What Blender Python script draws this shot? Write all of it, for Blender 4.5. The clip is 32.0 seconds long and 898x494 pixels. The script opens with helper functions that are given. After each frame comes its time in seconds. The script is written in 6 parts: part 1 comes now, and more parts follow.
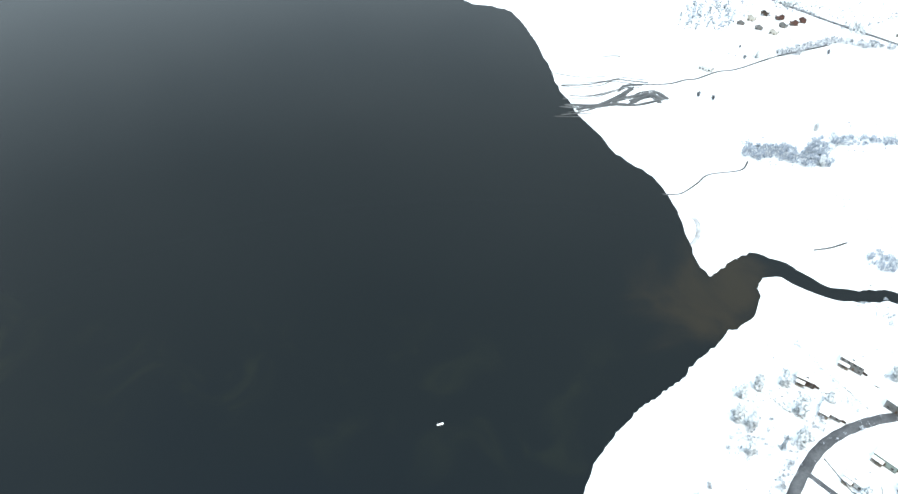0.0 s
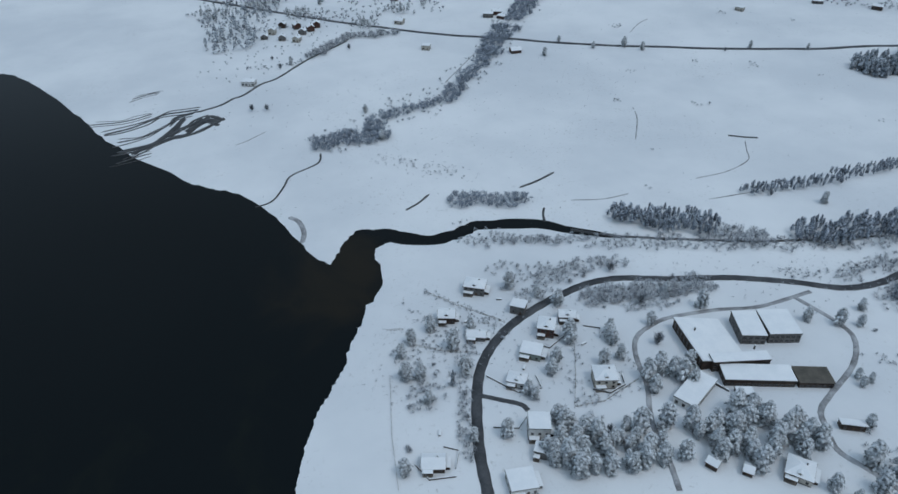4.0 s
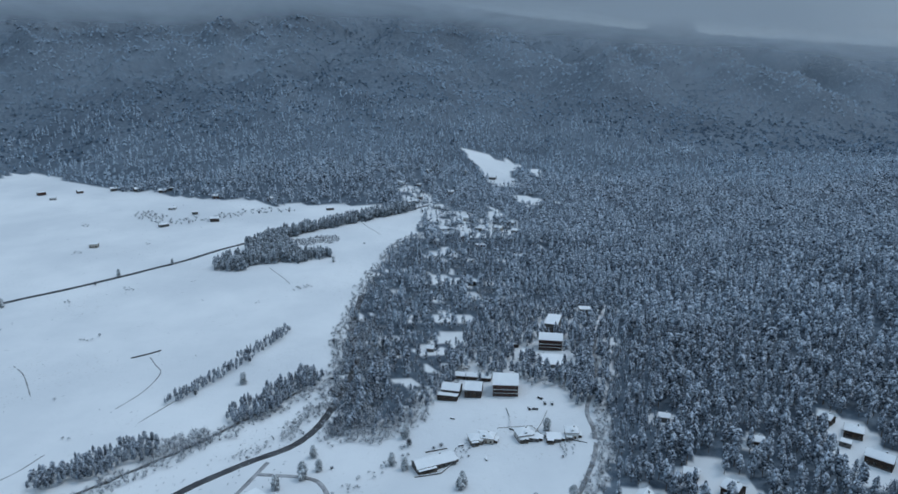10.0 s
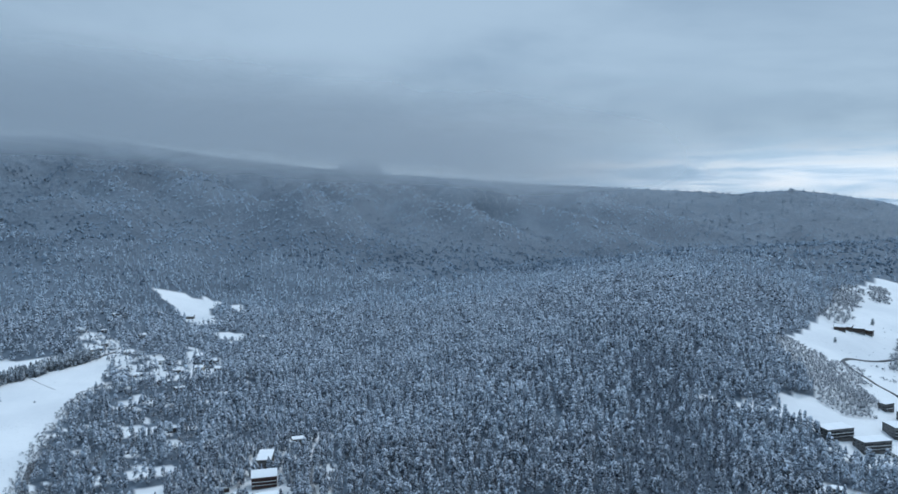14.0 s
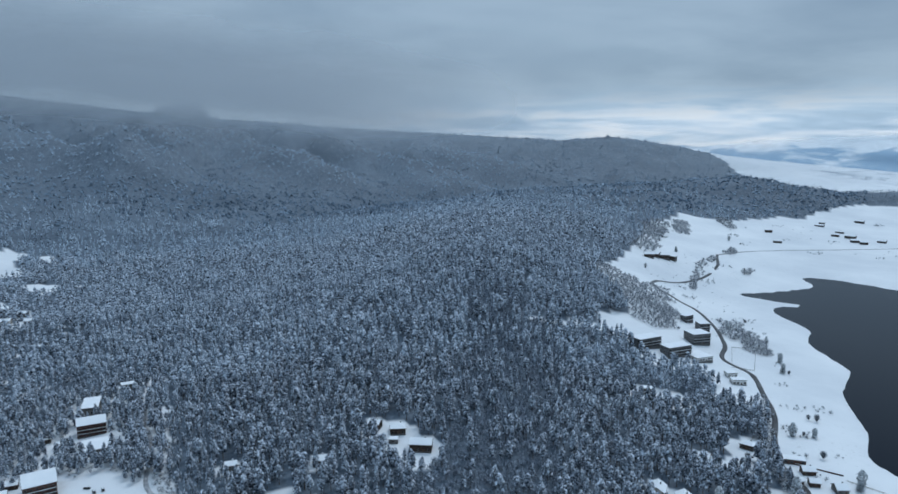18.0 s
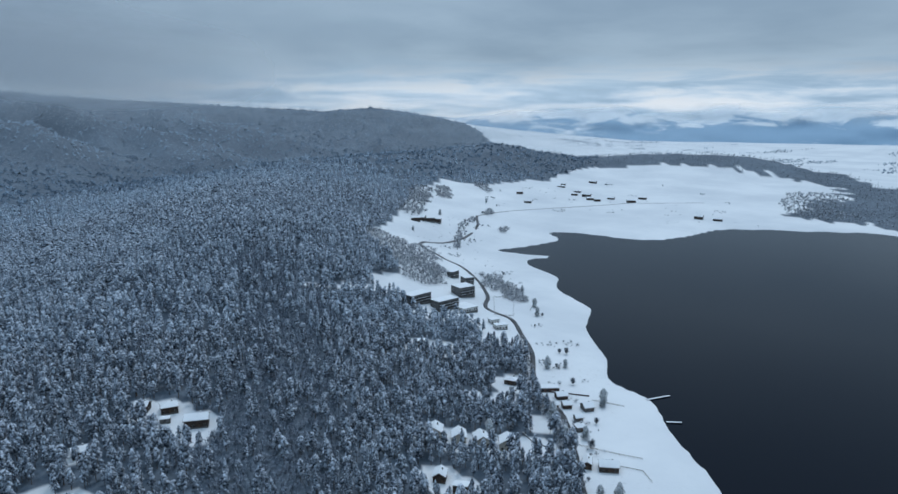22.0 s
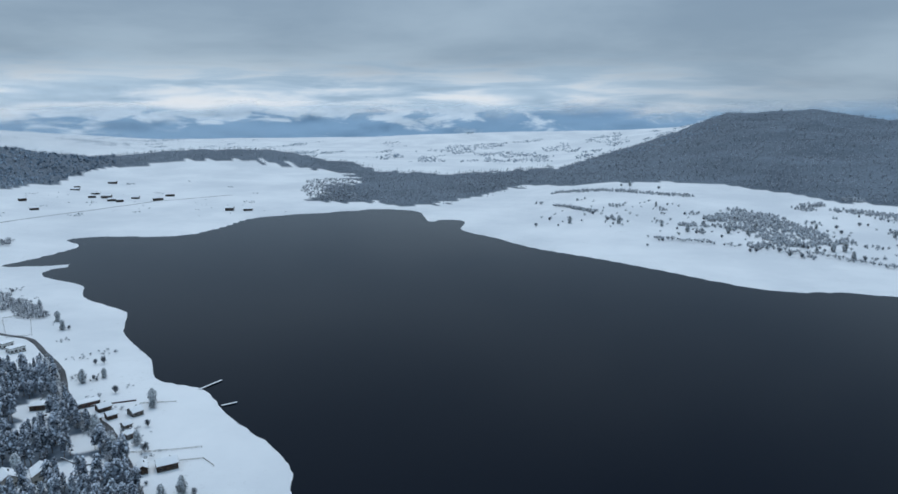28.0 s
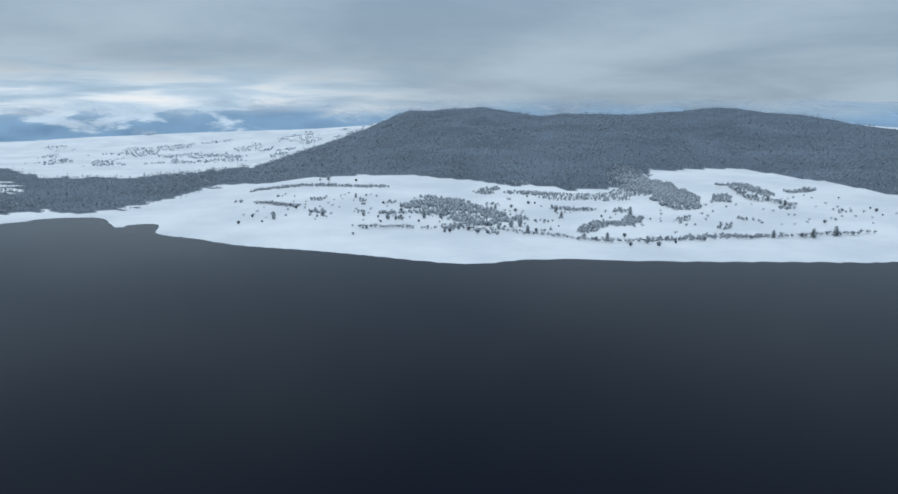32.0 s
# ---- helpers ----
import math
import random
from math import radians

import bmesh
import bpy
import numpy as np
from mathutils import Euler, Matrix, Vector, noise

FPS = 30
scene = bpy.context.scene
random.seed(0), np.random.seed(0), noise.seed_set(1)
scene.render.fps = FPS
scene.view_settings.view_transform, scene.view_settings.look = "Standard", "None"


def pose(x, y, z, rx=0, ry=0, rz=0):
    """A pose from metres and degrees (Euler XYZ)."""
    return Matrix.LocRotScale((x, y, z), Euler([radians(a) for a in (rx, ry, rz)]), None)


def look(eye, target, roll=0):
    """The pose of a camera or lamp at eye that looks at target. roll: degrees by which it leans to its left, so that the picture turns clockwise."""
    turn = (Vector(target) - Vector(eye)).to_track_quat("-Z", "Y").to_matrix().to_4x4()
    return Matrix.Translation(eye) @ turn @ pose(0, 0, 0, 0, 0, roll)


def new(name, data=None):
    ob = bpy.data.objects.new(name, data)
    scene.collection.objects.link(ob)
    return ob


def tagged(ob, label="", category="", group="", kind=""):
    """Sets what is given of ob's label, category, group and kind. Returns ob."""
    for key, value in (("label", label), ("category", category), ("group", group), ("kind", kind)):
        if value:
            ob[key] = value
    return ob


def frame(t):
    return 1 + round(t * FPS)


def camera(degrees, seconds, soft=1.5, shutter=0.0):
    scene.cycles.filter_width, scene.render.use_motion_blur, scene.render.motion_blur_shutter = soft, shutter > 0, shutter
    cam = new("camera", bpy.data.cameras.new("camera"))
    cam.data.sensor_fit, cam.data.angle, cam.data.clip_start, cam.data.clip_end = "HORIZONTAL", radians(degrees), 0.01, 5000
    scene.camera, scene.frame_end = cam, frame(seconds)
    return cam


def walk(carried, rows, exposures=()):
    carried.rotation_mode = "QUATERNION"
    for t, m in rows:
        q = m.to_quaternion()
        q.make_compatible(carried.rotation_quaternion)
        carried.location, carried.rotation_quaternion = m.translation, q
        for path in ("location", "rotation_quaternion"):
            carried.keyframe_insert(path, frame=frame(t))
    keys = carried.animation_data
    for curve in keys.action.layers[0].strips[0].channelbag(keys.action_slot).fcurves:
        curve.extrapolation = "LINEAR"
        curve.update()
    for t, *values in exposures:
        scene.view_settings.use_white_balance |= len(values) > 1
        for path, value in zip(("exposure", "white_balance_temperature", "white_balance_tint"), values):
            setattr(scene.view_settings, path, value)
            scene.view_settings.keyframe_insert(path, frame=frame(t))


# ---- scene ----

# seconds, stops, kelvin, tint: the film starts overexposed and settles
EXPOSURES = [(0.0, 1.95, 7250, 9), (1.0, 0.74, 7300, 10), (2.0, 0.32, 7300, 10), (3.0, 0.05, 6750, 10), (6.0, -0.58, 5930, 9), (7.5, -0.6, 5880, 8), (9.0, -0.42, 5850, 8), (11.0, 0.13, 5950, 8), (13.0, 0.32, 5950, 8), (14.5, 0.22, 5950, 8), (16.5, 0.01, 5950, 8), (19.5, 0.11, 5950, 8), (21.5, 0.05, 5950, 8), (24.0, -0.1, 5950, 8), (28.0, 0.02, 6130, 9), (32.0, 0.2, 6380, 9)]

# ---- the camera: seconds, place, bearing (clockwise from north), tilt, lean ----
cam = camera(64.83, 32.0, soft=1.55)
FLIGHT = [
    (0.0, -0.00, -0.00, 290.00, -9.920, -38.064, -1.207),
    (0.5, 0.01, 1.08, 286.00, -5.131, -37.841, -0.852),
    (1.0, 0.01, 2.16, 282.00, -0.153, -37.503, -0.733),
    (1.5, 0.02, 3.25, 277.99, 4.562, -37.209, -0.449),
    (2.0, 0.03, 4.33, 273.99, 9.567, -36.861, -0.265),
    (2.5, -0.51, 5.35, 270.68, 14.266, -36.557, -0.071),
    (3.0, -1.04, 6.36, 267.37, 18.607, -36.231, 0.029),
    (3.5, -1.58, 7.38, 264.05, 23.525, -35.657, 0.144),
    (5.5, -2.33, 9.55, 257.35, 41.872, -30.597, 0.300),
    (6.0, -2.40, 9.94, 256.21, 46.197, -29.135, 0.408),
    (6.5, -2.48, 9.73, 254.91, 50.648, -27.509, 0.363),
    (7.0, -2.56, 9.52, 253.61, 54.699, -25.972, 0.210),
    (7.5, -2.64, 9.31, 252.31, 58.748, -24.421, 0.061),
    (8.0, -2.72, 9.10, 251.01, 62.777, -22.844, 0.089),
    (8.5, -3.32, 9.31, 250.01, 66.974, -21.129, 0.096),
    (9.0, -3.92, 9.53, 249.00, 70.826, -19.440, 0.101),
    (9.5, -4.51, 9.74, 248.00, 74.613, -17.636, 0.094),
    (10.0, -5.11, 9.96, 247.00, 78.155, -15.896, -0.055),
    (10.5, -5.37, 9.03, 245.59, 81.453, -14.116, -0.114),
    (11.0, -5.63, 8.09, 244.18, 84.543, -12.301, -0.119),
    (11.5, -5.89, 7.16, 242.77, 87.251, -10.591, -0.261),
    (12.0, -6.15, 6.23, 241.36, 89.913, -9.939, -0.242),
    (12.5, -6.57, 6.76, 240.33, 92.666, -9.378, -0.314),
    (13.0, -7.00, 7.28, 239.31, 95.516, -8.091, -0.256),
    (13.5, -7.42, 7.81, 238.28, 98.204, -6.847, -0.388),
    (14.0, -7.85, 8.33, 237.25, 102.025, -4.972, -0.343),
    (14.5, -8.02, 9.21, 234.37, 104.102, -3.310, -0.265),
    (16.5, -8.89, 11.89, 224.51, 111.697, -4.486, -0.228),
    (17.0, -9.25, 11.93, 223.28, 113.091, -6.141, -0.098),
    (17.5, -9.60, 11.97, 222.06, 114.278, -7.632, -0.104),
    (18.0, -9.96, 12.01, 220.83, 115.302, -9.075, -0.065),
    (18.5, -10.24, 12.12, 219.51, 116.217, -10.166, -0.009),
    (19.0, -10.52, 12.24, 218.19, 116.931, -11.118, 0.005),
    (19.5, -10.81, 12.35, 216.87, 117.353, -11.169, 0.074),
    (20.0, -11.09, 12.47, 215.55, 119.780, -11.149, 0.031),
    (20.5, -11.59, 13.25, 214.77, 123.702, -11.192, 0.092),
    (21.0, -12.08, 14.02, 213.99, 127.242, -11.215, 0.090),
    (21.5, -12.58, 14.80, 213.21, 130.452, -11.208, 0.049),
    (22.0, -13.08, 15.58, 212.43, 134.079, -11.224, 0.042),
    (22.5, -12.95, 14.96, 211.02, 137.124, -11.224, -0.003),
    (23.0, -12.82, 14.34, 209.62, 140.301, -11.242, 0.013),
    (23.5, -12.69, 13.73, 208.21, 143.369, -11.206, -0.078),
    (24.0, -12.56, 13.11, 206.81, 146.427, -11.200, -0.076),
    (24.5, -12.53, 12.66, 205.51, 149.629, -11.163, -0.064),
    (25.0, -12.49, 12.21, 204.20, 152.679, -11.161, -0.124),
    (25.5, -12.46, 11.76, 202.90, 155.770, -11.116, -0.029),
    (27.5, -14.96, 14.73, 201.26, 168.210, -11.258, -0.012),
    (28.0, -15.81, 15.87, 201.15, 171.014, -11.311, 0.002),
    (28.5, -15.43, 16.00, 200.11, 174.420, -11.323, 0.034),
    (29.0, -15.05, 16.13, 199.07, 177.440, -11.331, 0.040),
    (29.5, -14.67, 16.25, 198.03, 180.614, -11.361, 0.010),
    (30.0, -14.29, 16.38, 197.00, 183.632, -11.353, 0.124),
    (30.5, -11.44, 17.25, 194.98, 186.694, -11.315, -0.059),
    (31.0, -8.59, 18.11, 192.97, 189.796, -11.278, -0.175),
    (31.5, -5.74, 18.98, 190.96, 192.721, -11.218, -0.093),
    (32.0, -2.89, 19.85, 188.95, 195.506, -11.219, -0.096),
]


def hover(x, y, z, bearing, tilt, lean):
    return pose(x, y, z, 0, 0, -bearing) @ pose(0, 0, 0, 90 + tilt) @ pose(0, 0, 0, 0, 0, lean)


walk(cam, [(t, hover(*rest)) for t, *rest in FLIGHT], EXPOSURES)

# ---- daylight: a closed winter cloud deck with a bright gap low in the south-east ----
SUN_BEARING, SUN_HEIGHT = 150.0, 60.0
GAP_BEARING = 150.0
world = bpy.data.worlds.new("winter_sky")
scene.world = world
world.use_nodes = True
wn = world.node_tree.nodes
wn.clear()


class Graph:
    """Short writing for node trees."""

    def __init__(self, tree):
        self.tree = tree

    def node(self, label, **sets):
        n = self.tree.nodes.new(label)
        for key, value in sets.items():
            if key == "op":
                n.operation = value
            elif key == "blend":
                n.blend_type = value
            elif key == "kind":
                n.data_type = value
            elif key == "fractal":
                n.noise_dimensions = value
        return n

    def link(self, a, b):
        self.tree.links.new(a, b)

    def put(self, socket, value):
        if isinstance(value, bpy.types.NodeSocket):
            self.link(value, socket)
        elif value is not None:
            socket.default_value = value

    def math(self, op, a, b=None, c=None, clamp=False):
        n = self.node("ShaderNodeMath", op=op)
        n.use_clamp = clamp
        for s, v in zip(n.inputs, (a, b, c)):
            self.put(s, v)
        return n.outputs[0]

    def span(self, v, lo, hi, a=0.0, b=1.0, smooth=True):
        n = self.node("ShaderNodeMapRange")
        n.interpolation_type = "SMOOTHSTEP" if smooth else "LINEAR"
        for s, q in zip(n.inputs, (v, lo, hi, a, b)):
            self.put(s, q)
        return n.outputs[0]

    def mix(self, f, a, b, blend="MIX"):
        n = self.node("ShaderNodeMix", kind="RGBA", blend=blend)
        self.put(n.inputs[0], f)
        self.put(n.inputs[6], a)
        self.put(n.inputs[7], b)
        return n.outputs[2]

    def noise(self, vec, scale, detail=4.0, rough=0.55, warp=0.0):
        n = self.node("ShaderNodeTexNoise")
        if vec is not None:
            self.link(vec, n.inputs["Vector"])
        n.inputs["Scale"].default_value = scale
        n.inputs["Detail"].default_value = detail
        n.inputs["Roughness"].default_value = rough
        n.inputs["Distortion"].default_value = warp
        return n.outputs["Fac"]


def rgb(r, g, b):
    return (r, g, b, 1.0)


g = Graph(world.node_tree)
way = g.node("ShaderNodeTexCoord").outputs["Generated"]
sep = g.node("ShaderNodeSeparateXYZ")
g.link(way, sep.inputs[0])
wx, wy, wz = sep.outputs
up = g.math("MAXIMUM", wz, 0.0)
deck = g.math("ADD", up, 0.16)
flat = g.node("ShaderNodeCombineXYZ")
g.put(flat.inputs[0], g.math("DIVIDE", wx, deck))
g.put(flat.inputs[1], g.math("DIVIDE", wy, deck))
rolls = g.noise(flat.outputs[0], 0.6, 5.0, 0.5, 0.35)
shreds = g.noise(flat.outputs[0], 2.0, 5.0, 0.55, 0.3)
body = g.math("ADD", g.math("MULTIPLY", rolls, 0.84), g.math("MULTIPLY", shreds, 0.16))
cloud = g.mix(g.span(body, 0.33, 0.67), rgb(0.28, 0.375, 0.475), rgb(0.43, 0.54, 0.64))
# overcast skies are brighter overhead
dome = g.math("ADD", 0.84, g.math("MULTIPLY", g.span(wz, 0.5, 1.0, smooth=False), 1.25))
cloud = g.mix(1.0, cloud, g.math("ADD", dome, 0.0), "MULTIPLY")
# the gap under the deck, towards the hidden sun
toward = g.math("ADD", g.math("MULTIPLY", wx, math.sin(radians(GAP_BEARING))), g.math("MULTIPLY", wy, math.cos(radians(GAP_BEARING))))
side = g.span(toward, 0.62, 0.95)
stretch = g.node("ShaderNodeVectorMath", op="MULTIPLY")
g.link(way, stretch.inputs[0])
stretch.inputs[1].default_value = (7.0, 7.0, 60.0)
streaks = g.noise(stretch.outputs[0], 1.0, 5.0, 0.55, 0.4)
low = g.math("SUBTRACT", 1.0, g.span(g.math("ADD", wz, g.math("MULTIPLY", g.math("SUBTRACT", streaks, 0.5), 0.05)), 0.012, 0.075))
gap = g.math("MULTIPLY", g.math("MULTIPLY", low, side), g.span(streaks, 0.28, 0.62, 0.35, 1.0))
clear = g.mix(g.span(streaks, 0.36, 0.74), rgb(0.44, 0.62, 0.80), rgb(0.90, 0.905, 0.905))
cloud = g.mix(g.math("MULTIPLY", gap, 0.85), cloud, clear)
sky = g.node("ShaderNodeTexSky")
sky.sky_type, sky.sun_disc = "NISHITA", False
sky.sun_elevation, sky.sun_rotation = radians(SUN_HEIGHT), radians(SUN_BEARING)
above = g.node("ShaderNodeBackground")
g.link(sky.outputs[0], above.inputs[0])
above.inputs[1].default_value = 0.08
under = g.node("ShaderNodeBackground")
g.link(cloud, under.inputs[0])
under.inputs[1].default_value = 1.0
blend = g.node("ShaderNodeMixShader")
blend.inputs[0].default_value = 0.93
g.link(above.outputs[0], blend.inputs[1])
g.link(under.outputs[0], blend.inputs[2])
g.link(blend.outputs[0], g.node("ShaderNodeOutputWorld").inputs[0])

sun = new("sun", bpy.data.lights.new("sun", "SUN"))
sun.data.energy, sun.data.angle, sun.data.color = 0.7, radians(20), (1.0, 0.95, 0.88)
sb, sh = radians(SUN_BEARING), radians(SUN_HEIGHT)
sun.matrix_world = look((math.sin(sb) * math.cos(sh) * 900, math.cos(sb) * math.cos(sh) * 900, math.sin(sh) * 900), (0, 0, 0))
# ---- the lie of the land: lake level is z = 0, +y is north, the camera hovers above the origin ----
SHORE_NORTH = [(-228, 917), (-181, 866), (-139, 854), (-113, 830), (-88, 822), (-66, 812), (-52, 783), (-35, 738), (-22, 693), (-11, 655), (-3, 618), (9, 588), (18, 561),
               (36, 531), (43, 511), (55, 492), (72, 474), (80, 457), (88, 430), (92, 402), (95, 379), (102, 357), (110, 365), (123, 379), (134, 385), (142, 379),
               (137, 364), (129, 354), (130, 346), (125, 329), (117, 318), (105, 308), (98, 297), (86, 284), (79, 272), (66, 258), (54, 246), (45, 233), (35, 217), (26, 192),
               (20, 165), (22, 130), (36, 0), (66, -150), (102, -265)]
SHORE_EAST = [(120, -311), (132, -337), (159, -364), (193, -390), (214, -412), (238, -434), (277, -444), (307, -484), (353, -525), (376, -554),
              (405, -601), (436, -620), (483, -646), (520, -694), (584, -718), (609, -747), (596, -790), (682, -763), (673, -817), (672, -898),
              (724, -939), (678, -975), (576, -994), (543, -1076), (529, -1192), (394, -1292), (337, -1329), (257, -1313), (213, -1195)]
SHORE_SOUTH = [(189, -1220), (150, -1208), (146, -1123), (81, -1056), (15, -983), (-85, -915), (-215, -808), (-266, -783), (-351, -787),
               (-502, -729), (-649, -684), (-763, -651), (-1000, -640), (-1400, -500), (-1650, 0), (-1600, 700), (-1200, 1150), (-700, 1200), (-370, 1030)]
RIVER = [(132, 372), (147, 371), (159, 361), (172, 353), (188, 351), (204, 354), (218, 350), (232, 343), (246, 334), (260, 320),
         (277, 303), (297, 289), (332, 267), (369, 246), (440, 215), (520, 160), (640, 80)]
RIVER_WIDTH = [17, 15, 11, 9.5, 9, 8.5, 9, 9.5, 9, 7, 2.5, 2, 2, 2, 2, 2, 2]


def rounded(points, steps=4, closed=True):
    """A smooth line through the points of a plan."""
    p = np.array(points, float)
    n = len(p)
    if not closed:
        p = np.vstack([2 * p[0] - p[1], p, 2 * p[-1] - p[-2]])
    out = []
    for i in range(n if closed else n - 1):
        a, b, c, d = (p[(i + k - 1) % n] for k in range(4)) if closed else (p[i + k] for k in range(4))
        for s in range(steps):
            u = s / steps
            out.append(0.5 * (2 * b + (c - a) * u + (2 * a - 5 * b + 4 * c - d) * u * u + (3 * b - a - 3 * c + d) * u ** 3))
    if not closed:
        out.append(p[-2])
    return np.array(out)


def from_line(x, y, line, closed=False, values=None):
    """Distance of the places x, y from a line, and optionally a value carried along it."""
    best = np.full(np.shape(x), 1e12)
    val = np.zeros(np.shape(x))
    n = len(line)
    for i in range(n if closed else n - 1):
        ax, ay = line[i]
        bx, by = line[(i + 1) % n]
        ux, uy = bx - ax, by - ay
        s = np.clip(((x - ax) * ux + (y - ay) * uy) / (ux * ux + uy * uy + 1e-9), 0, 1)
        d = (x - ax - s * ux) ** 2 + (y - ay - s * uy) ** 2
        near = d < best
        best = np.where(near, d, best)
        if values is not None:
            val = np.where(near, values[i] + s * (values[(i + 1) % n] - values[i]), val)
    return (np.sqrt(best), val) if values is not None else np.sqrt(best)


def inside(x, y, line):
    hit = np.zeros(np.shape(x), bool)
    n = len(line)
    for i in range(n):
        (ax, ay), (bx, by) = line[i], line[(i + 1) % n]
        if ay == by:
            continue
        cross = (ay > y) != (by > y)
        hit ^= cross & (x < (bx - ax) * (y - ay) / (by - ay) + ax)
    return hit


LAKE = rounded(SHORE_NORTH + SHORE_EAST + SHORE_SOUTH, 4)
# lapped, uneven water's edge
LAKE = LAKE + np.stack([np.sin(np.arange(len(LAKE)) * 2.9) + np.sin(np.arange(len(LAKE)) * 1.3), np.cos(np.arange(len(LAKE)) * 2.3) + np.sin(np.arange(len(LAKE)) * 4.1)], -1) * 0.5
RIVER_LINE = rounded(RIVER, 4, False)
RIVER_HALF = np.interp(np.linspace(0, 1, len(RIVER_LINE)), np.linspace(0, 1, len(RIVER)), RIVER_WIDTH) / 2


def wave(x, y, size, seed=0):
    """Soft rolling unevenness, about -1 to 1."""
    a = np.zeros(np.shape(x))
    for k, (f, w) in enumerate(((1, 0.5), (1.9, 0.28), (3.7, 0.15), (7.1, 0.07))):
        q = seed * 1.7 + k * 2.3
        c, s = np.cos(q), np.sin(q)
        u, v = (x * c - y * s) * f / size, (x * s + y * c) * f / size
        a = a + w * (np.sin(u * 6.28 + 1.3 * np.sin(v * 4.1 + q)) * np.cos(v * 5.3 + 1.1 * np.sin(u * 3.7 - q)))
    return a


def step(v):
    v = np.clip(v, 0, 1)
    return v * v * (3 - 2 * v)


# bearing (degrees clockwise from north) and the height of the crest there
WEST_RANGE = ([-60, -20, 10, 40, 53, 75, 85, 91.5, 98, 107, 113, 119, 124, 128, 130, 133, 136.5, 140, 144, 149], [140, 300, 410, 450, 450, 455, 365, 318, 284, 243, 221, 200, 182, 200, 185, 155, 100, 66, 36, 0])
WEST_FOOT = ([-60, -20, 10, 26, 36, 42, 46, 52, 57, 63, 74, 84, 91, 100, 109, 118, 142], [1800, 1300, 1120, 1115, 1260, 1400, 1620, 1320, 1210, 1130, 1065, 1480, 1330, 1700, 2050, 2650, 3000])
EAST_RANGE = ([176, 180, 183, 185.3, 189, 190, 192.5, 198.5, 203, 205, 210, 216, 222, 228, 250, 290, 300], [0, 0, 4, 18, 62, 86, 142, 152, 117, 130, 122, 154, 124, 66, 110, 90, 100])
EAST_FOOT = ([176, 181, 193, 201, 208, 210, 212, 218, 224, 228, 300], [1850, 1680, 1650, 1480, 1430, 1480, 1800, 1960, 1690, 1540, 2300])
RIDGE = [(290, -70), (500, -180), (620, -270), (740, -395), (980, -540), (1410, -910), (1560, -1400), (1505, -1670), (1395, -1950), (1180, -2090), (940, -2210), (745, -2230), (510, -2040), (260, -1830)]
RIDGE_HEIGHT = [4, 26, 46, 60, 70, 76, 70, 82, 32, 48, 48, 18, 3, 0]
RIDGE_WIDTH = [105, 155, 200, 225, 270, 350, 340, 270, 230, 230, 230, 190, 150, 110]


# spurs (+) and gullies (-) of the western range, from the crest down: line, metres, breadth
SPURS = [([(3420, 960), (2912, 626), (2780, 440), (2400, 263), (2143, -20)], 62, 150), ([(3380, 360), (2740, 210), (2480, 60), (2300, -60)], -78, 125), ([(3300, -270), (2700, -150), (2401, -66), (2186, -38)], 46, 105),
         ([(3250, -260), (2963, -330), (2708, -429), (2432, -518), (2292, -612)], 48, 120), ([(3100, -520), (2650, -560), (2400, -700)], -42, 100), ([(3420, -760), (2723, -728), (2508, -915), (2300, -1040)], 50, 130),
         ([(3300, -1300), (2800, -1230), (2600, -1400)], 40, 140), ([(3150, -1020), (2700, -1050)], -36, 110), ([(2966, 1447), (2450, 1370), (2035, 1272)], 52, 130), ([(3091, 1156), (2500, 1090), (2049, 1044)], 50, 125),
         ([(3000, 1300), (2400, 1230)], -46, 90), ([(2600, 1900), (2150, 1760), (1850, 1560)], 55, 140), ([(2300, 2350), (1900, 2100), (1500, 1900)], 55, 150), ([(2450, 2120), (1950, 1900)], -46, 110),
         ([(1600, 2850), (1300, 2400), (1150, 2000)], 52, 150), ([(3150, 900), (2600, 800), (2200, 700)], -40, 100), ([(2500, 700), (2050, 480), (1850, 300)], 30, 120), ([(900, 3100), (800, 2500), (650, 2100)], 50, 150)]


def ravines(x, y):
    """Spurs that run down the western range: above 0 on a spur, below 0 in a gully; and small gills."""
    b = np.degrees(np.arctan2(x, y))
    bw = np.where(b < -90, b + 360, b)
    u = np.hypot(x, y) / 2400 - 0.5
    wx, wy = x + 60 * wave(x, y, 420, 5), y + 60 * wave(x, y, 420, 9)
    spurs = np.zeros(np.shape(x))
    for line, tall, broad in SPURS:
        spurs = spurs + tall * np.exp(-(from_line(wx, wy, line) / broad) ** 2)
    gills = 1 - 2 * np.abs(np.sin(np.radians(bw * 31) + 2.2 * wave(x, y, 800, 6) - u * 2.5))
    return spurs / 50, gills


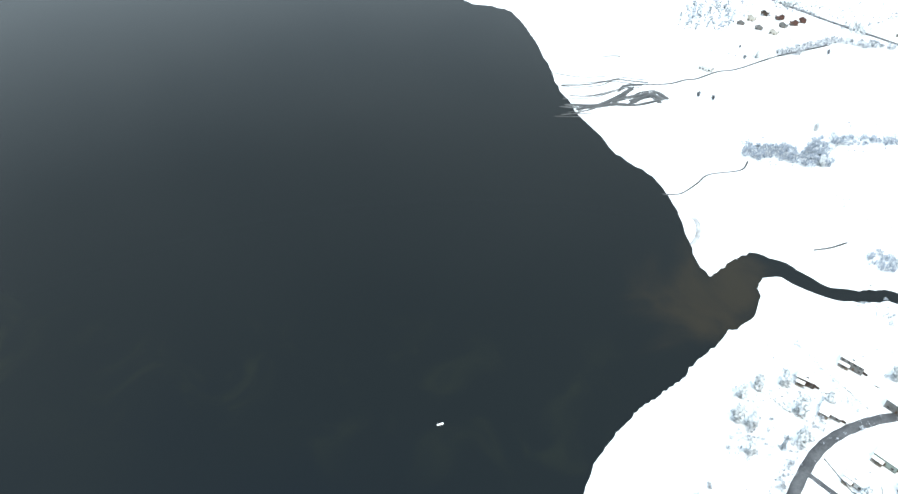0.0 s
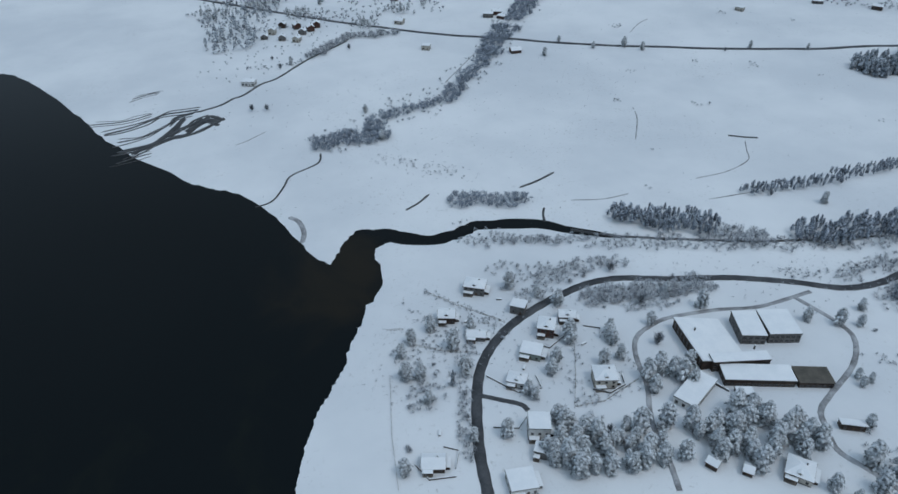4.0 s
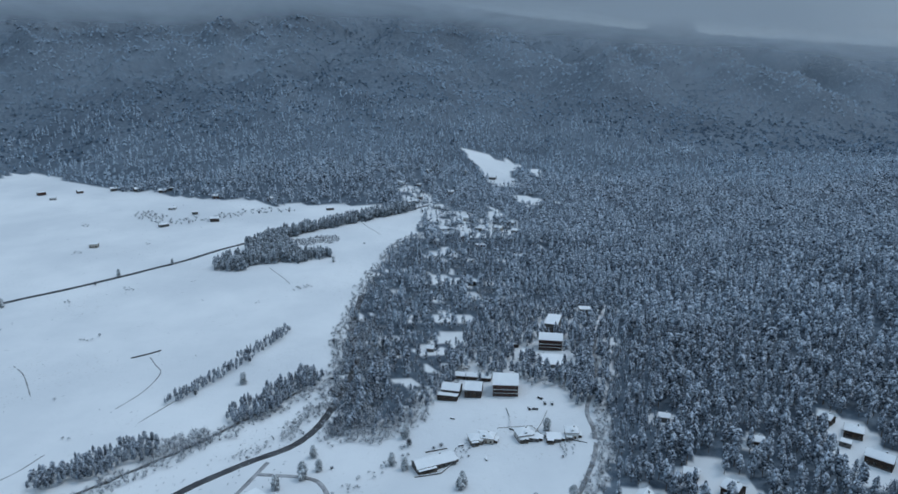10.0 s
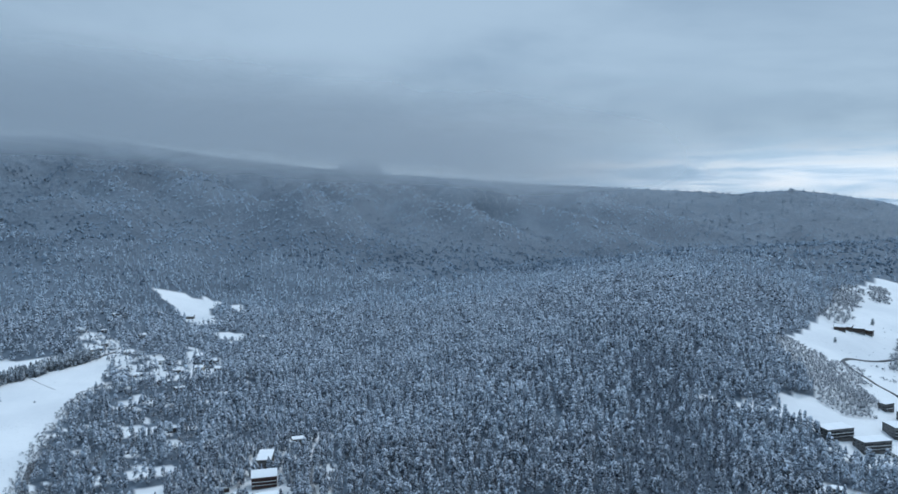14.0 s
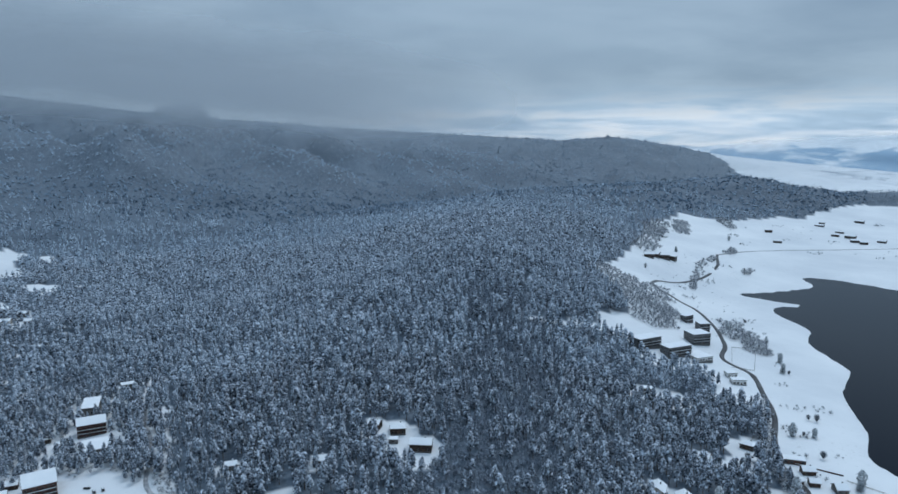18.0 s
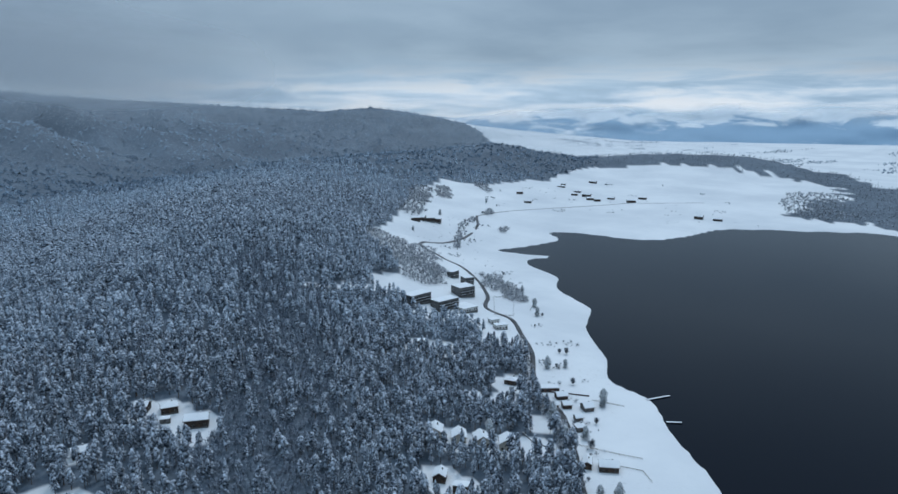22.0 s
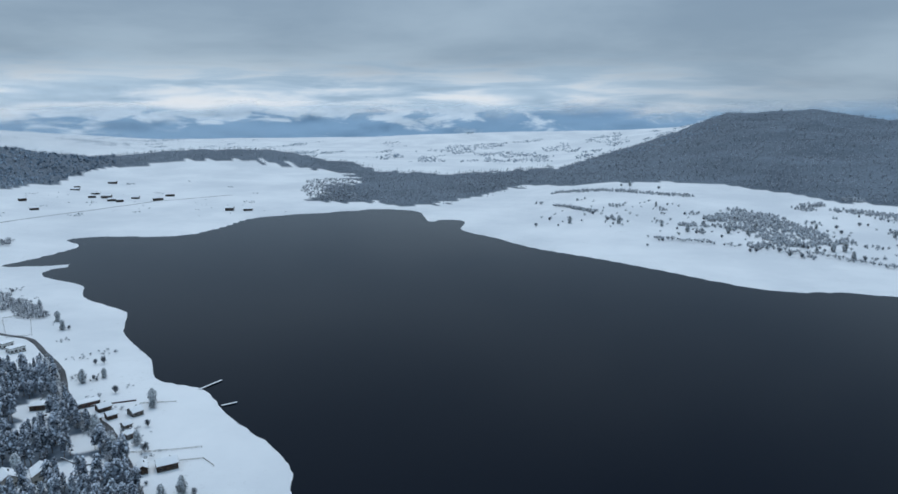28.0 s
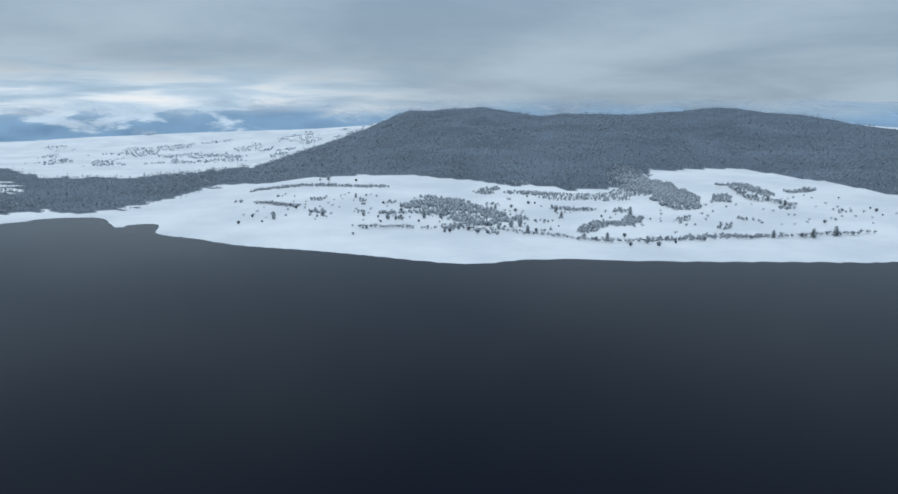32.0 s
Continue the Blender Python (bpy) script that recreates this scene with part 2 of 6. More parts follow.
def height(x, y):
    x, y = np.asarray(x, float), np.asarray(y, float)
    r = np.hypot(x, y)
    b = np.degrees(np.arctan2(x, y))
    be = np.where(b < 0, b + 360, b)
    bw = np.where(b < -90, b + 360, b)
    d = from_line(x, y, LAKE, True)
    wet = inside(x, y, LAKE)
    dr = np.full(x.shape, 1e6)
    close = r < 1100
    if close.any():
        away, half = from_line(x[close], y[close], RIVER_LINE, False, RIVER_HALF)
        dr[close] = away - half
    near = np.where(wet, -d, d)
    land = np.minimum(near, np.where(dr < 200, dr + 0.0, near))
    z = np.where(land < 0, np.maximum(land * 0.3, -3), 2.2 * (1 - np.exp(-land / 22)) + 0.006 * np.minimum(land, 900))
    bank = np.where(wet, 0, step(land / 120))
    z = z + bank * 0.9 * wave(x, y, 260, 1)
    # forested ridge along the eastern shore
    dq, hq = from_line(x, y, RIDGE, False, RIDGE_HEIGHT)
    wq = from_line(x, y, RIDGE, False, RIDGE_WIDTH)[1]
    z = z + np.where(wet, 0, step(near / 160)) * hq * np.exp(-(dq / wq) ** 2) * (1 + 0.12 * wave(x, y, 210, 2))
    # the western range
    foot, top = np.interp(bw, *WEST_FOOT), np.interp(bw, *WEST_RANGE)
    u = (r - foot) / (3600 - foot)
    rise = np.where(u > 0, 0.75 * np.clip(u, 0, 1) + 0.25 * step(u) - 0.2 * np.clip(u - 1, 0, 1), 0)
    spurs, gills = np.zeros(x.shape), np.zeros(x.shape)
    high = (r > 1600) & (bw > -60) & (bw < 153)
    if high.any():
        spurs[high], gills[high] = ravines(x[high], y[high])
    rugged = 1 + step(u * 2.5) * np.clip(1.0 - u, 0, 0.55) / 0.55 * (0.13 * gills + 0.1 * wave(x, y, 620, 3))
    z = z + top * rise * rugged * step((bw + 60) / 30) * step((153 - bw) / 8)
    z = z + 74 * np.interp(bw, [60, 82, 90], [0.45, 0.7, 1.0]) * spurs * step((3620 - r) / 700) * step((r - 1650) / 600)
    # the eastern range beyond the lake
    foot, top = np.interp(be, *EAST_FOOT), np.interp(be, *EAST_RANGE)
    u = (r - foot) / (3000 - foot)
    rise = np.where(u > 0, np.clip(u, 0, 1) ** 1.1 - 0.35 * np.clip(u - 1, 0, 2), 0)
    z = z + top * rise * (1 + (0.25 * wave(x, y, 520, 4) + 0.07 * wave(x, y, 210, 1)) * step(u * 2) * np.clip(1.2 - u, 0, 1)) * step((be - 172) / 6)
    # meadows climbing gently to the wood's edge on the far shore
    z = z + 24 * step((r - 950) / 700) * step((be - 177) / 9) * step((300 - be) / 40) * np.where(wet, 0, step(near / 200))
    # open snowfields past the bay, and snowy rises on the far plain
    z = z + 52 * np.exp(-((x - 120) / 620) ** 2 - ((y + 3950) / 280) ** 2) + 30 * np.exp(-((x - 760) / 420) ** 2 - ((y + 3700) / 240) ** 2) + 26 * np.exp(-((x + 60) / 380) ** 2 - ((y + 3350) / 180) ** 2)
    z = z + 10 * np.exp(-((x - 1050) ** 2 + (y + 1750) ** 2) / 420 ** 2)
    return z

# ---- materials ----
def material(name, rough=0.8, spec=0.3):
    m = bpy.data.materials.new(name)
    m.use_nodes = True
    gr = Graph(m.node_tree)
    sh = m.node_tree.nodes["Principled BSDF"]
    sh.inputs["Roughness"].default_value = rough
    sh.inputs["Specular IOR Level"].default_value = spec
    return m, gr, sh


def place_of(gr):
    return gr.node("ShaderNodeTexCoord").outputs["Object"]


def bump(gr, sh, h, strength=0.3, size=1.0):
    n = gr.node("ShaderNodeBump")
    n.inputs["Strength"].default_value = strength
    n.inputs["Distance"].default_value = size
    gr.put(n.inputs["Height"], h)
    gr.link(n.outputs[0], sh.inputs["Normal"])


def upness(gr):
    s = gr.node("ShaderNodeSeparateXYZ")
    gr.link(gr.node("ShaderNodeNewGeometry").outputs["Normal"], s.inputs[0])
    return s.outputs[2]


def plain(name, low, high, scale=1.0, rough=0.8, relief=0.15, spec=0.3, metal=0.0):
    """A surface with grain and larger blotches between two tones."""
    m, gr, sh = material(name, rough, spec)
    p = place_of(gr)
    f = gr.math("ADD", gr.math("MULTIPLY", gr.noise(p, scale * 0.25, 3), 0.6), gr.math("MULTIPLY", gr.noise(p, scale * 3, 5, 0.65), 0.4))
    gr.link(gr.mix(gr.span(f, 0.35, 0.65), rgb(*low), rgb(*high)), sh.inputs["Base Color"])
    sh.inputs["Metallic"].default_value = metal
    bump(gr, sh, gr.noise(p, scale * 4, 5), relief, 0.1 / scale)
    return m


def snowed(name, low, high, cover=0.35, soft=0.25, scale=0.5, white=(0.80, 0.83, 0.86), big=0.11, mottle=1.0):
    """Foliage or twigs that carry snow on whatever faces up."""
    m, gr, sh = material(name, 0.85, 0.2)
    p = place_of(gr)
    geo = gr.node("ShaderNodeNewGeometry")
    patch = gr.noise(p, scale, 3, 0.6)
    fine = gr.noise(p, scale * 5, 4, 0.7)
    each = geo.outputs["Random Per Island"]
    leaf = gr.mix(gr.math("ADD", gr.math("MULTIPLY", fine, 0.6), gr.math("MULTIPLY", each, 0.4)), rgb(*low), rgb(*high))
    u = gr.math("ADD", upness(gr), gr.math("MULTIPLY", gr.math("SUBTRACT", patch, 0.5), 0.7))
    u = gr.math("ADD", u, gr.math("MULTIPLY", gr.math("SUBTRACT", fine, 0.5), 0.6))
    u = gr.math("ADD", u, gr.math("MULTIPLY", gr.math("SUBTRACT", each, 0.5), 0.3))
    u = gr.math("ADD", u, gr.math("MULTIPLY", gr.math("SUBTRACT", gr.noise(p, big, 3, 0.55), 0.5), mottle))
    gr.link(gr.mix(gr.span(u, cover - soft, cover + soft), leaf, rgb(*white)), sh.inputs["Base Color"])
    return m


PINE = snowed("snowy_pine_needles", (0.011, 0.018, 0.03), (0.042, 0.058, 0.084), 0.83, 0.38, 0.8, (0.66, 0.735, 0.835), 0.11, 0.6)
SPRUCE = snowed("snowy_spruce_needles", (0.011, 0.019, 0.029), (0.04, 0.057, 0.072), 0.8, 0.55, 0.6, (0.58, 0.64, 0.71))
GARDEN = snowed("snowy_garden_foliage", (0.03, 0.042, 0.045), (0.09, 0.105, 0.11), 0.67, 0.4, 0.9, (0.74, 0.78, 0.82))
TWIGS = snowed("frosted_twigs", (0.085, 0.098, 0.118), (0.20, 0.218, 0.245), 0.66, 0.6, 0.3, (0.58, 0.615, 0.66))
# mountain crowns: distance haze is put into their blue-grey colour, besides the frost
FARWOOD = snowed("frosted_haze_blue_crowns", (0.085, 0.12, 0.165), (0.125, 0.17, 0.222), 0.85, 0.9, 0.03, (0.25, 0.325, 0.41), 0.006)
# a paler and a darker version imitate lit spurs and shaded gullies
PALEWOOD = snowed("rimed_pale_haze_crowns", (0.125, 0.168, 0.22), (0.19, 0.243, 0.305), 0.75, 0.9, 0.03, (0.34, 0.425, 0.52), 0.006)
DARKWOOD = snowed("frosted_gully_shade_crowns", (0.042, 0.065, 0.10), (0.075, 0.108, 0.152), 1.0, 0.7, 0.03, (0.18, 0.25, 0.33), 0.006)
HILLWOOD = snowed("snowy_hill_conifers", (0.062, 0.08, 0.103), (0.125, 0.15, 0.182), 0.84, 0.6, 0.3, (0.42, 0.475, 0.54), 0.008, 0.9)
THICKET = snowed("blue_grey_leafless_brush", (0.105, 0.132, 0.172), (0.195, 0.23, 0.28), 0.8, 0.7, 0.3, (0.42, 0.475, 0.55))
# two paler tones for farther trees, with the haze in their colour
HIGHPINE = snowed("haze_paled_pine_needles", (0.024, 0.036, 0.055), (0.07, 0.094, 0.127), 0.78, 0.42, 0.6, (0.60, 0.68, 0.78), 0.05, 0.8)
MIDWOOD = snowed("snowy_haze_paled_conifers", (0.08, 0.108, 0.148), (0.155, 0.196, 0.25), 0.7, 0.6, 0.3, (0.50, 0.595, 0.70), 0.012, 1.1)
RIME = snowed("rimed_bush_twigs", (0.12, 0.14, 0.166), (0.24, 0.268, 0.30), 0.72, 0.6, 0.3, (0.56, 0.60, 0.65))
BARK = plain("pine_bark", (0.06, 0.045, 0.035), (0.16, 0.11, 0.08), 2.0, 0.9, 0.5)
ROOFSNOW = plain("roof_snow", (0.78, 0.81, 0.84), (0.86, 0.88, 0.90), 0.6, 0.7, 0.25)
ASPHALT = plain("wet_asphalt", (0.035, 0.037, 0.042), (0.09, 0.093, 0.10), 0.4, 0.55, 0.2)
TRACK = plain("driven_snow_track", (0.16, 0.16, 0.165), (0.45, 0.46, 0.48), 0.5, 0.8, 0.3)
MUD = plain("wet_black_mud", (0.025, 0.026, 0.028), (0.07, 0.07, 0.07), 0.3, 0.4, 0.3)


def ground_material():
    m, gr, sh = material("snow_cover", 0.75, 0.25)
    p = place_of(gr)
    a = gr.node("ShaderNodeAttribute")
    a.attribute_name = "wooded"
    # shade under the trees is put into the floor colour, dark blue-grey over snow
    shade_mottle = gr.math("ADD", gr.math("MULTIPLY", gr.noise(p, 0.12, 5, 0.65), 0.6), gr.math("MULTIPLY", gr.noise(p, 0.005, 5, 0.6, 0.6), 0.4))
    floor = gr.mix(gr.span(shade_mottle, 0.3, 0.7), rgb(0.055, 0.075, 0.102), rgb(0.17, 0.212, 0.26))
    drift = gr.mix(gr.span(gr.noise(p, 0.006, 5, 0.6), 0.3, 0.7), rgb(0.66, 0.685, 0.715), rgb(0.81, 0.825, 0.84))
    stubble = gr.math("MULTIPLY", gr.span(gr.noise(p, 0.35, 6, 0.75), 0.56, 0.70), gr.span(gr.noise(p, 0.013, 5, 0.65), 0.44, 0.64))
    drift = gr.mix(gr.math("MULTIPLY", stubble, 0.55), drift, rgb(0.26, 0.25, 0.23))
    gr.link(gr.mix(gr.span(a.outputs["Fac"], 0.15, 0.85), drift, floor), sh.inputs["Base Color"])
    bump(gr, sh, gr.math("ADD", gr.noise(p, 0.05, 6, 0.6), gr.math("MULTIPLY", gr.noise(p, 0.6, 4), 0.15)), 0.35, 2.0)
    return m


def water_material():
    m, gr, sh = material("dark_lake_water", 0.12, 0.16)
    sh.inputs["Specular Tint"].default_value = rgb(0.64, 0.86, 1.0)
    p = place_of(gr)
    silt = gr.node("ShaderNodeVectorMath", op="DISTANCE")
    gr.link(p, silt.inputs[0])
    silt.inputs[1].default_value = (108, 338, 0)
    d = gr.math("ADD", silt.outputs["Value"], gr.math("MULTIPLY", gr.math("SUBTRACT", gr.noise(p, 0.012, 4, 0.6, 1.0), 0.5), 160))
    f = gr.math("SUBTRACT", 1.0, gr.span(d, 0, 62))
    where = gr.node("ShaderNodeSeparateXYZ")
    gr.link(p, where.inputs[0])
    murk = gr.math("ADD", where.outputs[1], gr.math("MULTIPLY", gr.math("SUBTRACT", gr.noise(p, 0.006, 4, 0.6, 0.8), 0.5), 260))
    clear_water = gr.mix(gr.span(murk, -160, 260), rgb(0.0008, 0.0027, 0.0085), rgb(0.0052, 0.0068, 0.0072))
    shoal = gr.math("MULTIPLY", gr.span(gr.noise(p, 0.02, 4, 0.6, 1.2), 0.5, 0.68), gr.math("SUBTRACT", 1.0, gr.span(gr.math("ABSOLUTE", gr.math("SUBTRACT", where.outputs[1], 240)), 10, 70)))
    clear_water = gr.mix(gr.math("MULTIPLY", shoal, 0.5), clear_water, rgb(0.011, 0.013, 0.009))
    gr.link(gr.mix(gr.math("MULTIPLY", f, 0.8), clear_water, rgb(0.020, 0.016, 0.010)), sh.inputs["Base Color"])
    sh.inputs["IOR"].default_value = 1.333
    patches = gr.span(gr.noise(p, 0.004, 4, 0.6, 0.8), 0.35, 0.65, 0.05, 0.13)
    gr.link(patches, sh.inputs["Roughness"])
    bump(gr, sh, gr.noise(p, 0.8, 3, 0.5), 0.04, 0.3)
    return m


def mist_material():
    """Thin cloud: dense in the middle of its height, frayed below, fading above."""
    m, gr, sh = material("cloud_mist", 1.0, 0.0)
    nodes = m.node_tree.nodes
    p = place_of(gr)
    s = gr.node("ShaderNodeSeparateXYZ")
    gr.link(p, s.inputs[0])
    bearing = gr.math("ARCTAN2", s.outputs[0], s.outputs[1])
    base = gr.span(bearing, 1.3, 1.95, 335, 195, False)
    stretch = gr.node("ShaderNodeVectorMath", op="MULTIPLY")
    gr.link(p, stretch.inputs[0])
    stretch.inputs[1].default_value = (0.0016, 0.0016, 0.006)
    puff = gr.noise(stretch.outputs[0], 1.0, 5, 0.6, 0.6)
    rel = gr.math("SUBTRACT", s.outputs[2], base)
    rel = gr.math("ADD", rel, gr.math("MULTIPLY", gr.math("SUBTRACT", puff, 0.5), 130))
    dense = gr.math("MULTIPLY", gr.span(rel, -70, 100), gr.math("MULTIPLY", gr.math("SUBTRACT", 1.0, gr.span(rel, 150, 480)), gr.math("SUBTRACT", 1.0, gr.span(bearing, 1.75, 2.3))))
    diff = gr.node("ShaderNodeBsdfDiffuse")
    diff.inputs[0].default_value = rgb(0.78, 0.80, 0.82)
    trans = gr.node("ShaderNodeBsdfTranslucent")
    trans.inputs[0].default_value = rgb(0.78, 0.80, 0.82)
    both = gr.node("ShaderNodeMixShader")
    gr.link(diff.outputs[0], both.inputs[1])
    gr.link(trans.outputs[0], both.inputs[2])
    thin = gr.node("ShaderNodeBsdfTransparent")
    out = gr.node("ShaderNodeMixShader")
    gr.link(dense, out.inputs[0])
    gr.link(thin.outputs[0], out.inputs[1])
    gr.link(both.outputs[0], out.inputs[2])
    gr.link(out.outputs[0], nodes["Material Output"].inputs["Surface"])
    return m


def far_blue():
    m, gr, sh = material("distant_haze_blue_slopes", 1.0, 0.0)
    p = place_of(gr)
    stretch = gr.node("ShaderNodeVectorMath", op="MULTIPLY")
    gr.link(p, stretch.inputs[0])
    stretch.inputs[1].default_value = (0.0034, 0.0034, 0.012)
    streak = gr.noise(stretch.outputs[0], 1.0, 6, 0.58, 0.5)
    s = gr.node("ShaderNodeSeparateXYZ")
    gr.link(p, s.inputs[0])
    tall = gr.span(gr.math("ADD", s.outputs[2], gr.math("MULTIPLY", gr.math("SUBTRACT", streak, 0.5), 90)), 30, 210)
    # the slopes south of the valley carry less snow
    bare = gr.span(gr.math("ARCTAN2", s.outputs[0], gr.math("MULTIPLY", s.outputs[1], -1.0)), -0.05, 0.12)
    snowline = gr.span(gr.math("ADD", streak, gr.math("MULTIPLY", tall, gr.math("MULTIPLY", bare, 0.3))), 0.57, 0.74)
    # the blue is distance haze as base colour; white is snow and bright cloud
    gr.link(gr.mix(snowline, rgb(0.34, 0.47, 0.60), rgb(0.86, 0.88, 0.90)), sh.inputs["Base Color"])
    # crests dissolve into the bright cloud
    wisp = gr.math("ADD", s.outputs[2], gr.math("MULTIPLY", gr.math("SUBTRACT", gr.noise(stretch.outputs[0], 0.55, 4, 0.55, 0.5), 0.5), 240))
    thin = gr.node("ShaderNodeBsdfTransparent")
    out = gr.node("ShaderNodeMixShader")
    gr.link(gr.span(wisp, 90, 250), out.inputs[0])
    gr.link(sh.outputs[0], out.inputs[1])
    gr.link(thin.outputs[0], out.inputs[2])
    gr.link(out.outputs[0], m.node_tree.nodes["Material Output"].inputs["Surface"])
    return m


MIST = mist_material()
FARBLUE = far_blue()
SNOW = ground_material()
WATER = water_material()

PLASTER = plain("cream_plaster", (0.38, 0.35, 0.30), (0.52, 0.49, 0.43), 1.0, 0.85, 0.1)
WHITEWALL = plain("white_plaster", (0.55, 0.55, 0.54), (0.70, 0.70, 0.68), 1.0, 0.85, 0.1)
TIMBER = plain("dark_timber", (0.022, 0.016, 0.013), (0.07, 0.046, 0.034), 2.0, 0.75, 0.4)
REDWOOD = plain("red_brown_cladding", (0.05, 0.024, 0.019), (0.11, 0.05, 0.037), 2.0, 0.75, 0.3)
STONE = plain("grey_stone_wall", (0.085, 0.083, 0.08), (0.19, 0.184, 0.178), 1.5, 0.9, 0.5)
CONCRETE = plain("raw_concrete", (0.085, 0.088, 0.092), (0.17, 0.17, 0.172), 0.8, 0.9, 0.3)
GREENWALL = plain("grey_green_render", (0.16, 0.20, 0.18), (0.24, 0.28, 0.25), 1.0, 0.85, 0.1)
TILE = plain("dark_roof_tile", (0.06, 0.04, 0.035), (0.14, 0.085, 0.07), 2.0, 0.8, 0.4)
SHEETMETAL = plain("brown_sheet_roof", (0.07, 0.065, 0.055), (0.13, 0.115, 0.095), 0.8, 0.6, 0.1)
GLASS = plain("dark_window_glass", (0.012, 0.014, 0.017), (0.03, 0.034, 0.04), 0.5, 0.08, 0.0, 0.6)
FRAME = plain("window_frame_paint", (0.13, 0.115, 0.10), (0.23, 0.21, 0.19), 2.0, 0.6, 0.1)
DOORWOOD = plain("door_wood", (0.06, 0.035, 0.02), (0.11, 0.07, 0.045), 2.0, 0.6, 0.2)
PLANK = plain("weathered_planks", (0.14, 0.12, 0.10), (0.28, 0.25, 0.22), 2.0, 0.85, 0.4)
CARPAINT = plain("dark_car_paint", (0.012, 0.013, 0.016), (0.025, 0.027, 0.03), 0.5, 0.25, 0.0, 0.6)
RUBBER = plain("black_rubber", (0.012, 0.012, 0.012), (0.03, 0.03, 0.03), 3.0, 0.9, 0.2)

# ---- large structure: land, lake, far mountains ----
def mesh(name, verts, faces, mat, smooth=False):
    me = bpy.data.meshes.new(name)
    verts = np.asarray(verts, np.float32).reshape(-1, 3)
    faces = np.asarray(faces, np.int32)
    me.vertices.add(len(verts))
    me.vertices.foreach_set("co", verts.ravel())
    k = faces.shape[1]
    me.loops.add(faces.size)
    me.loops.foreach_set("vertex_index", faces.ravel())
    me.polygons.add(len(faces))
    me.polygons.foreach_set("loop_start", np.arange(0, faces.size, k, dtype=np.int32))
    if smooth:
        me.polygons.foreach_set("use_smooth", np.ones(len(faces), bool))
    me.materials.append(mat)
    me.update(calc_edges=True)
    return me


def sheet(nu, nv, closed=False):
    """Quads of a grid with nu rows of nv columns."""
    i, j = np.meshgrid(np.arange(nu - 1), np.arange(nv if closed else nv - 1), indexing="ij")
    k = (j + 1) % nv
    return np.stack([i * nv + j, (i + 1) * nv + j, (i + 1) * nv + k, i * nv + k], -1).reshape(-1, 4)


# tall wood on the ridge, down to the shore road and out round the bay
FOREST_NEAR = [(230, -60), (290, -2), (320, 8), (349, -2), (385, -8), (413, -8), (442, -4), (495, -9), (540, -9), (562, 2), (600, -2), (642, 4),
               (645, 58), (600, 70), (570, 78), (560, 100), (500, 114), (440, 124), (415, 131), (374, 168), (432, 190), (561, 225), (714, 248), (827, 248),
               (881, 224), (868, 150), (905, 96), (985, 98), (1080, 60), (1250, 110)]
FOREST_FAR = [(1500, 130), (2200, -600), (2700, -1600), (2600, -2700), (1750, -2600), (1215, -1740), (1150, -1450), (1135, -1314), (1110, -1180), (1190, -1140),
              (1094, -960), (900, -760), (705, -528), (610, -500), (573, -476), (520, -455), (440, -478), (400, -462), (352, -430), (318, -394), (290, -369),
              (262, -355), (245, -340), (216, -312), (192, -286), (172, -262), (165, -200), (185, -120)]
MEADOWS = ([(1442, 305), (1473, 271), (1462, 149), (1359, 166), (1218, 126), (1205, 192), (1331, 232), (1406, 275)], [(1168, 160), (1133, 87), (1073, 76), (1053, 117), (1143, 154)], [(1064, 177), (1045, 145), (987, 124), (972, 141), (999, 178)])
# narrow rides cut across the ridge; their dark floor imitates tree-edge shadow
RIDES = ([(1028, -286), (909, -304), (892, -356), (906, -413)], [(1065, -372), (1011, -404), (1045, -467), (1085, -510)], [(1543, -541), (1564, -605), (1514, -663)], [(750, -296), (740, -335)])
# wooded vale above the northern village
VALE = [(880, 240), (905, 96), (1080, 60), (1250, 110), (1460, 150), (1500, 310), (1220, 330), (1140, 300), (1060, 250), (960, 250)]
VILLAGE = [(1108, 330), (1160, 300), (1060, 245), (985, 175), (975, 112), (890, 104), (866, 180), (900, 222), (1000, 290)]
# round openings in the wood: x, y, radius
YARDS = [(519, 82, 7), (540, 86, 7), (568, 88, 8), (600, 88, 7), (631, 86, 7), (556, -6, 8), (545, 39, 20), (587, 40, 17), (514, 34, 22), (614, 13, 15), (530, 62, 17), (640, -5, 9), (487, 100, 12)]
HUT_YARDS = [(330, -5, 10), (341, -26, 11), (330, -36, 9), (364, -52, 8), (398, -92, 8), (424, -42, 8), (376, -62, 7), (388, -156, 13), (414, -150, 11), (426, -138, 9), (403, -143, 10), (377, -150, 8), (350, -72, 13), (526, 137, 10), (718, -303, 9), (548, -450, 24), (530, -420, 13)]
SHORE_YARDS = [(297, -272, 12), (282, -279, 12), (271, -288, 12), (256, -296, 12), (243, -306, 13), (256, -238, 12), (240, -239, 11), (323, -377, 13), (320, -333, 10), (420, -371, 12),
               (404, -385, 12), (395, -445, 17), (485, -452, 30), (510, -512, 34), (430, -470, 20), (308, -350, 9), (262, -340, 10)]
GLADES = ([(543, 142), (572, 140), (578, 103), (548, 100)], [(583, 152), (612, 150), (612, 115), (592, 116)], [(690, 182), (722, 178), (712, 126), (688, 130)], [(765, 208), (790, 206), (832, 180), (800, 170)])
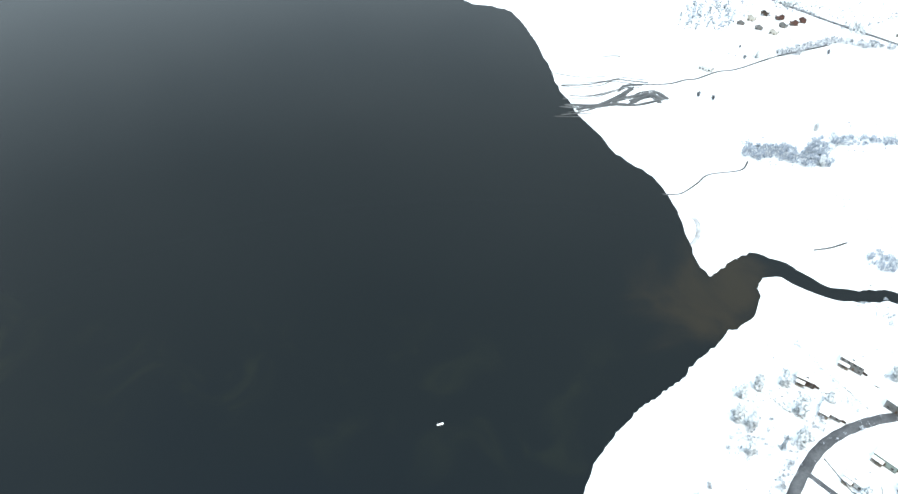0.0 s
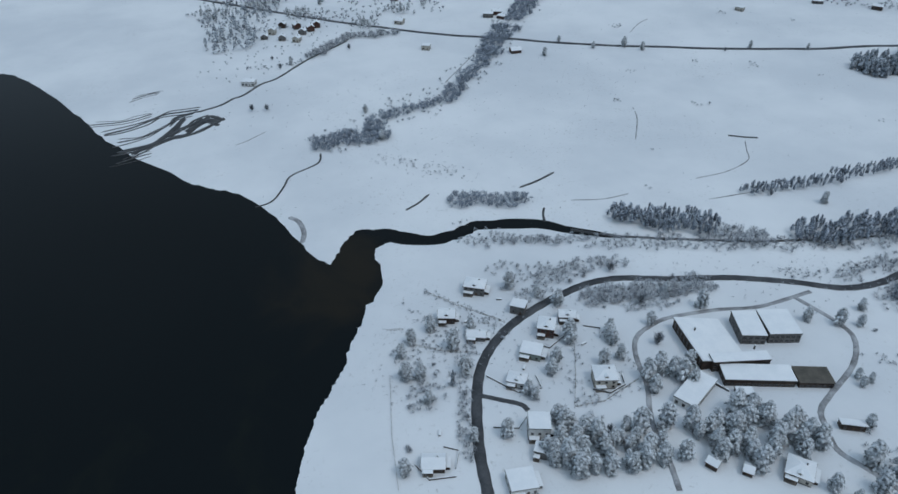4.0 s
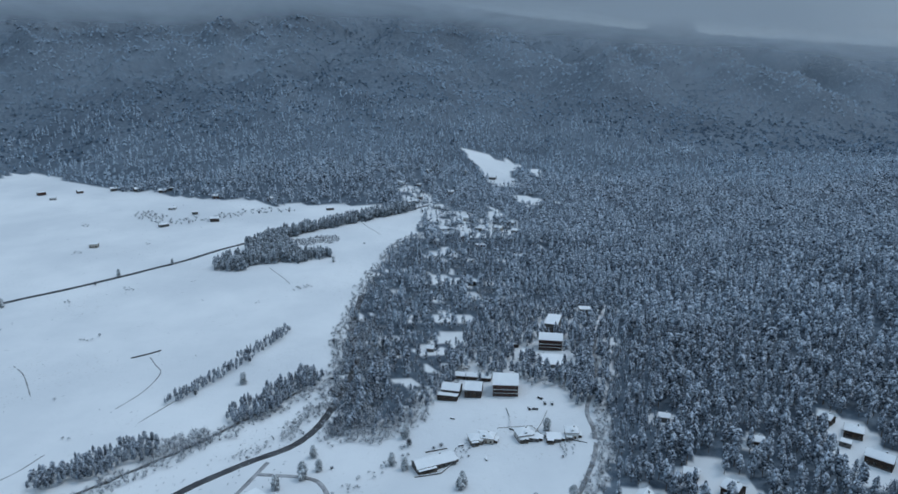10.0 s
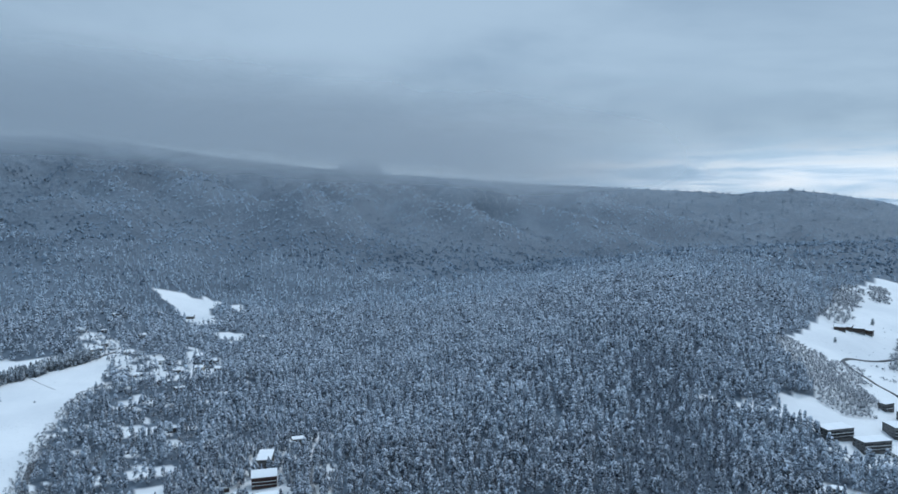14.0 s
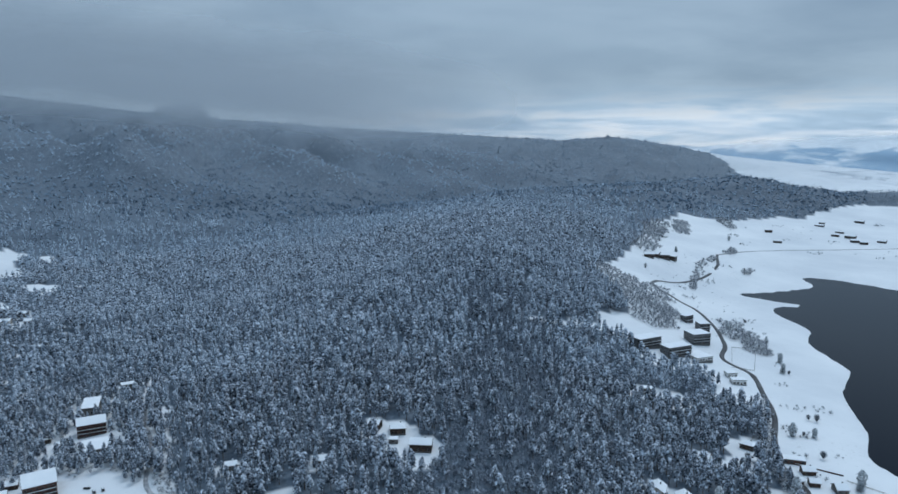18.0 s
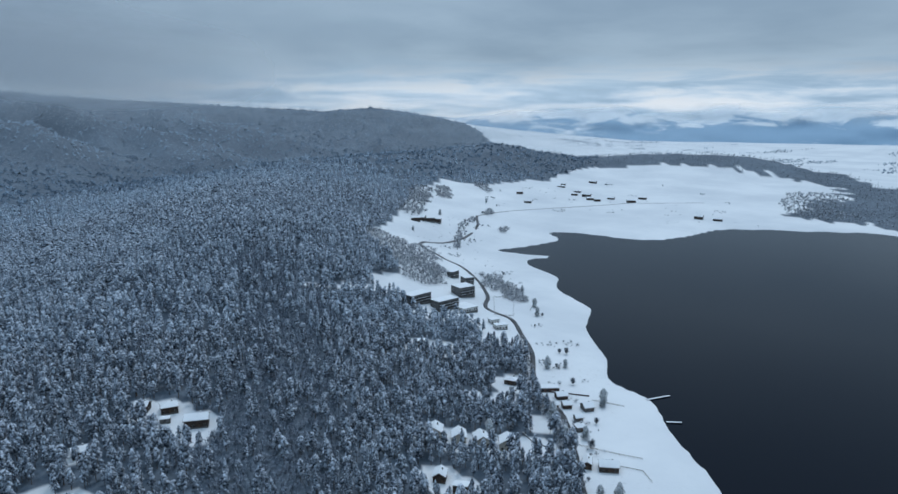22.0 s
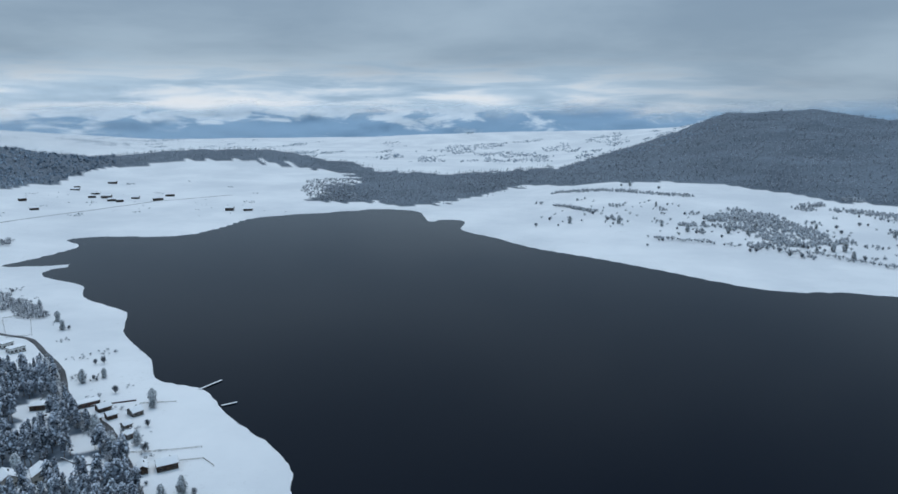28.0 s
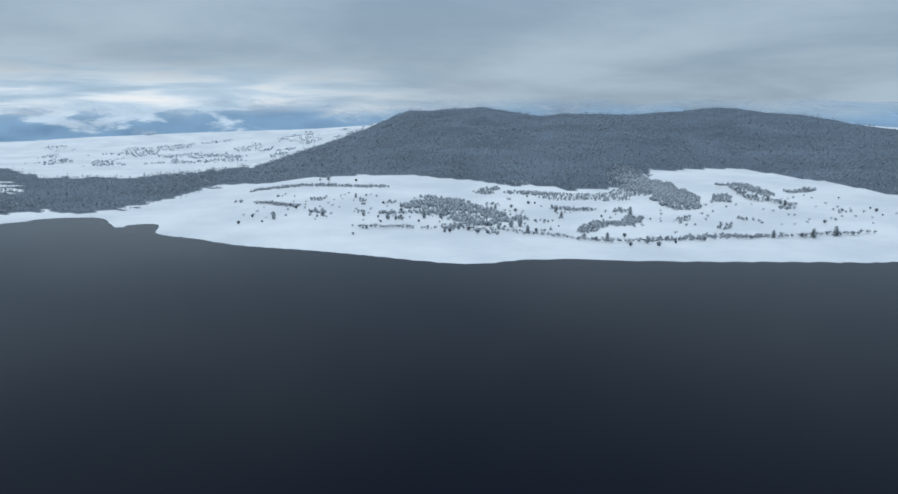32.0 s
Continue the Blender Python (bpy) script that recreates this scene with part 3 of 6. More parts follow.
BAY_WOODS = ([(1135, -1314), (1123, -1475), (1180, -1610), (1205, -1760), (1100, -1890), (1035, -1945), (890, -2000), (840, -1990), (778, -2040), (613, -1923), (502, -1813), (490, -2060), (635, -2200), (851, -2290), (1000, -2330), (1250, -2300), (1500, -2400), (2100, -2300), (2100, -1700)],
             [(532, -1416), (456, -1376), (388, -1395), (294, -1348), (239, -1376), (165, -1472), (87, -1640), (31, -1850), (-60, -1900), (-122, -1917), (18, -2300), (306, -2010), (490, -2060), (613, -1923), (520, -1750), (566, -1653)])
# straight lines felled down the hill beyond the lake, kept dark as tree-edge shadow
FELLED = ([(-756, -2553), (-580, -2065), (-416, -1653)], [(-812, -2107), (-697, -1858), (-593, -1645)], [(-1290, -2500), (-1130, -2050), (-1010, -1800)])
WOOD_EDGE = ([-60, -20, 10, 26, 36, 42, 46, 52, 57, 63, 74, 78, 84, 91, 138, 142, 143.8, 145.6, 149], [1800, 1300, 1120, 1115, 1260, 1400, 1620, 1320, 1210, 1130, 1065, 1120, 1400, 1400, 1700, 1850, 2035, 2290, 2340])


def woods(x, y, lines=True):
    """1 where tall wood stands, 0 in the open."""
    f = np.where(inside(x, y, FOREST_NEAR + FOREST_FAR), 1.0, 0.0)
    f = np.where(from_line(x, y, FOREST_NEAR) < 1 + 7 * wave(x, y, 30, 4), 0.0, f)
    # small snowy openings between the houses of the mixed wood
    f = np.where((x > 400) & (x < 900) & (y > 60) & (wave(x, y, 64, 11) + 0.4 * wave(x, y, 23, 3) > 0.42), 0.0, f)
    r = np.hypot(x, y)
    b = np.degrees(np.arctan2(x, y))
    bw = np.where(b < -90, b + 360, b)
    be = np.where(b < 0, b + 360, b)
    f = np.where((bw < 149) & (bw > -60) & (r > np.interp(bw, *WOOD_EDGE) + 28 * wave(x, y, 160, 7)), 1.0, f)
    f = np.where((bw > 128) & (bw < 152) & (r > np.interp(bw, [128, 134, 137.5, 139.5], [4000, 3900, 3300, 2450])), 0.0, f)
    outer = np.interp(be, [174, 180, 184, 188, 192], [1780, 2100, 2600, 3000, 3600])
    f = np.where((be > 172) & (be < 300) & (r > np.interp(be, *EAST_FOOT) + 30 * wave(x, y, 180, 8)) & (r < outer), 1.0, f)
    f = np.where(inside(x, y, VALE), 1.0, f)
    f = np.where(inside(x, y, VILLAGE) & (wave(x, y, 55, 5) < 0.1), 0.0, f)
    for line in MEADOWS:
        f = np.where(inside(x, y, line) & (from_line(x, y, line, True) > 9 + 9 * wave(x, y, 30, 2)), 0.0, f)
    for line in RIDES if lines else ():
        f = np.where(from_line(x, y, line) < 7 + 3 * wave(x, y, 60, 3), 0.0, f)
    for cx, cy, cr in YARDS + HUT_YARDS + SHORE_YARDS:
        f = np.where(np.hypot(x - cx, y - cy) < 1.28 * cr * (1 + 0.2 * wave(x, y, 40, 3)), 0.0, f)
    for quad in GLADES:
        f = np.where(inside(x, y, quad), 0.0, f)
    # the track that crosses the shoulder of the ridge
    f = np.where(from_line(x, y, [(575, -352), (555, -378), (545, -410), (548, -440)]) < 6, 0.0, f)
    f = np.where(from_line(x, y, [(275, 45), (314, 20), (349, 8), (385, 1), (413, 2), (442, 7), (495, 1), (561, 3), (640, -8)]) < 2.8, 0.0, f)
    for line in FELLED if lines else ():
        f = np.where(from_line(x, y, line) < 6.5, 0.0, f)
    # low wooded hills round the bay
    for line in BAY_WOODS:
        edge = from_line(x, y, line, True)
        f = np.where(inside(x, y, line) & (0.8 * wave(x, y, 75, 9) + 0.4 * wave(x, y, 210, 3) + np.minimum(edge, 80) / 60 > 0.35), 1.0, f)
    return f


rings = 70 * (4900 / 70) ** np.linspace(0, 1, 270)
spokes = np.radians(np.concatenate([np.arange(-28, 236, 0.5), np.arange(236, 332, 2.0)]))
gr_r, gr_b = np.meshgrid(rings, spokes, indexing="ij")
gx, gy = gr_r * np.sin(gr_b), gr_r * np.cos(gr_b)
gz = height(gx, gy)
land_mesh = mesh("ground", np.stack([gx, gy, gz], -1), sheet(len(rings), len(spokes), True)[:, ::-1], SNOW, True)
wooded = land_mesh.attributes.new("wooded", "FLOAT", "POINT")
# rides and felled lines keep the shade-dark floor colour
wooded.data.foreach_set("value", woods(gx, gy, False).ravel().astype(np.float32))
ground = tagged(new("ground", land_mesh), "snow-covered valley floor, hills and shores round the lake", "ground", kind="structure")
a = np.radians(np.arange(0, 360, 4))
core = np.vstack([[[0, 0, -3]], np.stack([72 * np.sin(a), 72 * np.cos(a), height(72 * np.sin(a), 72 * np.cos(a)) - 0.3], -1)])
core_mesh = mesh("ground_under_camera", core, [(0, (i + 1) % 90 + 1, i + 1) for i in range(90)], SNOW, True)
tagged(new("ground_under_camera", core_mesh), "snowy shore and lake bed", "ground", kind="structure")

# lake surface, also filling the river mouth
wr = np.array([0, 200, 500, 900, 1400, 1900])
wa = np.radians(np.arange(0, 360, 5))
wv = np.stack([np.outer(wr, np.sin(wa)), np.outer(wr, np.cos(wa)), np.zeros((len(wr), len(wa)))], -1)
lake = tagged(new("lake", mesh("lake", wv, sheet(len(wr), len(wa), True)[:, ::-1], WATER)), "dark still lake water reflecting the grey sky", "lake", kind="structure")


# the far range beyond the plain, and the cloud that sits on the western crest
def band(name, b0, b1, radius, low, high, mat, rows=14, cols=300, bulge=0.0):
    bs = np.radians(np.linspace(b0, b1, cols))
    v = []
    for i in range(rows):
        u = i / (rows - 1)
        lo, hi = low(np.degrees(bs)), high(np.degrees(bs))
        rr = radius - bulge * (1 - u) + (60 * wave(np.degrees(bs) * 30, np.full(cols, u * 300), 300, 3) if bulge else 0)
        v.append(np.stack([rr * np.sin(bs), rr * np.cos(bs), lo + (hi - lo) * u], -1))
    return mesh(name, np.array(v), sheet(rows, cols), mat, True)


def peaks(b):
    return np.interp(b, [96, 128, 137, 142, 150, 160, 172, 180, 186, 200, 222, 240], [150, 150, 150, 200, 225, 245, 255, 240, 230, 240, 225, 215]) + 26 * wave(b * 10, b * 3, 90, 6)


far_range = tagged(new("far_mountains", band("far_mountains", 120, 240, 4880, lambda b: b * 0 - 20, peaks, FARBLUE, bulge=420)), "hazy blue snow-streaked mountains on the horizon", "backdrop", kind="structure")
bank = tagged(new("cloud_bank", band("cloud_bank", 20, 138, 2600, lambda b: np.interp(b, [20, 75, 90, 107, 138], [230, 230, 190, 130, 90]), lambda b: np.interp(b, [20, 90, 138], [1150, 1050, 760]), MIST, rows=24)),
              "low grey cloud hanging on the mountain crest", "cloud", kind="structure")
bank.visible_shadow = False



def haze_material():
    """Thin haze, as dense as its sheet says."""
    m, gr, sh = material("thin_haze", 1.0, 0.0)
    a = gr.node("ShaderNodeAttribute")
    a.attribute_name = "dense"
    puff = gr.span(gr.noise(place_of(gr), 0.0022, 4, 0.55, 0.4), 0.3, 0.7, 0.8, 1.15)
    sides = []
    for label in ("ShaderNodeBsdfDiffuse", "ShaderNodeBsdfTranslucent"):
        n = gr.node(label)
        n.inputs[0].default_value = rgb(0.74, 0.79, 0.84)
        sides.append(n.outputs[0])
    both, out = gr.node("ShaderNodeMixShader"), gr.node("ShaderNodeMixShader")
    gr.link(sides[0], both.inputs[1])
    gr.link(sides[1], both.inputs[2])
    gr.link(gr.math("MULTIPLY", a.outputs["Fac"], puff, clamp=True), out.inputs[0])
    gr.link(gr.node("ShaderNodeBsdfTransparent").outputs[0], out.inputs[1])
    gr.link(both.outputs[0], out.inputs[2])
    gr.link(out.outputs[0], m.node_tree.nodes["Material Output"].inputs["Surface"])
    return m


HAZE = haze_material()


def haze_sheet(name, bearings, radii, tops, amount, label):
    """A standing sheet of haze that thins out towards the ground, its top and its ends."""
    b = np.linspace(bearings[0], bearings[-1], 260)
    rr, top = np.interp(b, bearings, radii), np.interp(b, bearings, tops)
    x, y = rr * np.sin(np.radians(b)), rr * np.cos(np.radians(b))
    base = height(x, y)
    top = np.maximum(top, base + 80)
    u = np.linspace(0, 1, 16)[:, None]
    z = base - 4 + (top - base) * u
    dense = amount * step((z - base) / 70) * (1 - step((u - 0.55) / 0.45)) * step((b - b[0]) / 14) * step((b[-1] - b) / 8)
    me = mesh(name, np.stack([np.broadcast_to(x, z.shape), np.broadcast_to(y, z.shape), z], -1), sheet(16, 260), HAZE, True)
    me.attributes.new("dense", "FLOAT", "POINT").data.foreach_set("value", dense.ravel().astype(np.float32))
    ob = tagged(new(name, me), label, "haze", kind="structure")
    ob.visible_shadow = False


# pale sheets added to imitate air haze and set the ridge apart
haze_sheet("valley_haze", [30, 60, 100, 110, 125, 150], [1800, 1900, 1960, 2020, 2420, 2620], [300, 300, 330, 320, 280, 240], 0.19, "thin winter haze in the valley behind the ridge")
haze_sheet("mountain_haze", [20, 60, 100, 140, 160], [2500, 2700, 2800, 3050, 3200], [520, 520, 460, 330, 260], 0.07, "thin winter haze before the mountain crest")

# ---- woods: trees are made of a tapered trunk and many small snow-laden clumps ----
rng = np.random.default_rng(7)
CLUMP_V = np.array([(1, 0, -0.2), (-0.5, 0.87, -0.2), (-0.5, -0.87, -0.2), (0, 0, 0.5)])
CLUMP_F = np.array([(0, 1, 3), (1, 2, 3), (2, 0, 3)])


def trunk_shape(height_, radius, sides=5, lean=0.0):
    t = np.arange(sides) * 2 * np.pi / sides
    v = [(radius * np.cos(q), radius * np.sin(q), -0.6) for q in t] + [(0.3 * radius * np.cos(q) + lean, 0.3 * radius * np.sin(q), height_) for q in t]
    f = []
    for i in range(sides):
        j = (i + 1) % sides
        f += [(i, j, sides + j), (i, sides + j, sides + i)]
    return np.array(v), np.array(f)


def clumps(spots, sizes, squash, rnd, droop=0.35):
    """Uneven flattened clumps at the spots, tilted down and outward."""
    vs, fs = [], []
    for k, (p, s) in enumerate(zip(spots, sizes)):
        v = CLUMP_V * (1 + rnd.uniform(-0.35, 0.35, (4, 3)))
        q = rnd.uniform(0, 6.28)
        c, sn = np.cos(q), np.sin(q)
        v = np.stack([v[:, 0] * c - v[:, 1] * sn, v[:, 0] * sn + v[:, 1] * c, v[:, 2] * squash], -1) * s
        d = np.hypot(p[0], p[1])
        if d > 1e-3:
            v[:, 2] -= droop * (v[:, 0] * p[0] + v[:, 1] * p[1]) / d
        vs.append(v + p)
        fs.append(CLUMP_F + 4 * k)
    return np.vstack(vs), np.vstack(fs)


def conifer(seed, tall=16.0, wide=3.0, count=30, base=0.3, shape=0.8, round_top=False, fine=1.0, steep=1.15):
    rnd = np.random.default_rng(seed)
    u = np.sort(rnd.uniform(0, 1, count)) ** 0.85
    z = tall * (base + (1 - base) * u)
    prof = (np.sqrt(np.clip(1 - (2 * u - 0.75) ** 2 / 1.7, 0.05, 1)) if round_top else (1 - u) ** shape * 0.95 + 0.05)
    rad = wide * prof * rnd.uniform(0.35, 1.0, count)
    ang = np.arange(count) * 2.4 + rnd.uniform(-0.5, 0.5, count)
    rad = rad * (0.82 + 0.28 * np.sin(2 * ang + seed) * np.sin(u * 7 + seed))
    spots = np.stack([rad * np.cos(ang), rad * np.sin(ang), z], -1)
    sizes = fine * wide * (0.28 + 0.34 * prof) * rnd.uniform(0.7, 1.35, count)
    spots[-1] = (0, 0, tall * 0.96)
    sizes[-1] = wide * 0.25
    return clumps(spots, sizes, steep, rnd, 0.85)


def bare_crown(seed, tall=9.0, wide=3.2, count=44):
    """Thin rising twigs, three-sided, as a leafless frosted crown."""
    rnd = np.random.default_rng(seed)
    vs, fs = [], []
    for k in range(count):
        ang, t = rnd.uniform(0, 6.28), rnd.uniform(0.15, 1)
        o = np.array([0.25 * wide * t * np.cos(ang), 0.25 * wide * t * np.sin(ang), tall * rnd.uniform(0.08, 0.6)])
        e = np.array([wide * np.sqrt(t) * np.cos(ang) * rnd.uniform(0.5, 1), wide * np.sqrt(t) * np.sin(ang) * rnd.uniform(0.5, 1), tall * rnd.uniform(0.45, 1.0) * (1 - 0.25 * t)])
        n = np.array([-np.sin(ang), np.cos(ang), 0]) * wide * rnd.uniform(0.03, 0.085)
        m = (o + e) / 2 + rnd.uniform(-0.1, 0.1, 3) * wide
        vs += [o, m + n, m - n, e, m + np.array([0, 0, 0.08 * wide])]
        b = 5 * k
        fs += [(b, b + 1, b + 4), (b, b + 4, b + 2), (b + 3, b + 4, b + 1), (b + 3, b + 2, b + 4)]
    return np.array(vs), np.array(fs)


def scatter(name, shapes, xs, ys, scale, mat, label, category, sink=0.0, stretch=None):
    """Many alike plants as one piece of stuff: every plant is real geometry."""
    zs = height(xs, ys) - sink
    pick = rng.integers(0, len(shapes), len(xs))
    turn = rng.uniform(0, 6.283, len(xs))
    vs, fs, base = [], [], 0
    for k, (v, f) in enumerate(shapes):
        m = pick == k
        n = int(m.sum())
        if not n:
            continue
        c, s, q = np.cos(turn[m])[:, None], np.sin(turn[m])[:, None], scale[m][:, None]
        hgt = q if stretch is None else q * stretch[m][:, None]
        w = np.stack([(v[None, :, 0] * c - v[None, :, 1] * s) * q + xs[m][:, None], (v[None, :, 0] * s + v[None, :, 1] * c) * q + ys[m][:, None], v[None, :, 2] * hgt + zs[m][:, None]], -1)
        vs.append(w.reshape(-1, 3))
        fs.append((f[None] + base + (np.arange(n) * len(v))[:, None, None]).reshape(-1, 3))
        base += n * len(v)
    return tagged(new(name, mesh(name, np.vstack(vs), np.vstack(fs), mat)), label, category, kind="stuff")


def jittered(x0, x1, y0, y1, gap):
    x, y = np.meshgrid(np.arange(x0, x1, gap), np.arange(y0, y1, gap))
    x = x.ravel() + rng.uniform(-0.48, 0.48, x.size) * gap
    y = y.ravel() + rng.uniform(-0.48, 0.48, y.size) * gap
    return x, y


PINES = [conifer(k, 16 + 2.5 * (k % 3 - 1), 2.5 + 0.35 * (k % 3), 78, 0.3, 0.62, k % 2 == 0, 0.6, 1.5) for k in range(14)]
SPARE = [conifer(10 + k, 16 + 2.5 * (k % 3 - 1), 2.7, 30, 0.28, 0.62, k % 2 == 0, 0.88, 1.45) for k in range(10)]
SMALL = [conifer(40 + k, 14, 2.9, 10, 0.12, 0.75, k % 3 == 0, 1.05, 1.4) for k in range(8)]
BARE = [bare_crown(60 + k, 8.5, 4.3, 26) for k in range(6)]
TRUNKS = [trunk_shape(12.5, 0.24, 4, 0.2)]

# the nearest pine wood
x, y = jittered(160, 900, -560, 275, 6.1)
keep = (woods(x, y) > 0.5) & (wave(x, y, 34, 8) + 0.5 * wave(x, y, 90, 2) > -0.52) & (np.hypot(x, y) < 880) & (np.degrees(np.arctan2(x, y)) < 146)
edge = from_line(x, y, FOREST_NEAR)
x, y, edge = x[keep], y[keep], edge[keep]
gully = np.exp(-(from_line(x, y, [(640, -330), (565, -322), (512, -303), (392, -222), (290, -140)]) / 46) ** 2)
leafy = (gully > 0.45) | ((wave(x, y, 190, 4) > 0.35) & (y > 60)) | ((y > 105) & (x > 380) & (wave(x, y, 120, 6) > -0.3))
thin = rng.uniform(0, 1, len(x))
veil = np.clip((gully - 0.3) / 0.45 + 0.75 * wave(x, y, 60, 3), 0.04, 0.72)
pin = np.where(gully > 0.25, thin > veil, ~leafy | (thin < 0.34))
close = pin & (np.hypot(x, y) + 40 * wave(x, y, 130, 7) < 560)
apart = pin & ~close
s = rng.uniform(0.66, 1.16, len(x)) * (1 + 0.14 * wave(x, y, 45, 5)) * np.clip(0.5 + edge / 60, 0.5, 1)
scatter("pine_forest", PINES, x[close], y[close], s[close], PINE, "dense pine wood laden with fresh snow", "forest")
scatter("pine_trunks", TRUNKS, x[close], y[close], s[close], BARK, "bare brown pine trunks under the snowy crowns", "forest")
scatter("pine_forest_upper", SPARE, x[apart], y[apart], s[apart], HIGHPINE, "snowy pine wood on the upper ridge", "forest")
leafy = ~pin
low = leafy & (gully > 0.25)
leafy &= ~low
scatter("bare_woodland", BARE, x[leafy], y[leafy], rng.uniform(0.6, 1.05, leafy.sum()) * np.clip(0.5 + edge[leafy] / 60, 0.5, 1), TWIGS, "leafless grey woodland with frosted twigs", "forest")
bx, by = jittered(280, 660, -360, -120, 4.0)
near_gully = from_line(bx, by, [(640, -330), (565, -322), (512, -303), (392, -222), (290, -140)]) < 40 + 14 * wave(bx, by, 90, 5)
near_gully &= woods(bx, by) > 0.5
bx, by = bx[near_gully], by[near_gully]
scatter("gully_saplings", BARE, bx, by, rng.uniform(0.5, 0.85, len(bx)), THICKET, "close slate-grey saplings in the gully", "forest")
scatter("gully_brush", BARE, x[low], y[low], rng.uniform(0.7, 1.1, low.sum()), THICKET, "smooth blue-grey leafless brush filling the gully", "forest")


# farther woods, thinning with distance
def far_belt(name, r0, r1, b0, b1, density, size, shapes, mat, label, patch=None, seam=0):
    n = int(density * (b1 - b0) * np.log(r1 / r0) * 100)
    b = np.radians(rng.uniform(b0, b1, n))
    r = r0 * (r1 / r0) ** rng.uniform(0, 1, n)
    x, y = r * np.sin(b), r * np.cos(b)
    k = woods(x, y) > 0.5
    limit = 1720 + 330 * wave(x, y, 620, 2) + rng.uniform(-170, 170, n)
    k &= (r < limit) if seam < 0 else (r > limit) if seam > 0 else True
    # slope shading by crown colour: pale belt on spurs, dark belt in gullies
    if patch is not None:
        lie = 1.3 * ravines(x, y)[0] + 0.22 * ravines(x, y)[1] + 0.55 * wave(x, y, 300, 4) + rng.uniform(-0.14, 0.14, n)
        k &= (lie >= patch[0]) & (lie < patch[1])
    x, y, r = x[k], y[k], r[k]
    s = size * rng.uniform(0.6, 1.25, len(x)) * (r / r0) ** 0.35
    scatter(name, shapes, x, y, s, mat, label, "forest", 2.6 if r0 > 1200 else 0.8, np.full(len(x), 1.0) * rng.uniform(0.8, 1.15, len(x)) * (r0 / r) ** 0.25)


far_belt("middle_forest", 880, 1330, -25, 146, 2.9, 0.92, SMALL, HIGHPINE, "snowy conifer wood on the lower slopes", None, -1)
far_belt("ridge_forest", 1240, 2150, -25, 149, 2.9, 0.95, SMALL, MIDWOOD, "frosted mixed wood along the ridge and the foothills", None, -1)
TINY = [conifer(80 + k, 8.5, 4.0, 5, 0.1, 0.6, k % 3 != 0, 1.35) for k in range(8)]
SLIM = [conifer(90 + k, 14, 2.6, 6, 0.08, 0.8, False, 1.1) for k in range(8)]
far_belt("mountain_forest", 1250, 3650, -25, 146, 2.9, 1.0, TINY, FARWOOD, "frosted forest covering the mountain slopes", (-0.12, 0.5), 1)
far_belt("mountain_spur_forest", 1250, 3650, -25, 146, 2.9, 1.0, TINY, PALEWOOD, "rimed forest on the mountain spurs, paled to look lit", (0.5, 99), 1)
far_belt("mountain_gully_forest", 1250, 3650, -25, 146, 2.9, 0.95, TINY, DARKWOOD, "frosted forest in the mountain gullies, darkened to look shaded", (-99, -0.12), 1)
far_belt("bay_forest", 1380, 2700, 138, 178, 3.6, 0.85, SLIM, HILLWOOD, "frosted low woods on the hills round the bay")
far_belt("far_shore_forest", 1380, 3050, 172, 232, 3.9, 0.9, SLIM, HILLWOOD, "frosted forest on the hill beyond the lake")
# copses and hedges on the plain behind the bay
n = 20000
b, r = np.radians(rng.uniform(138, 192, n)), rng.uniform(2450, 4400, n)
x, y = r * np.sin(b), r * np.cos(b)
k = (wave(x, y * 0.35, 560, 3) + 0.3 * wave(x, y * 0.4, 200, 8) > 0.42) | ((np.degrees(b) > 168) & (r < 3300) & (wave(x, y * 0.4, 300, 5) > 0.1))
scatter("plain_copses", TINY, x[k], y[k], 0.6 * rng.uniform(0.6, 1.2, k.sum()), PALEWOOD, "scattered frosted copses on the far plain", "forest")

# ---- things: helpers ----
def part(name, shape, mat, parent, label="", at=None, smooth=False):
    """One mesh object under a thing; shape is (verts, faces) or a ready mesh."""
    me = shape if isinstance(shape, bpy.types.Mesh) else poly(name, *shape, mat, smooth)
    ob = new(name, me)
    ob.parent = parent
    if at is not None:
        ob.matrix_basis = at
    return tagged(ob, label)


def poly(name, verts, faces, mat, smooth=False):
    me = bpy.data.meshes.new(name)
    me.from_pydata([tuple(map(float, v)) for v in verts], [], [tuple(map(int, f)) for f in faces])
    me.materials.append(mat)
    if smooth:
        me.polygons.foreach_set("use_smooth", np.ones(len(me.polygons), bool))
    me.update()
    return me


def thing(name, m, label, category, group=""):
    ob = new(name)
    ob.empty_display_size = 0.5
    ob.matrix_basis = m
    return tagged(ob, label, category, group)


def box(x0, x1, y0, y1, z0, z1):
    v = [(x, y, z) for z in (z0, z1) for x, y in ((x0, y0), (x1, y0), (x1, y1), (x0, y1))]
    return v, [(3, 2, 1, 0), (4, 5, 6, 7), (0, 1, 5, 4), (1, 2, 6, 5), (2, 3, 7, 6), (3, 0, 4, 7)]


def merge(*shapes):
    vs, fs = [], []
    for v, f in shapes:
        fs += [tuple(i + len(vs) for i in q) for q in f]
        vs += list(v)
    return vs, fs


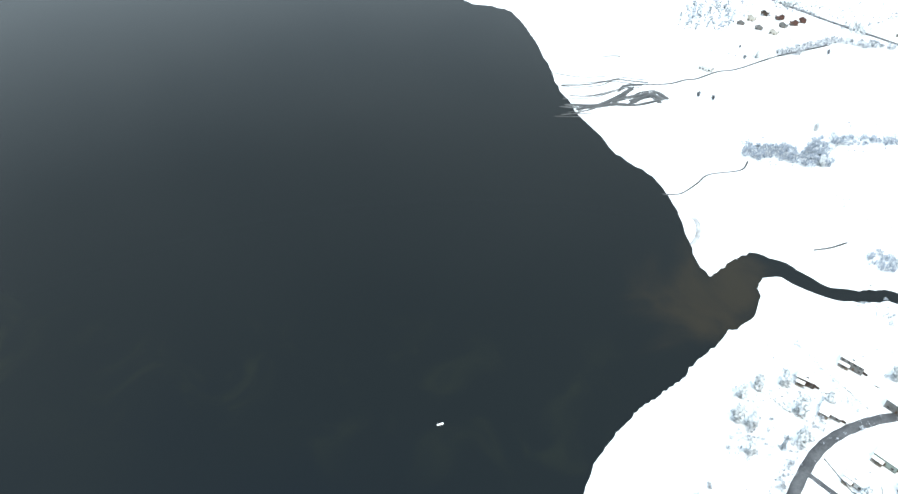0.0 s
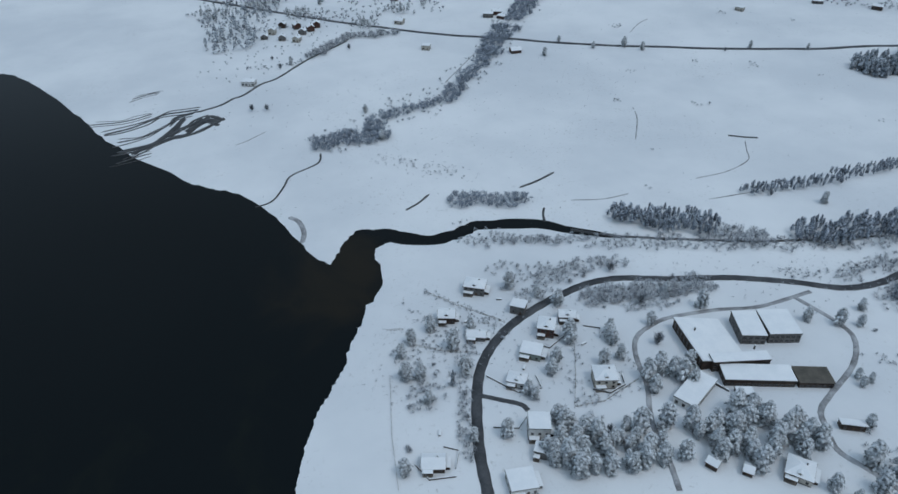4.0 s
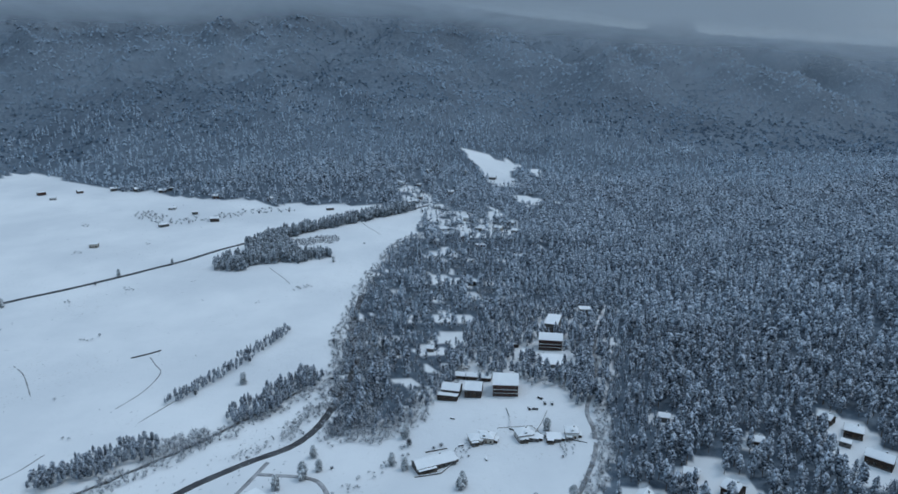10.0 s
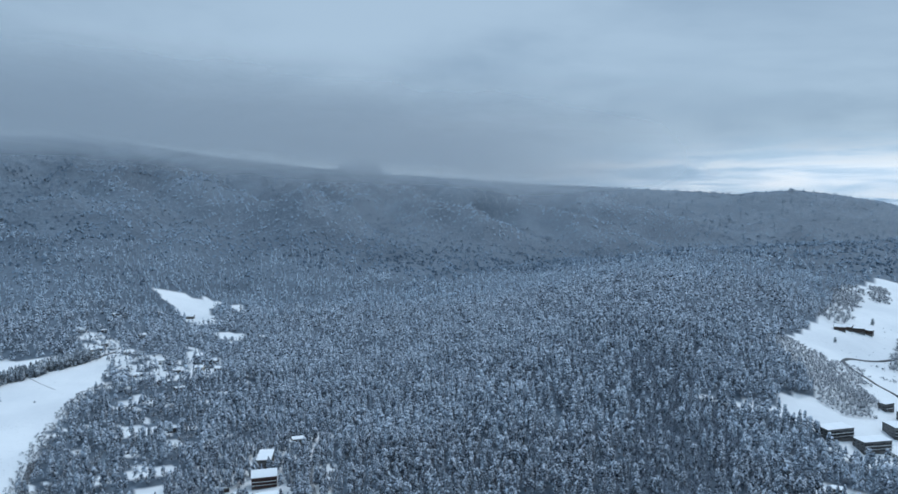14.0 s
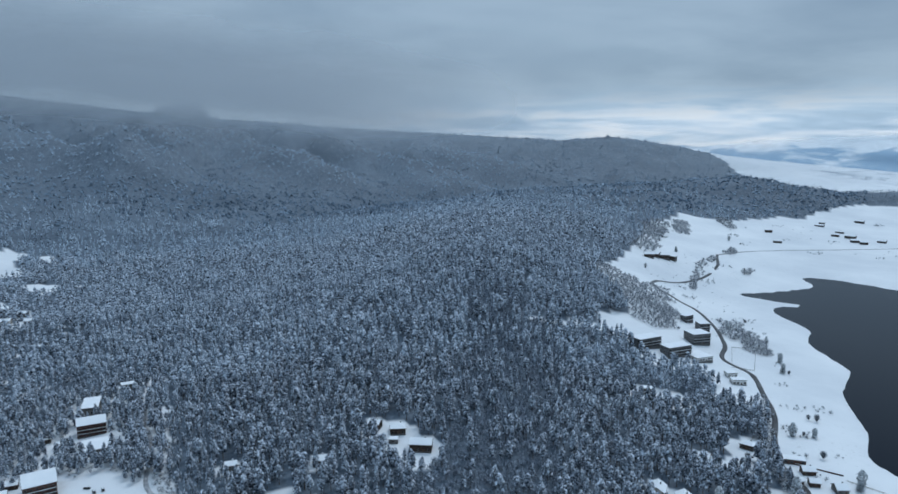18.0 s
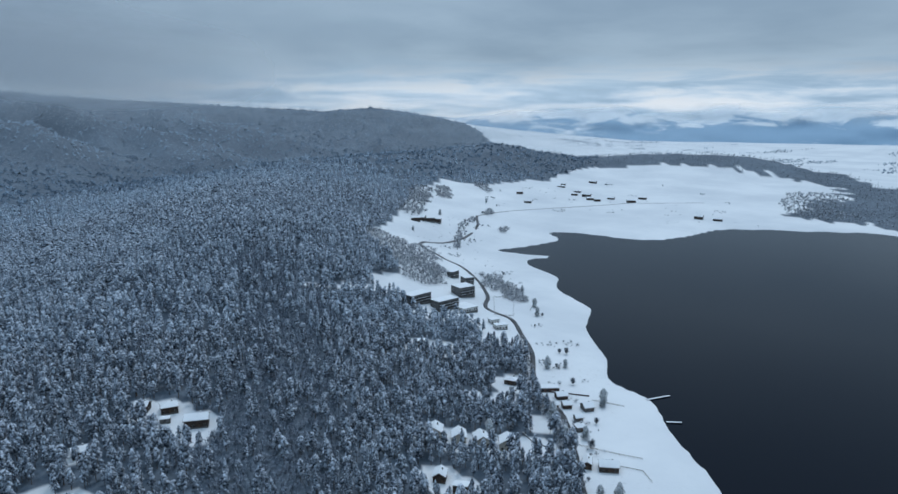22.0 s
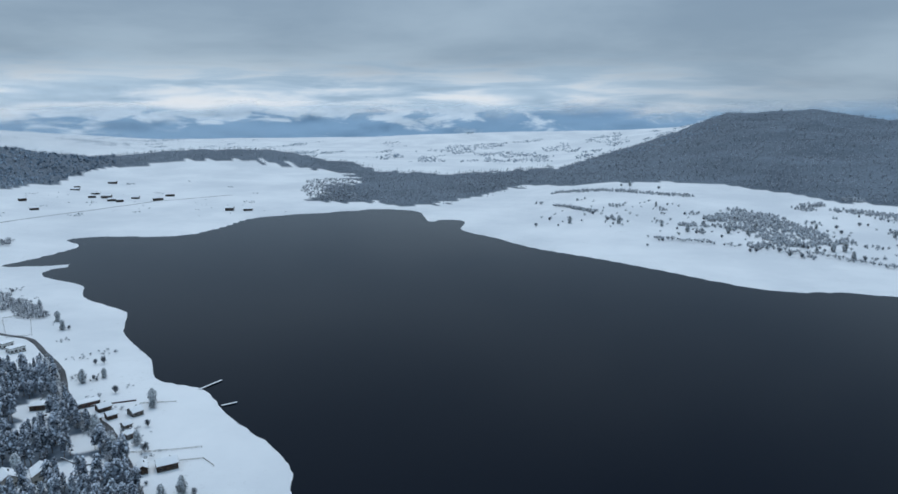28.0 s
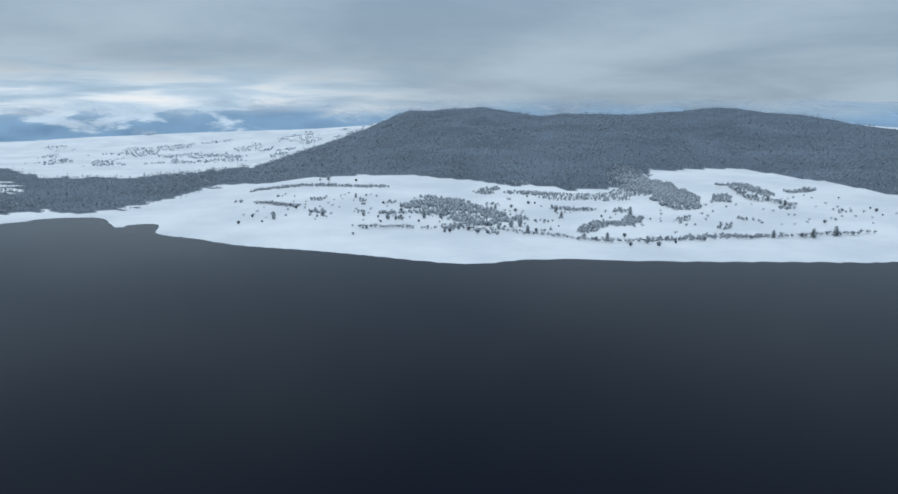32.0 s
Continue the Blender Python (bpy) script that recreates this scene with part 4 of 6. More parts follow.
def prism(outline, y0, y1):
    """An outline in x and z, drawn out along y."""
    n = len(outline)
    v = [(x, y0, z) for x, z in outline] + [(x, y1, z) for x, z in outline]
    return v, [tuple(range(n))[::-1], tuple(range(n, 2 * n))] + [(i, (i + 1) % n, n + (i + 1) % n, n + i) for i in range(n)]


def tilt(shape):
    """Turns a shape's length from y to x."""
    v, f = shape
    return [(y, -x, z) for x, y, z in v], f


def floor_at(x, y):
    return float(height(np.array([x]), np.array([y]))[0])


def shape_mesh(name, v, f, mat):
    return mesh(name, v, f, mat)


# ---- single trees and bushes ----
def crown_limbs(seed, tall, wide):
    """A few bare limbs from the trunk into the crown."""
    rnd = np.random.default_rng(seed)
    vs, fs = trunk_shape(tall * 0.86, 0.021 * tall, 6, 0.02 * tall)
    vs, fs = list(map(tuple, vs)), list(map(tuple, fs))
    for k in range(7):
        z, q = tall * rnd.uniform(0.3, 0.75), rnd.uniform(0, 6.28)
        e = np.array([np.cos(q) * wide * 0.8, np.sin(q) * wide * 0.8, z + tall * 0.06])
        b, w = np.array([0, 0, z]), 0.006 * tall
        n = len(vs)
        vs += [tuple(b + (-np.sin(q) * w, np.cos(q) * w, 0)), tuple(b + (np.sin(q) * w, -np.cos(q) * w, 0)), tuple(b + (0, 0, 2 * w)), tuple(e)]
        fs += [(n, n + 1, n + 3), (n + 1, n + 2, n + 3), (n + 2, n, n + 3)]
    return np.array(vs), np.array(fs)


def tree_kind(name, seeds, tall, wide, count, base, shape, round_top, mat, label, category):
    """Models of one kind of tree, each with a trunk and a crown."""
    models = []
    for sd in seeds:
        v, f = bare_crown(sd, tall, wide, count) if shape is None else conifer(sd, tall, wide, int(count * 1.3), base, shape, round_top, 0.36)
        crown = shape_mesh("crown", v, f, mat)
        tv, tf = crown_limbs(sd, tall * 0.9, wide)
        models.append((name, shape_mesh("trunk", tv, tf, BARK), crown, label, category))
    return models


def plant(model, x, y, s, turn, group):
    name, trunk, crown, label, category = model
    ob = thing(name, Matrix.Translation((x, y, floor_at(x, y) - 0.15)) @ Matrix.Rotation(turn, 4, "Z") @ Matrix.Diagonal((s, s, s, 1)), label, category, group)
    part("trunk", trunk, BARK, ob, "brown tapering trunk")
    part("crown", crown, PINE, ob)


PINE_MODELS = tree_kind("pine_tree", (101, 102, 103, 104, 105, 106), 12, 3.6, 230, 0.05, 0.62, True, GARDEN, "snow-laden pine tree standing in deep snow", "tree")
SPRUCE_MODELS = tree_kind("spruce_tree", (111, 112, 113), 15, 2.9, 200, 0.06, 0.85, False, SPRUCE, "dark spruce with snow on its branches", "tree")
BARE_MODELS = tree_kind("bare_tree", (121, 122, 123, 124), 8, 3.8, 150, 0.2, None, False, TWIGS, "leafless tree with frosted grey twigs", "tree")
BUSH_MODELS = tree_kind("bush", (131, 132, 133), 3.2, 2.4, 90, 0.0, None, False, TWIGS, "low leafless bush covered with frost", "bush")

RIMED_MODELS = tree_kind("rimed_tree", (141, 142, 143, 144), 7, 4.0, 150, 0.2, None, False, RIME, "spreading leafless tree white with rime", "tree")

TREES_LANE = [(214, 223), (232, 204), (192, 230), (168, 212), (150, 206), (83, 204), (175, 218), (118, 246), (160, 246), (203, 256), (222, 270), (115, 267), (106, 260), (101, 244), (108, 241), (104, 224), (83, 202), (76, 192), (130, 234), (122, 220), (116, 207), (112, 194), (120, 229), (129, 271), (133, 253), (148, 260), (187, 283), (197, 268),
              (233, 271), (251, 268), (225, 241), (246, 234), (266, 235), (210, 215), (167, 211), (190, 226), (151, 202), (127, 189), (196, 205), (206, 204), (152, 185), (152, 170), (147, 158), (161, 167), (159, 154)]
TREES_SCHOOL = [(138, 168), (154, 179), (161, 167), (172, 160), (183, 162), (224, 178), (232, 182), (213, 145), (237, 140), (244, 128), (218, 139), (204, 146), (186, 151), (165, 149), (177, 158), (176, 149), (222, 182), (206, 178), (231, 204), (207, 138), (227, 147), (237, 137), (219, 131), (239, 127), (190, 140), (195, 158), (205, 152), (240, 120), (137, 165),
                (210, 219), (239, 218), (217, 187), (209, 186), (275, 216), (318, 179), (331, 168), (237, 115), (240, 138), (227, 140), (209, 145), (194, 141), (211, 133), (215, 120), (248, 116), (260, 98), (265, 88), (251, 87)]
TREES_FIELD = [(251, 79), (281, 71), (289, 63), (306, 131), (278, 112), (342, 75), (354, 171), (341, 162), (344, 155), (377, 116), (381, 96), (373, 77), (319, 31), (298, 37), (298, 30), (268, 62), (178, 166), (170, 161),
               (234, 97), (239, 89), (158, 174), (169, 167), (300, 131), (303, 136), (327, 32), (319, 34), (339, 76), (386, 121), (377, 100), (352, 112), (355, 121), (410, 32), (380, 20), (338, 12)]
TREES_GROVE = [(137, 172), (146, 174), (152, 180), (158, 172), (142, 163), (150, 163), (166, 161), (171, 155), (160, 160), (156, 150), (165, 146), (172, 146), (180, 143), (150, 154), (143, 155), (226, 172), (232, 150), (236, 145), (244, 128), (246, 121), (232, 126), (224, 122), (216, 126), (203, 132)]
TREES_MEADOW = [(532, 563), (607, 518), (640, 514), (689, 480), (735, 302), (814, 291), (519, 220), (200, 498), (209, 554), (430, 598), (469, 627), (521, 580), (489, 592), (437, 261), (412, 286), (957, 456), (939, 496),
                (188, 699), (175, 693), (175, 721), (122, 605), (134, 600), (293, 896), (257, 714), (340, 951), (325, 931), (286, 887)]
TREES_SHORE = [(325, -424), (318, -430), (290, -411), (250, -392), (244, -350), (229, -341), (219, -333), (198, -300), (182, -288), (167, -294), (175, -296), (288, -349), (280, -342), (280, -333), (269, -314), (264, -352),
               (237, -330), (308, -360), (297, -344), (242, -290), (275, -300), (374, -439), (864, -812), (822, -854), (777, -872), (753, -858), (422, -531), (443, -552), (418, -534), (340, -460), (335, -463), (321, -431),
               (316, -436), (255, -400), (237, -365), (534, -580), (556, -630), (513, -589), (496, -595), (770, -668), (929, -1029), (948, -1075), (959, -1031)]
TREES_FAR = [(-180, -1157), (-197, -1090), (-213, -1113), (-230, -1248), (-224, -1101), (-235, -1115), (-257, -1078), (-141, -1008), (-162, -1048), (-275, -985), (-283, -985), (-302, -1004), (-313, -988), (-320, -963),
             (-334, -959), (-390, -1069), (-373, -1012), (-374, -996), (-385, -997), (-401, -1000), (-411, -1146), (-357, -1010), (-347, -1027), (-113, -1172), (-103, -1162), (-96, -1196), (-74, -1250), (-33, -1180),
             (-14, -1157), (1, -1213), (23, -1157), (-147, -1568), (-165, -1565), (-221, -1526), (-191, -1325), (-213, -1337), (-483, -1171), (-495, -1170), (-506, -1235), (-511, -1130), (-441, -1147), (-394, -951), (-409, -954)]
TREES_FARTHER = [(-937, -1181), (-900, -1084), (-900, -1053), (-892, -1000), (-849, -863), (-988, -902), (-999, -925), (-751, -799), (-766, -794), (-804, -793), (-833, -792), (-712, -810), (-611, -826), (-560, -819),
                 (-528, -810), (-523, -831), (-491, -820), (-513, -876), (-480, -865), (-465, -870), (-459, -895), (-490, -1042), (-501, -1090), (-552, -1021), (-529, -958), (-557, -974), (-608, -1028), (-504, -966),
                 (-435, -1110), (-351, -1012), (-361, -988), (-323, -1147), (-300, -1102), (-273, -1110), (-247, -1169), (-200, -1131), (-167, -1044), (-339, -1066)]
dice = random.Random(5)
for spots, group, mixk, size in ((TREES_LANE, "garden trees", (0.78, 0.02), 0.95), (TREES_SCHOOL, "trees round the school", (0.9, 0.03), 1.08), (TREES_GROVE, "trees round the school", (0.95, 0.02), 1.1), (TREES_FIELD, "trees on the snowy field", (0.75, 0.05), 0.75),
                                 (TREES_MEADOW, "trees along the meadow road", (0.5, 0.0), 0.8), (TREES_SHORE, "trees on the shore", (0.5, 0.0), 0.8), (TREES_FAR, "trees on the far shore", (0.5, 0.0), 1.0),
                                 (TREES_FARTHER, "trees on the far shore", (0.45, 0.0), 1.05)):
    for x, y in spots:
        q = dice.random()
        models = RIMED_MODELS if "far shore" in group and q > 0.3 else PINE_MODELS if q < mixk[0] else SPRUCE_MODELS if q < sum(mixk) else BARE_MODELS if q < 0.88 else BUSH_MODELS
        plant(dice.choice(models), x, y, size * dice.uniform(0.75, 1.25), dice.uniform(0, 6.28), group)


# ---- stands, hedges and brush as stuff ----
def along(line, half, gap, fill=1.0):
    """Spots scattered within a distance of a line."""
    p = np.array(line, float)
    x0, y0 = p.min(0) - half
    x1, y1 = p.max(0) + half
    x, y = jittered(x0, x1, y0, y1, gap)
    d = from_line(x, y, line)
    k = (d < half * (1 + 0.65 * wave(x, y, half * 4, 2))) & (rng.uniform(0, 1, len(x)) < fill)
    return x[k], y[k]


DENSE_SPRUCE = [conifer(150 + k, 11 + k % 3, 2.6, 48, 0.05, 0.6, k % 3 == 0, 0.75, 1.4) for k in range(6)]
BRUSH = [bare_crown(160 + k, 5.0, 3.4, 26) for k in range(6)]
ROUNDED = [conifer(180 + k, 4.6 + 0.5 * (k % 3), 2.6, 18, 0.03, 0.5, True, 0.8, 1.1) for k in range(6)]
LOWBRUSH = [bare_crown(170 + k, 1.7, 1.5, 10) for k in range(4)]


def stand(name, line, half, gap, shapes, mat, label, size=1.0, fill=1.0):
    x, y = along(line, half, gap * (0.8 if shapes is BRUSH else 1.0), fill)
    scatter(name, shapes, x, y, size * rng.uniform(0.7, 1.15, len(x)), mat, label, "trees")


def clusters(name, spots, half, gap, shapes, mat, label, size=1.0, fill=0.8):
    """Small separate clumps of trees round several spots."""
    xs, ys = [], []
    for cx, cy in spots:
        h = half * rng.uniform(0.6, 1.3)
        x, y = along([(cx, cy), (cx + h * rng.uniform(-1, 1), cy + h * rng.uniform(-1, 1))], h, gap, fill)
        xs.append(x)
        ys.append(y)
    x, y = np.concatenate(xs), np.concatenate(ys)
    scatter(name, shapes, x, y, size * rng.uniform(0.6, 1.2, len(x)), mat, label, "trees")


stand("spruce_stand", [(297, 314), (342, 277)], 9, 3.0, PINES, PINE, "dense stand of snowy spruces on the river bank", 0.56)
stand("spruce_stand", [(345, 266), (363, 252)], 9, 4.2, BRUSH, TWIGS, "thin stand of frosted saplings by the river", 1.1)
stand("spruce_stand", [(392, 237), (420, 229), (457, 216)], 11, 3.4, PINES, PINE, "dense stand of snowy pines on the river bank", 0.6)
stand("pine_hedge", [(400, 297), (412, 294), (459, 281), (532, 271)], 5.5, 3.2, PINES, PINE, "row of snowy pines across the field", 0.42)
stand("spruce_grove", [(705, 404), (740, 372), (775, 398)], 24, 4.2, DENSE_SPRUCE, SPRUCE, "dark spruce grove at the end of the field road", 1.15)
stand("spruce_grove", [(732, 346), (752, 325)], 12, 4.0, DENSE_SPRUCE, SPRUCE, "small dark spruce grove on the snow", 1.0)
stand("spruce_row", [(760, 418), (835, 403), (901, 359), (1003, 282)], 9, 4.2, DENSE_SPRUCE, SPRUCE, "long dark row of spruces across the snowfield", 1.25)
stand("brush_patch", [(800, 383), (824, 346)], 17, 3.6, BRUSH, TWIGS, "patch of grey leafless brush beside the grove", 0.7)
stand("river_brush", [(160, 512), (198, 507)], 13, 4.0, BRUSH, THICKET, "grey leafless thicket by the stream", 1.2)
stand("river_brush", [(200, 520), (212, 534), (246, 541), (286, 544), (318, 577), (355, 604), (380, 630)], 7.5, 3.6, BRUSH, THICKET, "winding band of grey leafless alders along a stream", 1.3, 0.62)
stand("river_brush", [(380, 630), (402, 652), (440, 690)], 13, 4.2, BRUSH, THICKET, "grey leafless alders along a stream", 1.5, 0.62)
stand("river_brush", [(470, 715), (530, 775), (568, 800), (629, 828), (700, 890), (850, 976)], 13, 5.0, BRUSH, THICKET, "grey leafless alders winding up the valley", 1.5, 0.8)
stand("stream_bushes", [(160, 512), (200, 520), (246, 541), (318, 577), (380, 630), (440, 690), (530, 775), (629, 828)], 20, 5, BRUSH, TWIGS, "single frosted bushes beside the alders", 0.75, 0.22)
stand("river_brush", [(215, 712), (271, 748), (320, 733)], 7, 4.4, BRUSH, TWIGS, "strip of grey brush by the road", 1.3)
stand("river_brush", [(211, 386), (246, 365)], 10, 3.6, BRUSH, THICKET, "grey leafless thicket by the river", 1.0)
stand("river_brush", [(188, 462), (200, 440), (232, 414)], 13, 6.0, LOWBRUSH, TWIGS, "scattered frosted scrub in the snow", 1.2, 0.6)
stand("river_brush", [(190, 268), (227, 281), (262, 274)], 7, 4.0, BRUSH, TWIGS, "grey brush between the road and the river", 0.8, 0.8)
stand("river_brush", [(225, 252), (270, 236), (290, 232)], 8, 3.4, BRUSH, TWIGS, "frosted thicket inside the bend of the road", 0.9)
stand("river_brush", [(262, 300), (300, 280), (372, 240), (440, 205)], 9, 4.2, BRUSH, TWIGS, "grey alders along the narrow stream", 0.8, 0.75)
stand("river_brush", [(196, 330), (215, 325), (240, 312)], 5, 4.0, BRUSH, TWIGS, "frosted bushes on the river bank", 0.9, 0.7)
stand("road_brush", [(372, 196), (400, 192), (450, 193), (520, 214)], 7, 4.5, BRUSH, TWIGS, "frosted brush beside the road", 0.9, 0.7)
stand("meadow_scrub", [(150, 480), (260, 470), (420, 560)], 70, 11, LOWBRUSH, TWIGS, "scattered tussocks poking through the snow", 0.8, 0.4)
stand("meadow_scrub", [(300, 420), (600, 420), (900, 620)], 150, 17, LOWBRUSH, TWIGS, "scattered tussocks poking through the snow", 0.9, 0.22)
stand("meadow_scrub", [(185, 466), (205, 448), (232, 424)], 9, 4.5, LOWBRUSH, TWIGS, "line of frosted tussocks in the meadow", 1.3, 0.6)
stand("meadow_scrub", [(60, 640), (110, 600), (160, 575), (230, 600)], 45, 10, LOWBRUSH, TWIGS, "frosted tussocks on the wet meadow", 1.1, 0.35)
stand("meadow_scrub", [(130, 720), (200, 740), (280, 790)], 40, 9, BRUSH, TWIGS, "frosted bushes among the western meadows", 0.6, 0.25)
stand("garden_scrub", [(110, 262), (135, 240), (160, 235), (190, 215), (150, 205)], 30, 4.2, LOWBRUSH, TWIGS, "snow-dusted garden shrubs", 0.9, 0.5)
stand("garden_scrub", [(190, 250), (240, 260), (330, 215), (400, 180)], 26, 5.5, LOWBRUSH, TWIGS, "snow-dusted roadside shrubs", 1.0, 0.5)
for line, half, gap, size, label in (([(142, 302), (153, 281), (164, 257)], 3.0, 3.0, 0.42, "frosted bushes along a plank fence"), ([(117, 263), (129, 253), (143, 242)], 3.0, 3.4, 0.42, "frosted bushes along a garden wall"),
                                     ([(122, 259), (134, 262), (142, 254), (154, 256)], 8.0, 3.6, 0.42, "frosted shrubs in a snowy garden"), ([(144, 251), (135, 241), (126, 227), (118, 214), (109, 198), (105, 186)], 3.2, 2.6, 0.6, "frosted trees lining the road"),
                                     ([(226, 253), (240, 240), (258, 233), (279, 238)], 9.0, 3.2, 0.62, "grey thicket inside the bend of the road"), ([(188, 341), (211, 335), (228, 316), (258, 308)], 5.0, 3.6, 0.6, "frosted bushes along the river"),
                                     ([(186, 286), (204, 287), (235, 284), (252, 276)], 5.0, 3.6, 0.55, "frosted bushes beside the road"), ([(167, 189), (183, 185), (204, 184), (214, 205)], 2.5, 3.6, 0.32, "low shrubs round a fenced plot"),
                                     ([(99, 224), (104, 234), (108, 228)], 6.0, 3.6, 0.7, "clump of frosted garden trees"), ([(457, 15), (491, 25), (511, 48)], 6.0, 3.8, 0.7, "frosted bushes beside the hotel yard"), ([(386, 17), (402, 18), (403, 43)], 4.0, 3.4, 0.5, "frosted bushes along a yard wall"),
                                     ([(360, 86), (372, 84), (394, 75)], 4.0, 3.4, 0.5, "frosted bushes by the farmhouse"), ([(300, 25), (321, 12), (349, 2), (385, -6), (430, -4)], 7.0, 3.8, 0.75, "slate-grey bushes between the lane and the wood"),
                                     ([(345, 215), (372, 200), (410, 196)], 5.0, 3.6, 0.55, "frosted bushes along the road"), ([(395, 160), (440, 170), (500, 178), (560, 205)], 16.0, 3.6, 0.8, "grey leafless brush in front of the wood"), ([(384, 150), (400, 128), (450, 118), (490, 108)], 12.0, 3.8, 0.8, "snowy brush at the corner of the wood")):
    stand("garden_bushes", line, half, gap, BRUSH, TWIGS, label, size, 0.8)
clusters("bay_bushes", [(640, -625), (690, -665), (740, -760), (800, -850), (870, -950), (930, -1030), (1000, -1090), (1050, -1180), (1060, -1280), (980, -1370), (860, -1420), (900, -1240), (760, -1180), (690, -1280), (760, -1560), (900, -1620), (1010, -1540), (660, -1480), (620, -1350), (840, -1110), (960, -1180)], 9, 6, BRUSH, RIME, "rimed bushes scattered over the bay meadow", 0.9, 0.5)
clusters("shore_bushes", [(300, -398), (272, -382), (332, -432), (362, -468), (402, -505), (240, -358), (212, -332), (440, -540), (470, -570), (520, -620), (560, -640), (290, -420), (350, -490)], 6, 3.6, BRUSH, TWIGS, "frosted bushes between the shore road and the lake", 0.6, 0.5)
stand("wood_edge_brush", FOREST_NEAR[18:25], 8, 4.2, BRUSH, TWIGS, "low frosted brush along the edge of the wood", 0.8, 0.7)
stand("wood_edge_brush", FOREST_NEAR[1:9], 6, 4.4, BRUSH, TWIGS, "low frosted brush along the edge of the wood", 0.7, 0.6)
stand("shore_hedge", [(181, -268), (199, -287), (223, -313), (253, -345), (294, -368), (321, -393), (356, -432), (386, -462)], 5, 3.4, BRUSH, TWIGS, "frosted hedge along the shore road", 0.9, 0.8)
stand("shore_scrub", [(495, -560), (560, -610), (660, -640), (800, -790)], 45, 13, LOWBRUSH, TWIGS, "scattered frosted scrub on the shore meadow", 1.8, 0.35)
stand("shore_thicket", [(498, -578), (470, -555)], 12, 4.0, BRUSH, TWIGS, "grey thicket between road and shore", 1.0)
stand("slope_brush", [(560, -500), (640, -530), (720, -560)], 26, 4.5, BRUSH, TWIGS, "grey leafless brush on the slope above the road", 1.0)
stand("slope_brush", [(1090, -980), (1000, -880), (860, -740)], 20, 7, BRUSH, TWIGS, "grey brush along the wood's edge", 1.6, 0.6)
stand("far_hedge", [(-7, -1370), (-80, -1276)], 5, 5, BRUSH, RIME, "low frosted hedge on the far shore", 1.3)
stand("far_hedge", [(-147, -1067), (-232, -1036), (-293, -997), (-366, -972), (-480, -850), (-620, -828), (-860, -790)], 7, 6, BRUSH, RIME, "broken hedge above the far shore", 1.4, 0.5)
stand("far_thicket", [(-280, -1210), (-330, -1150), (-340, -1060)], 26, 6.5, ROUNDED, RIME, "grey thicket on the far meadow", 1.1, 0.6)
stand("far_thicket", [(-560, -1220), (-640, -1180), (-730, -1230), (-800, -1380), (-860, -1470)], 38, 6, ROUNDED, RIME, "frosted copse reaching down the far meadow", 0.75, 0.7)
stand("far_thicket", [(-930, -1190), (-880, -1080), (-900, -990)], 10, 8, BRUSH, RIME, "line of frosted bushes on the far meadow", 2.0, 0.6)
clusters("far_thicket", [(-304, -1141), (-352, -1230), (-326, -1063), (-273, -1203), (-326, -1277), (-439, -1306), (-466, -1332), (-545, -1392)], 16, 6.5, ROUNDED, RIME, "frosted thickets on the far meadow", 1.1)
stand("far_scrub", [(-100, -1250), (-300, -1150), (-550, -1000), (-900, -950)], 120, 30, BRUSH, RIME, "scattered frosted bushes on the far meadow", 1.4, 0.35)
for line, half, size in (([(-300, -1225), (-345, -1235), (-370, -1150), (-390, -1090)], 24, 1.15), ([(-292, -1023), (-340, -1030), (-390, -1045), (-420, -1060)], 13, 1.0), ([(-215, -1165), (-260, -1160)], 10, 1.0), ([(-480, -935), (-520, -972), (-564, -963), (-600, -1000)], 15, 1.1),
                         ([(-776, -1330), (-758, -1152), (-727, -1052)], 30, 1.1), ([(-820, -1380), (-800, -1230), (-760, -1100)], 32, 1.2), ([(-540, -850), (-577, -842), (-640, -850), (-700, -822)], 8, 0.9), ([(-818, -1075), (-850, -1120)], 16, 1.0), ([(-940, -1240), (-975, -1224), (-934, -1095)], 14, 1.0),
                         ([(-519, -1112), (-560, -1090)], 14, 0.9), ([(-495, -1289), (-560, -1250)], 16, 0.9), ([(-1000, -1110), (-1060, -1120)], 12, 1.0), ([(-40, -1330), (-51, -1310), (-75, -1280)], 7, 0.9), ([(-105, -1215), (-112, -1200)], 11, 1.0), ([(-10, -1560), (-150, -1490), (-260, -1440)], 14, 0.9)):
    stand("far_thicket", line, half, 5.2, ROUNDED, RIME, "spreading rimed thicket on the far meadow", size, 0.75)
clusters("far_bushes", [(-180, -1180), (-230, -1110), (-420, -1190), (-450, -1020), (-610, -1060), (-660, -960), (-700, -900), (-640, -1180), (-460, -1230), (-880, -980), (-950, -930), (-760, -930), (-350, -960), (-430, -960), (-250, -1260), (-200, -1290), (-120, -1330), (-60, -1420), (30, -1420)], 11, 6, ROUNDED, RIME, "rimed bushes dotted over the far meadow", 0.9, 0.55)
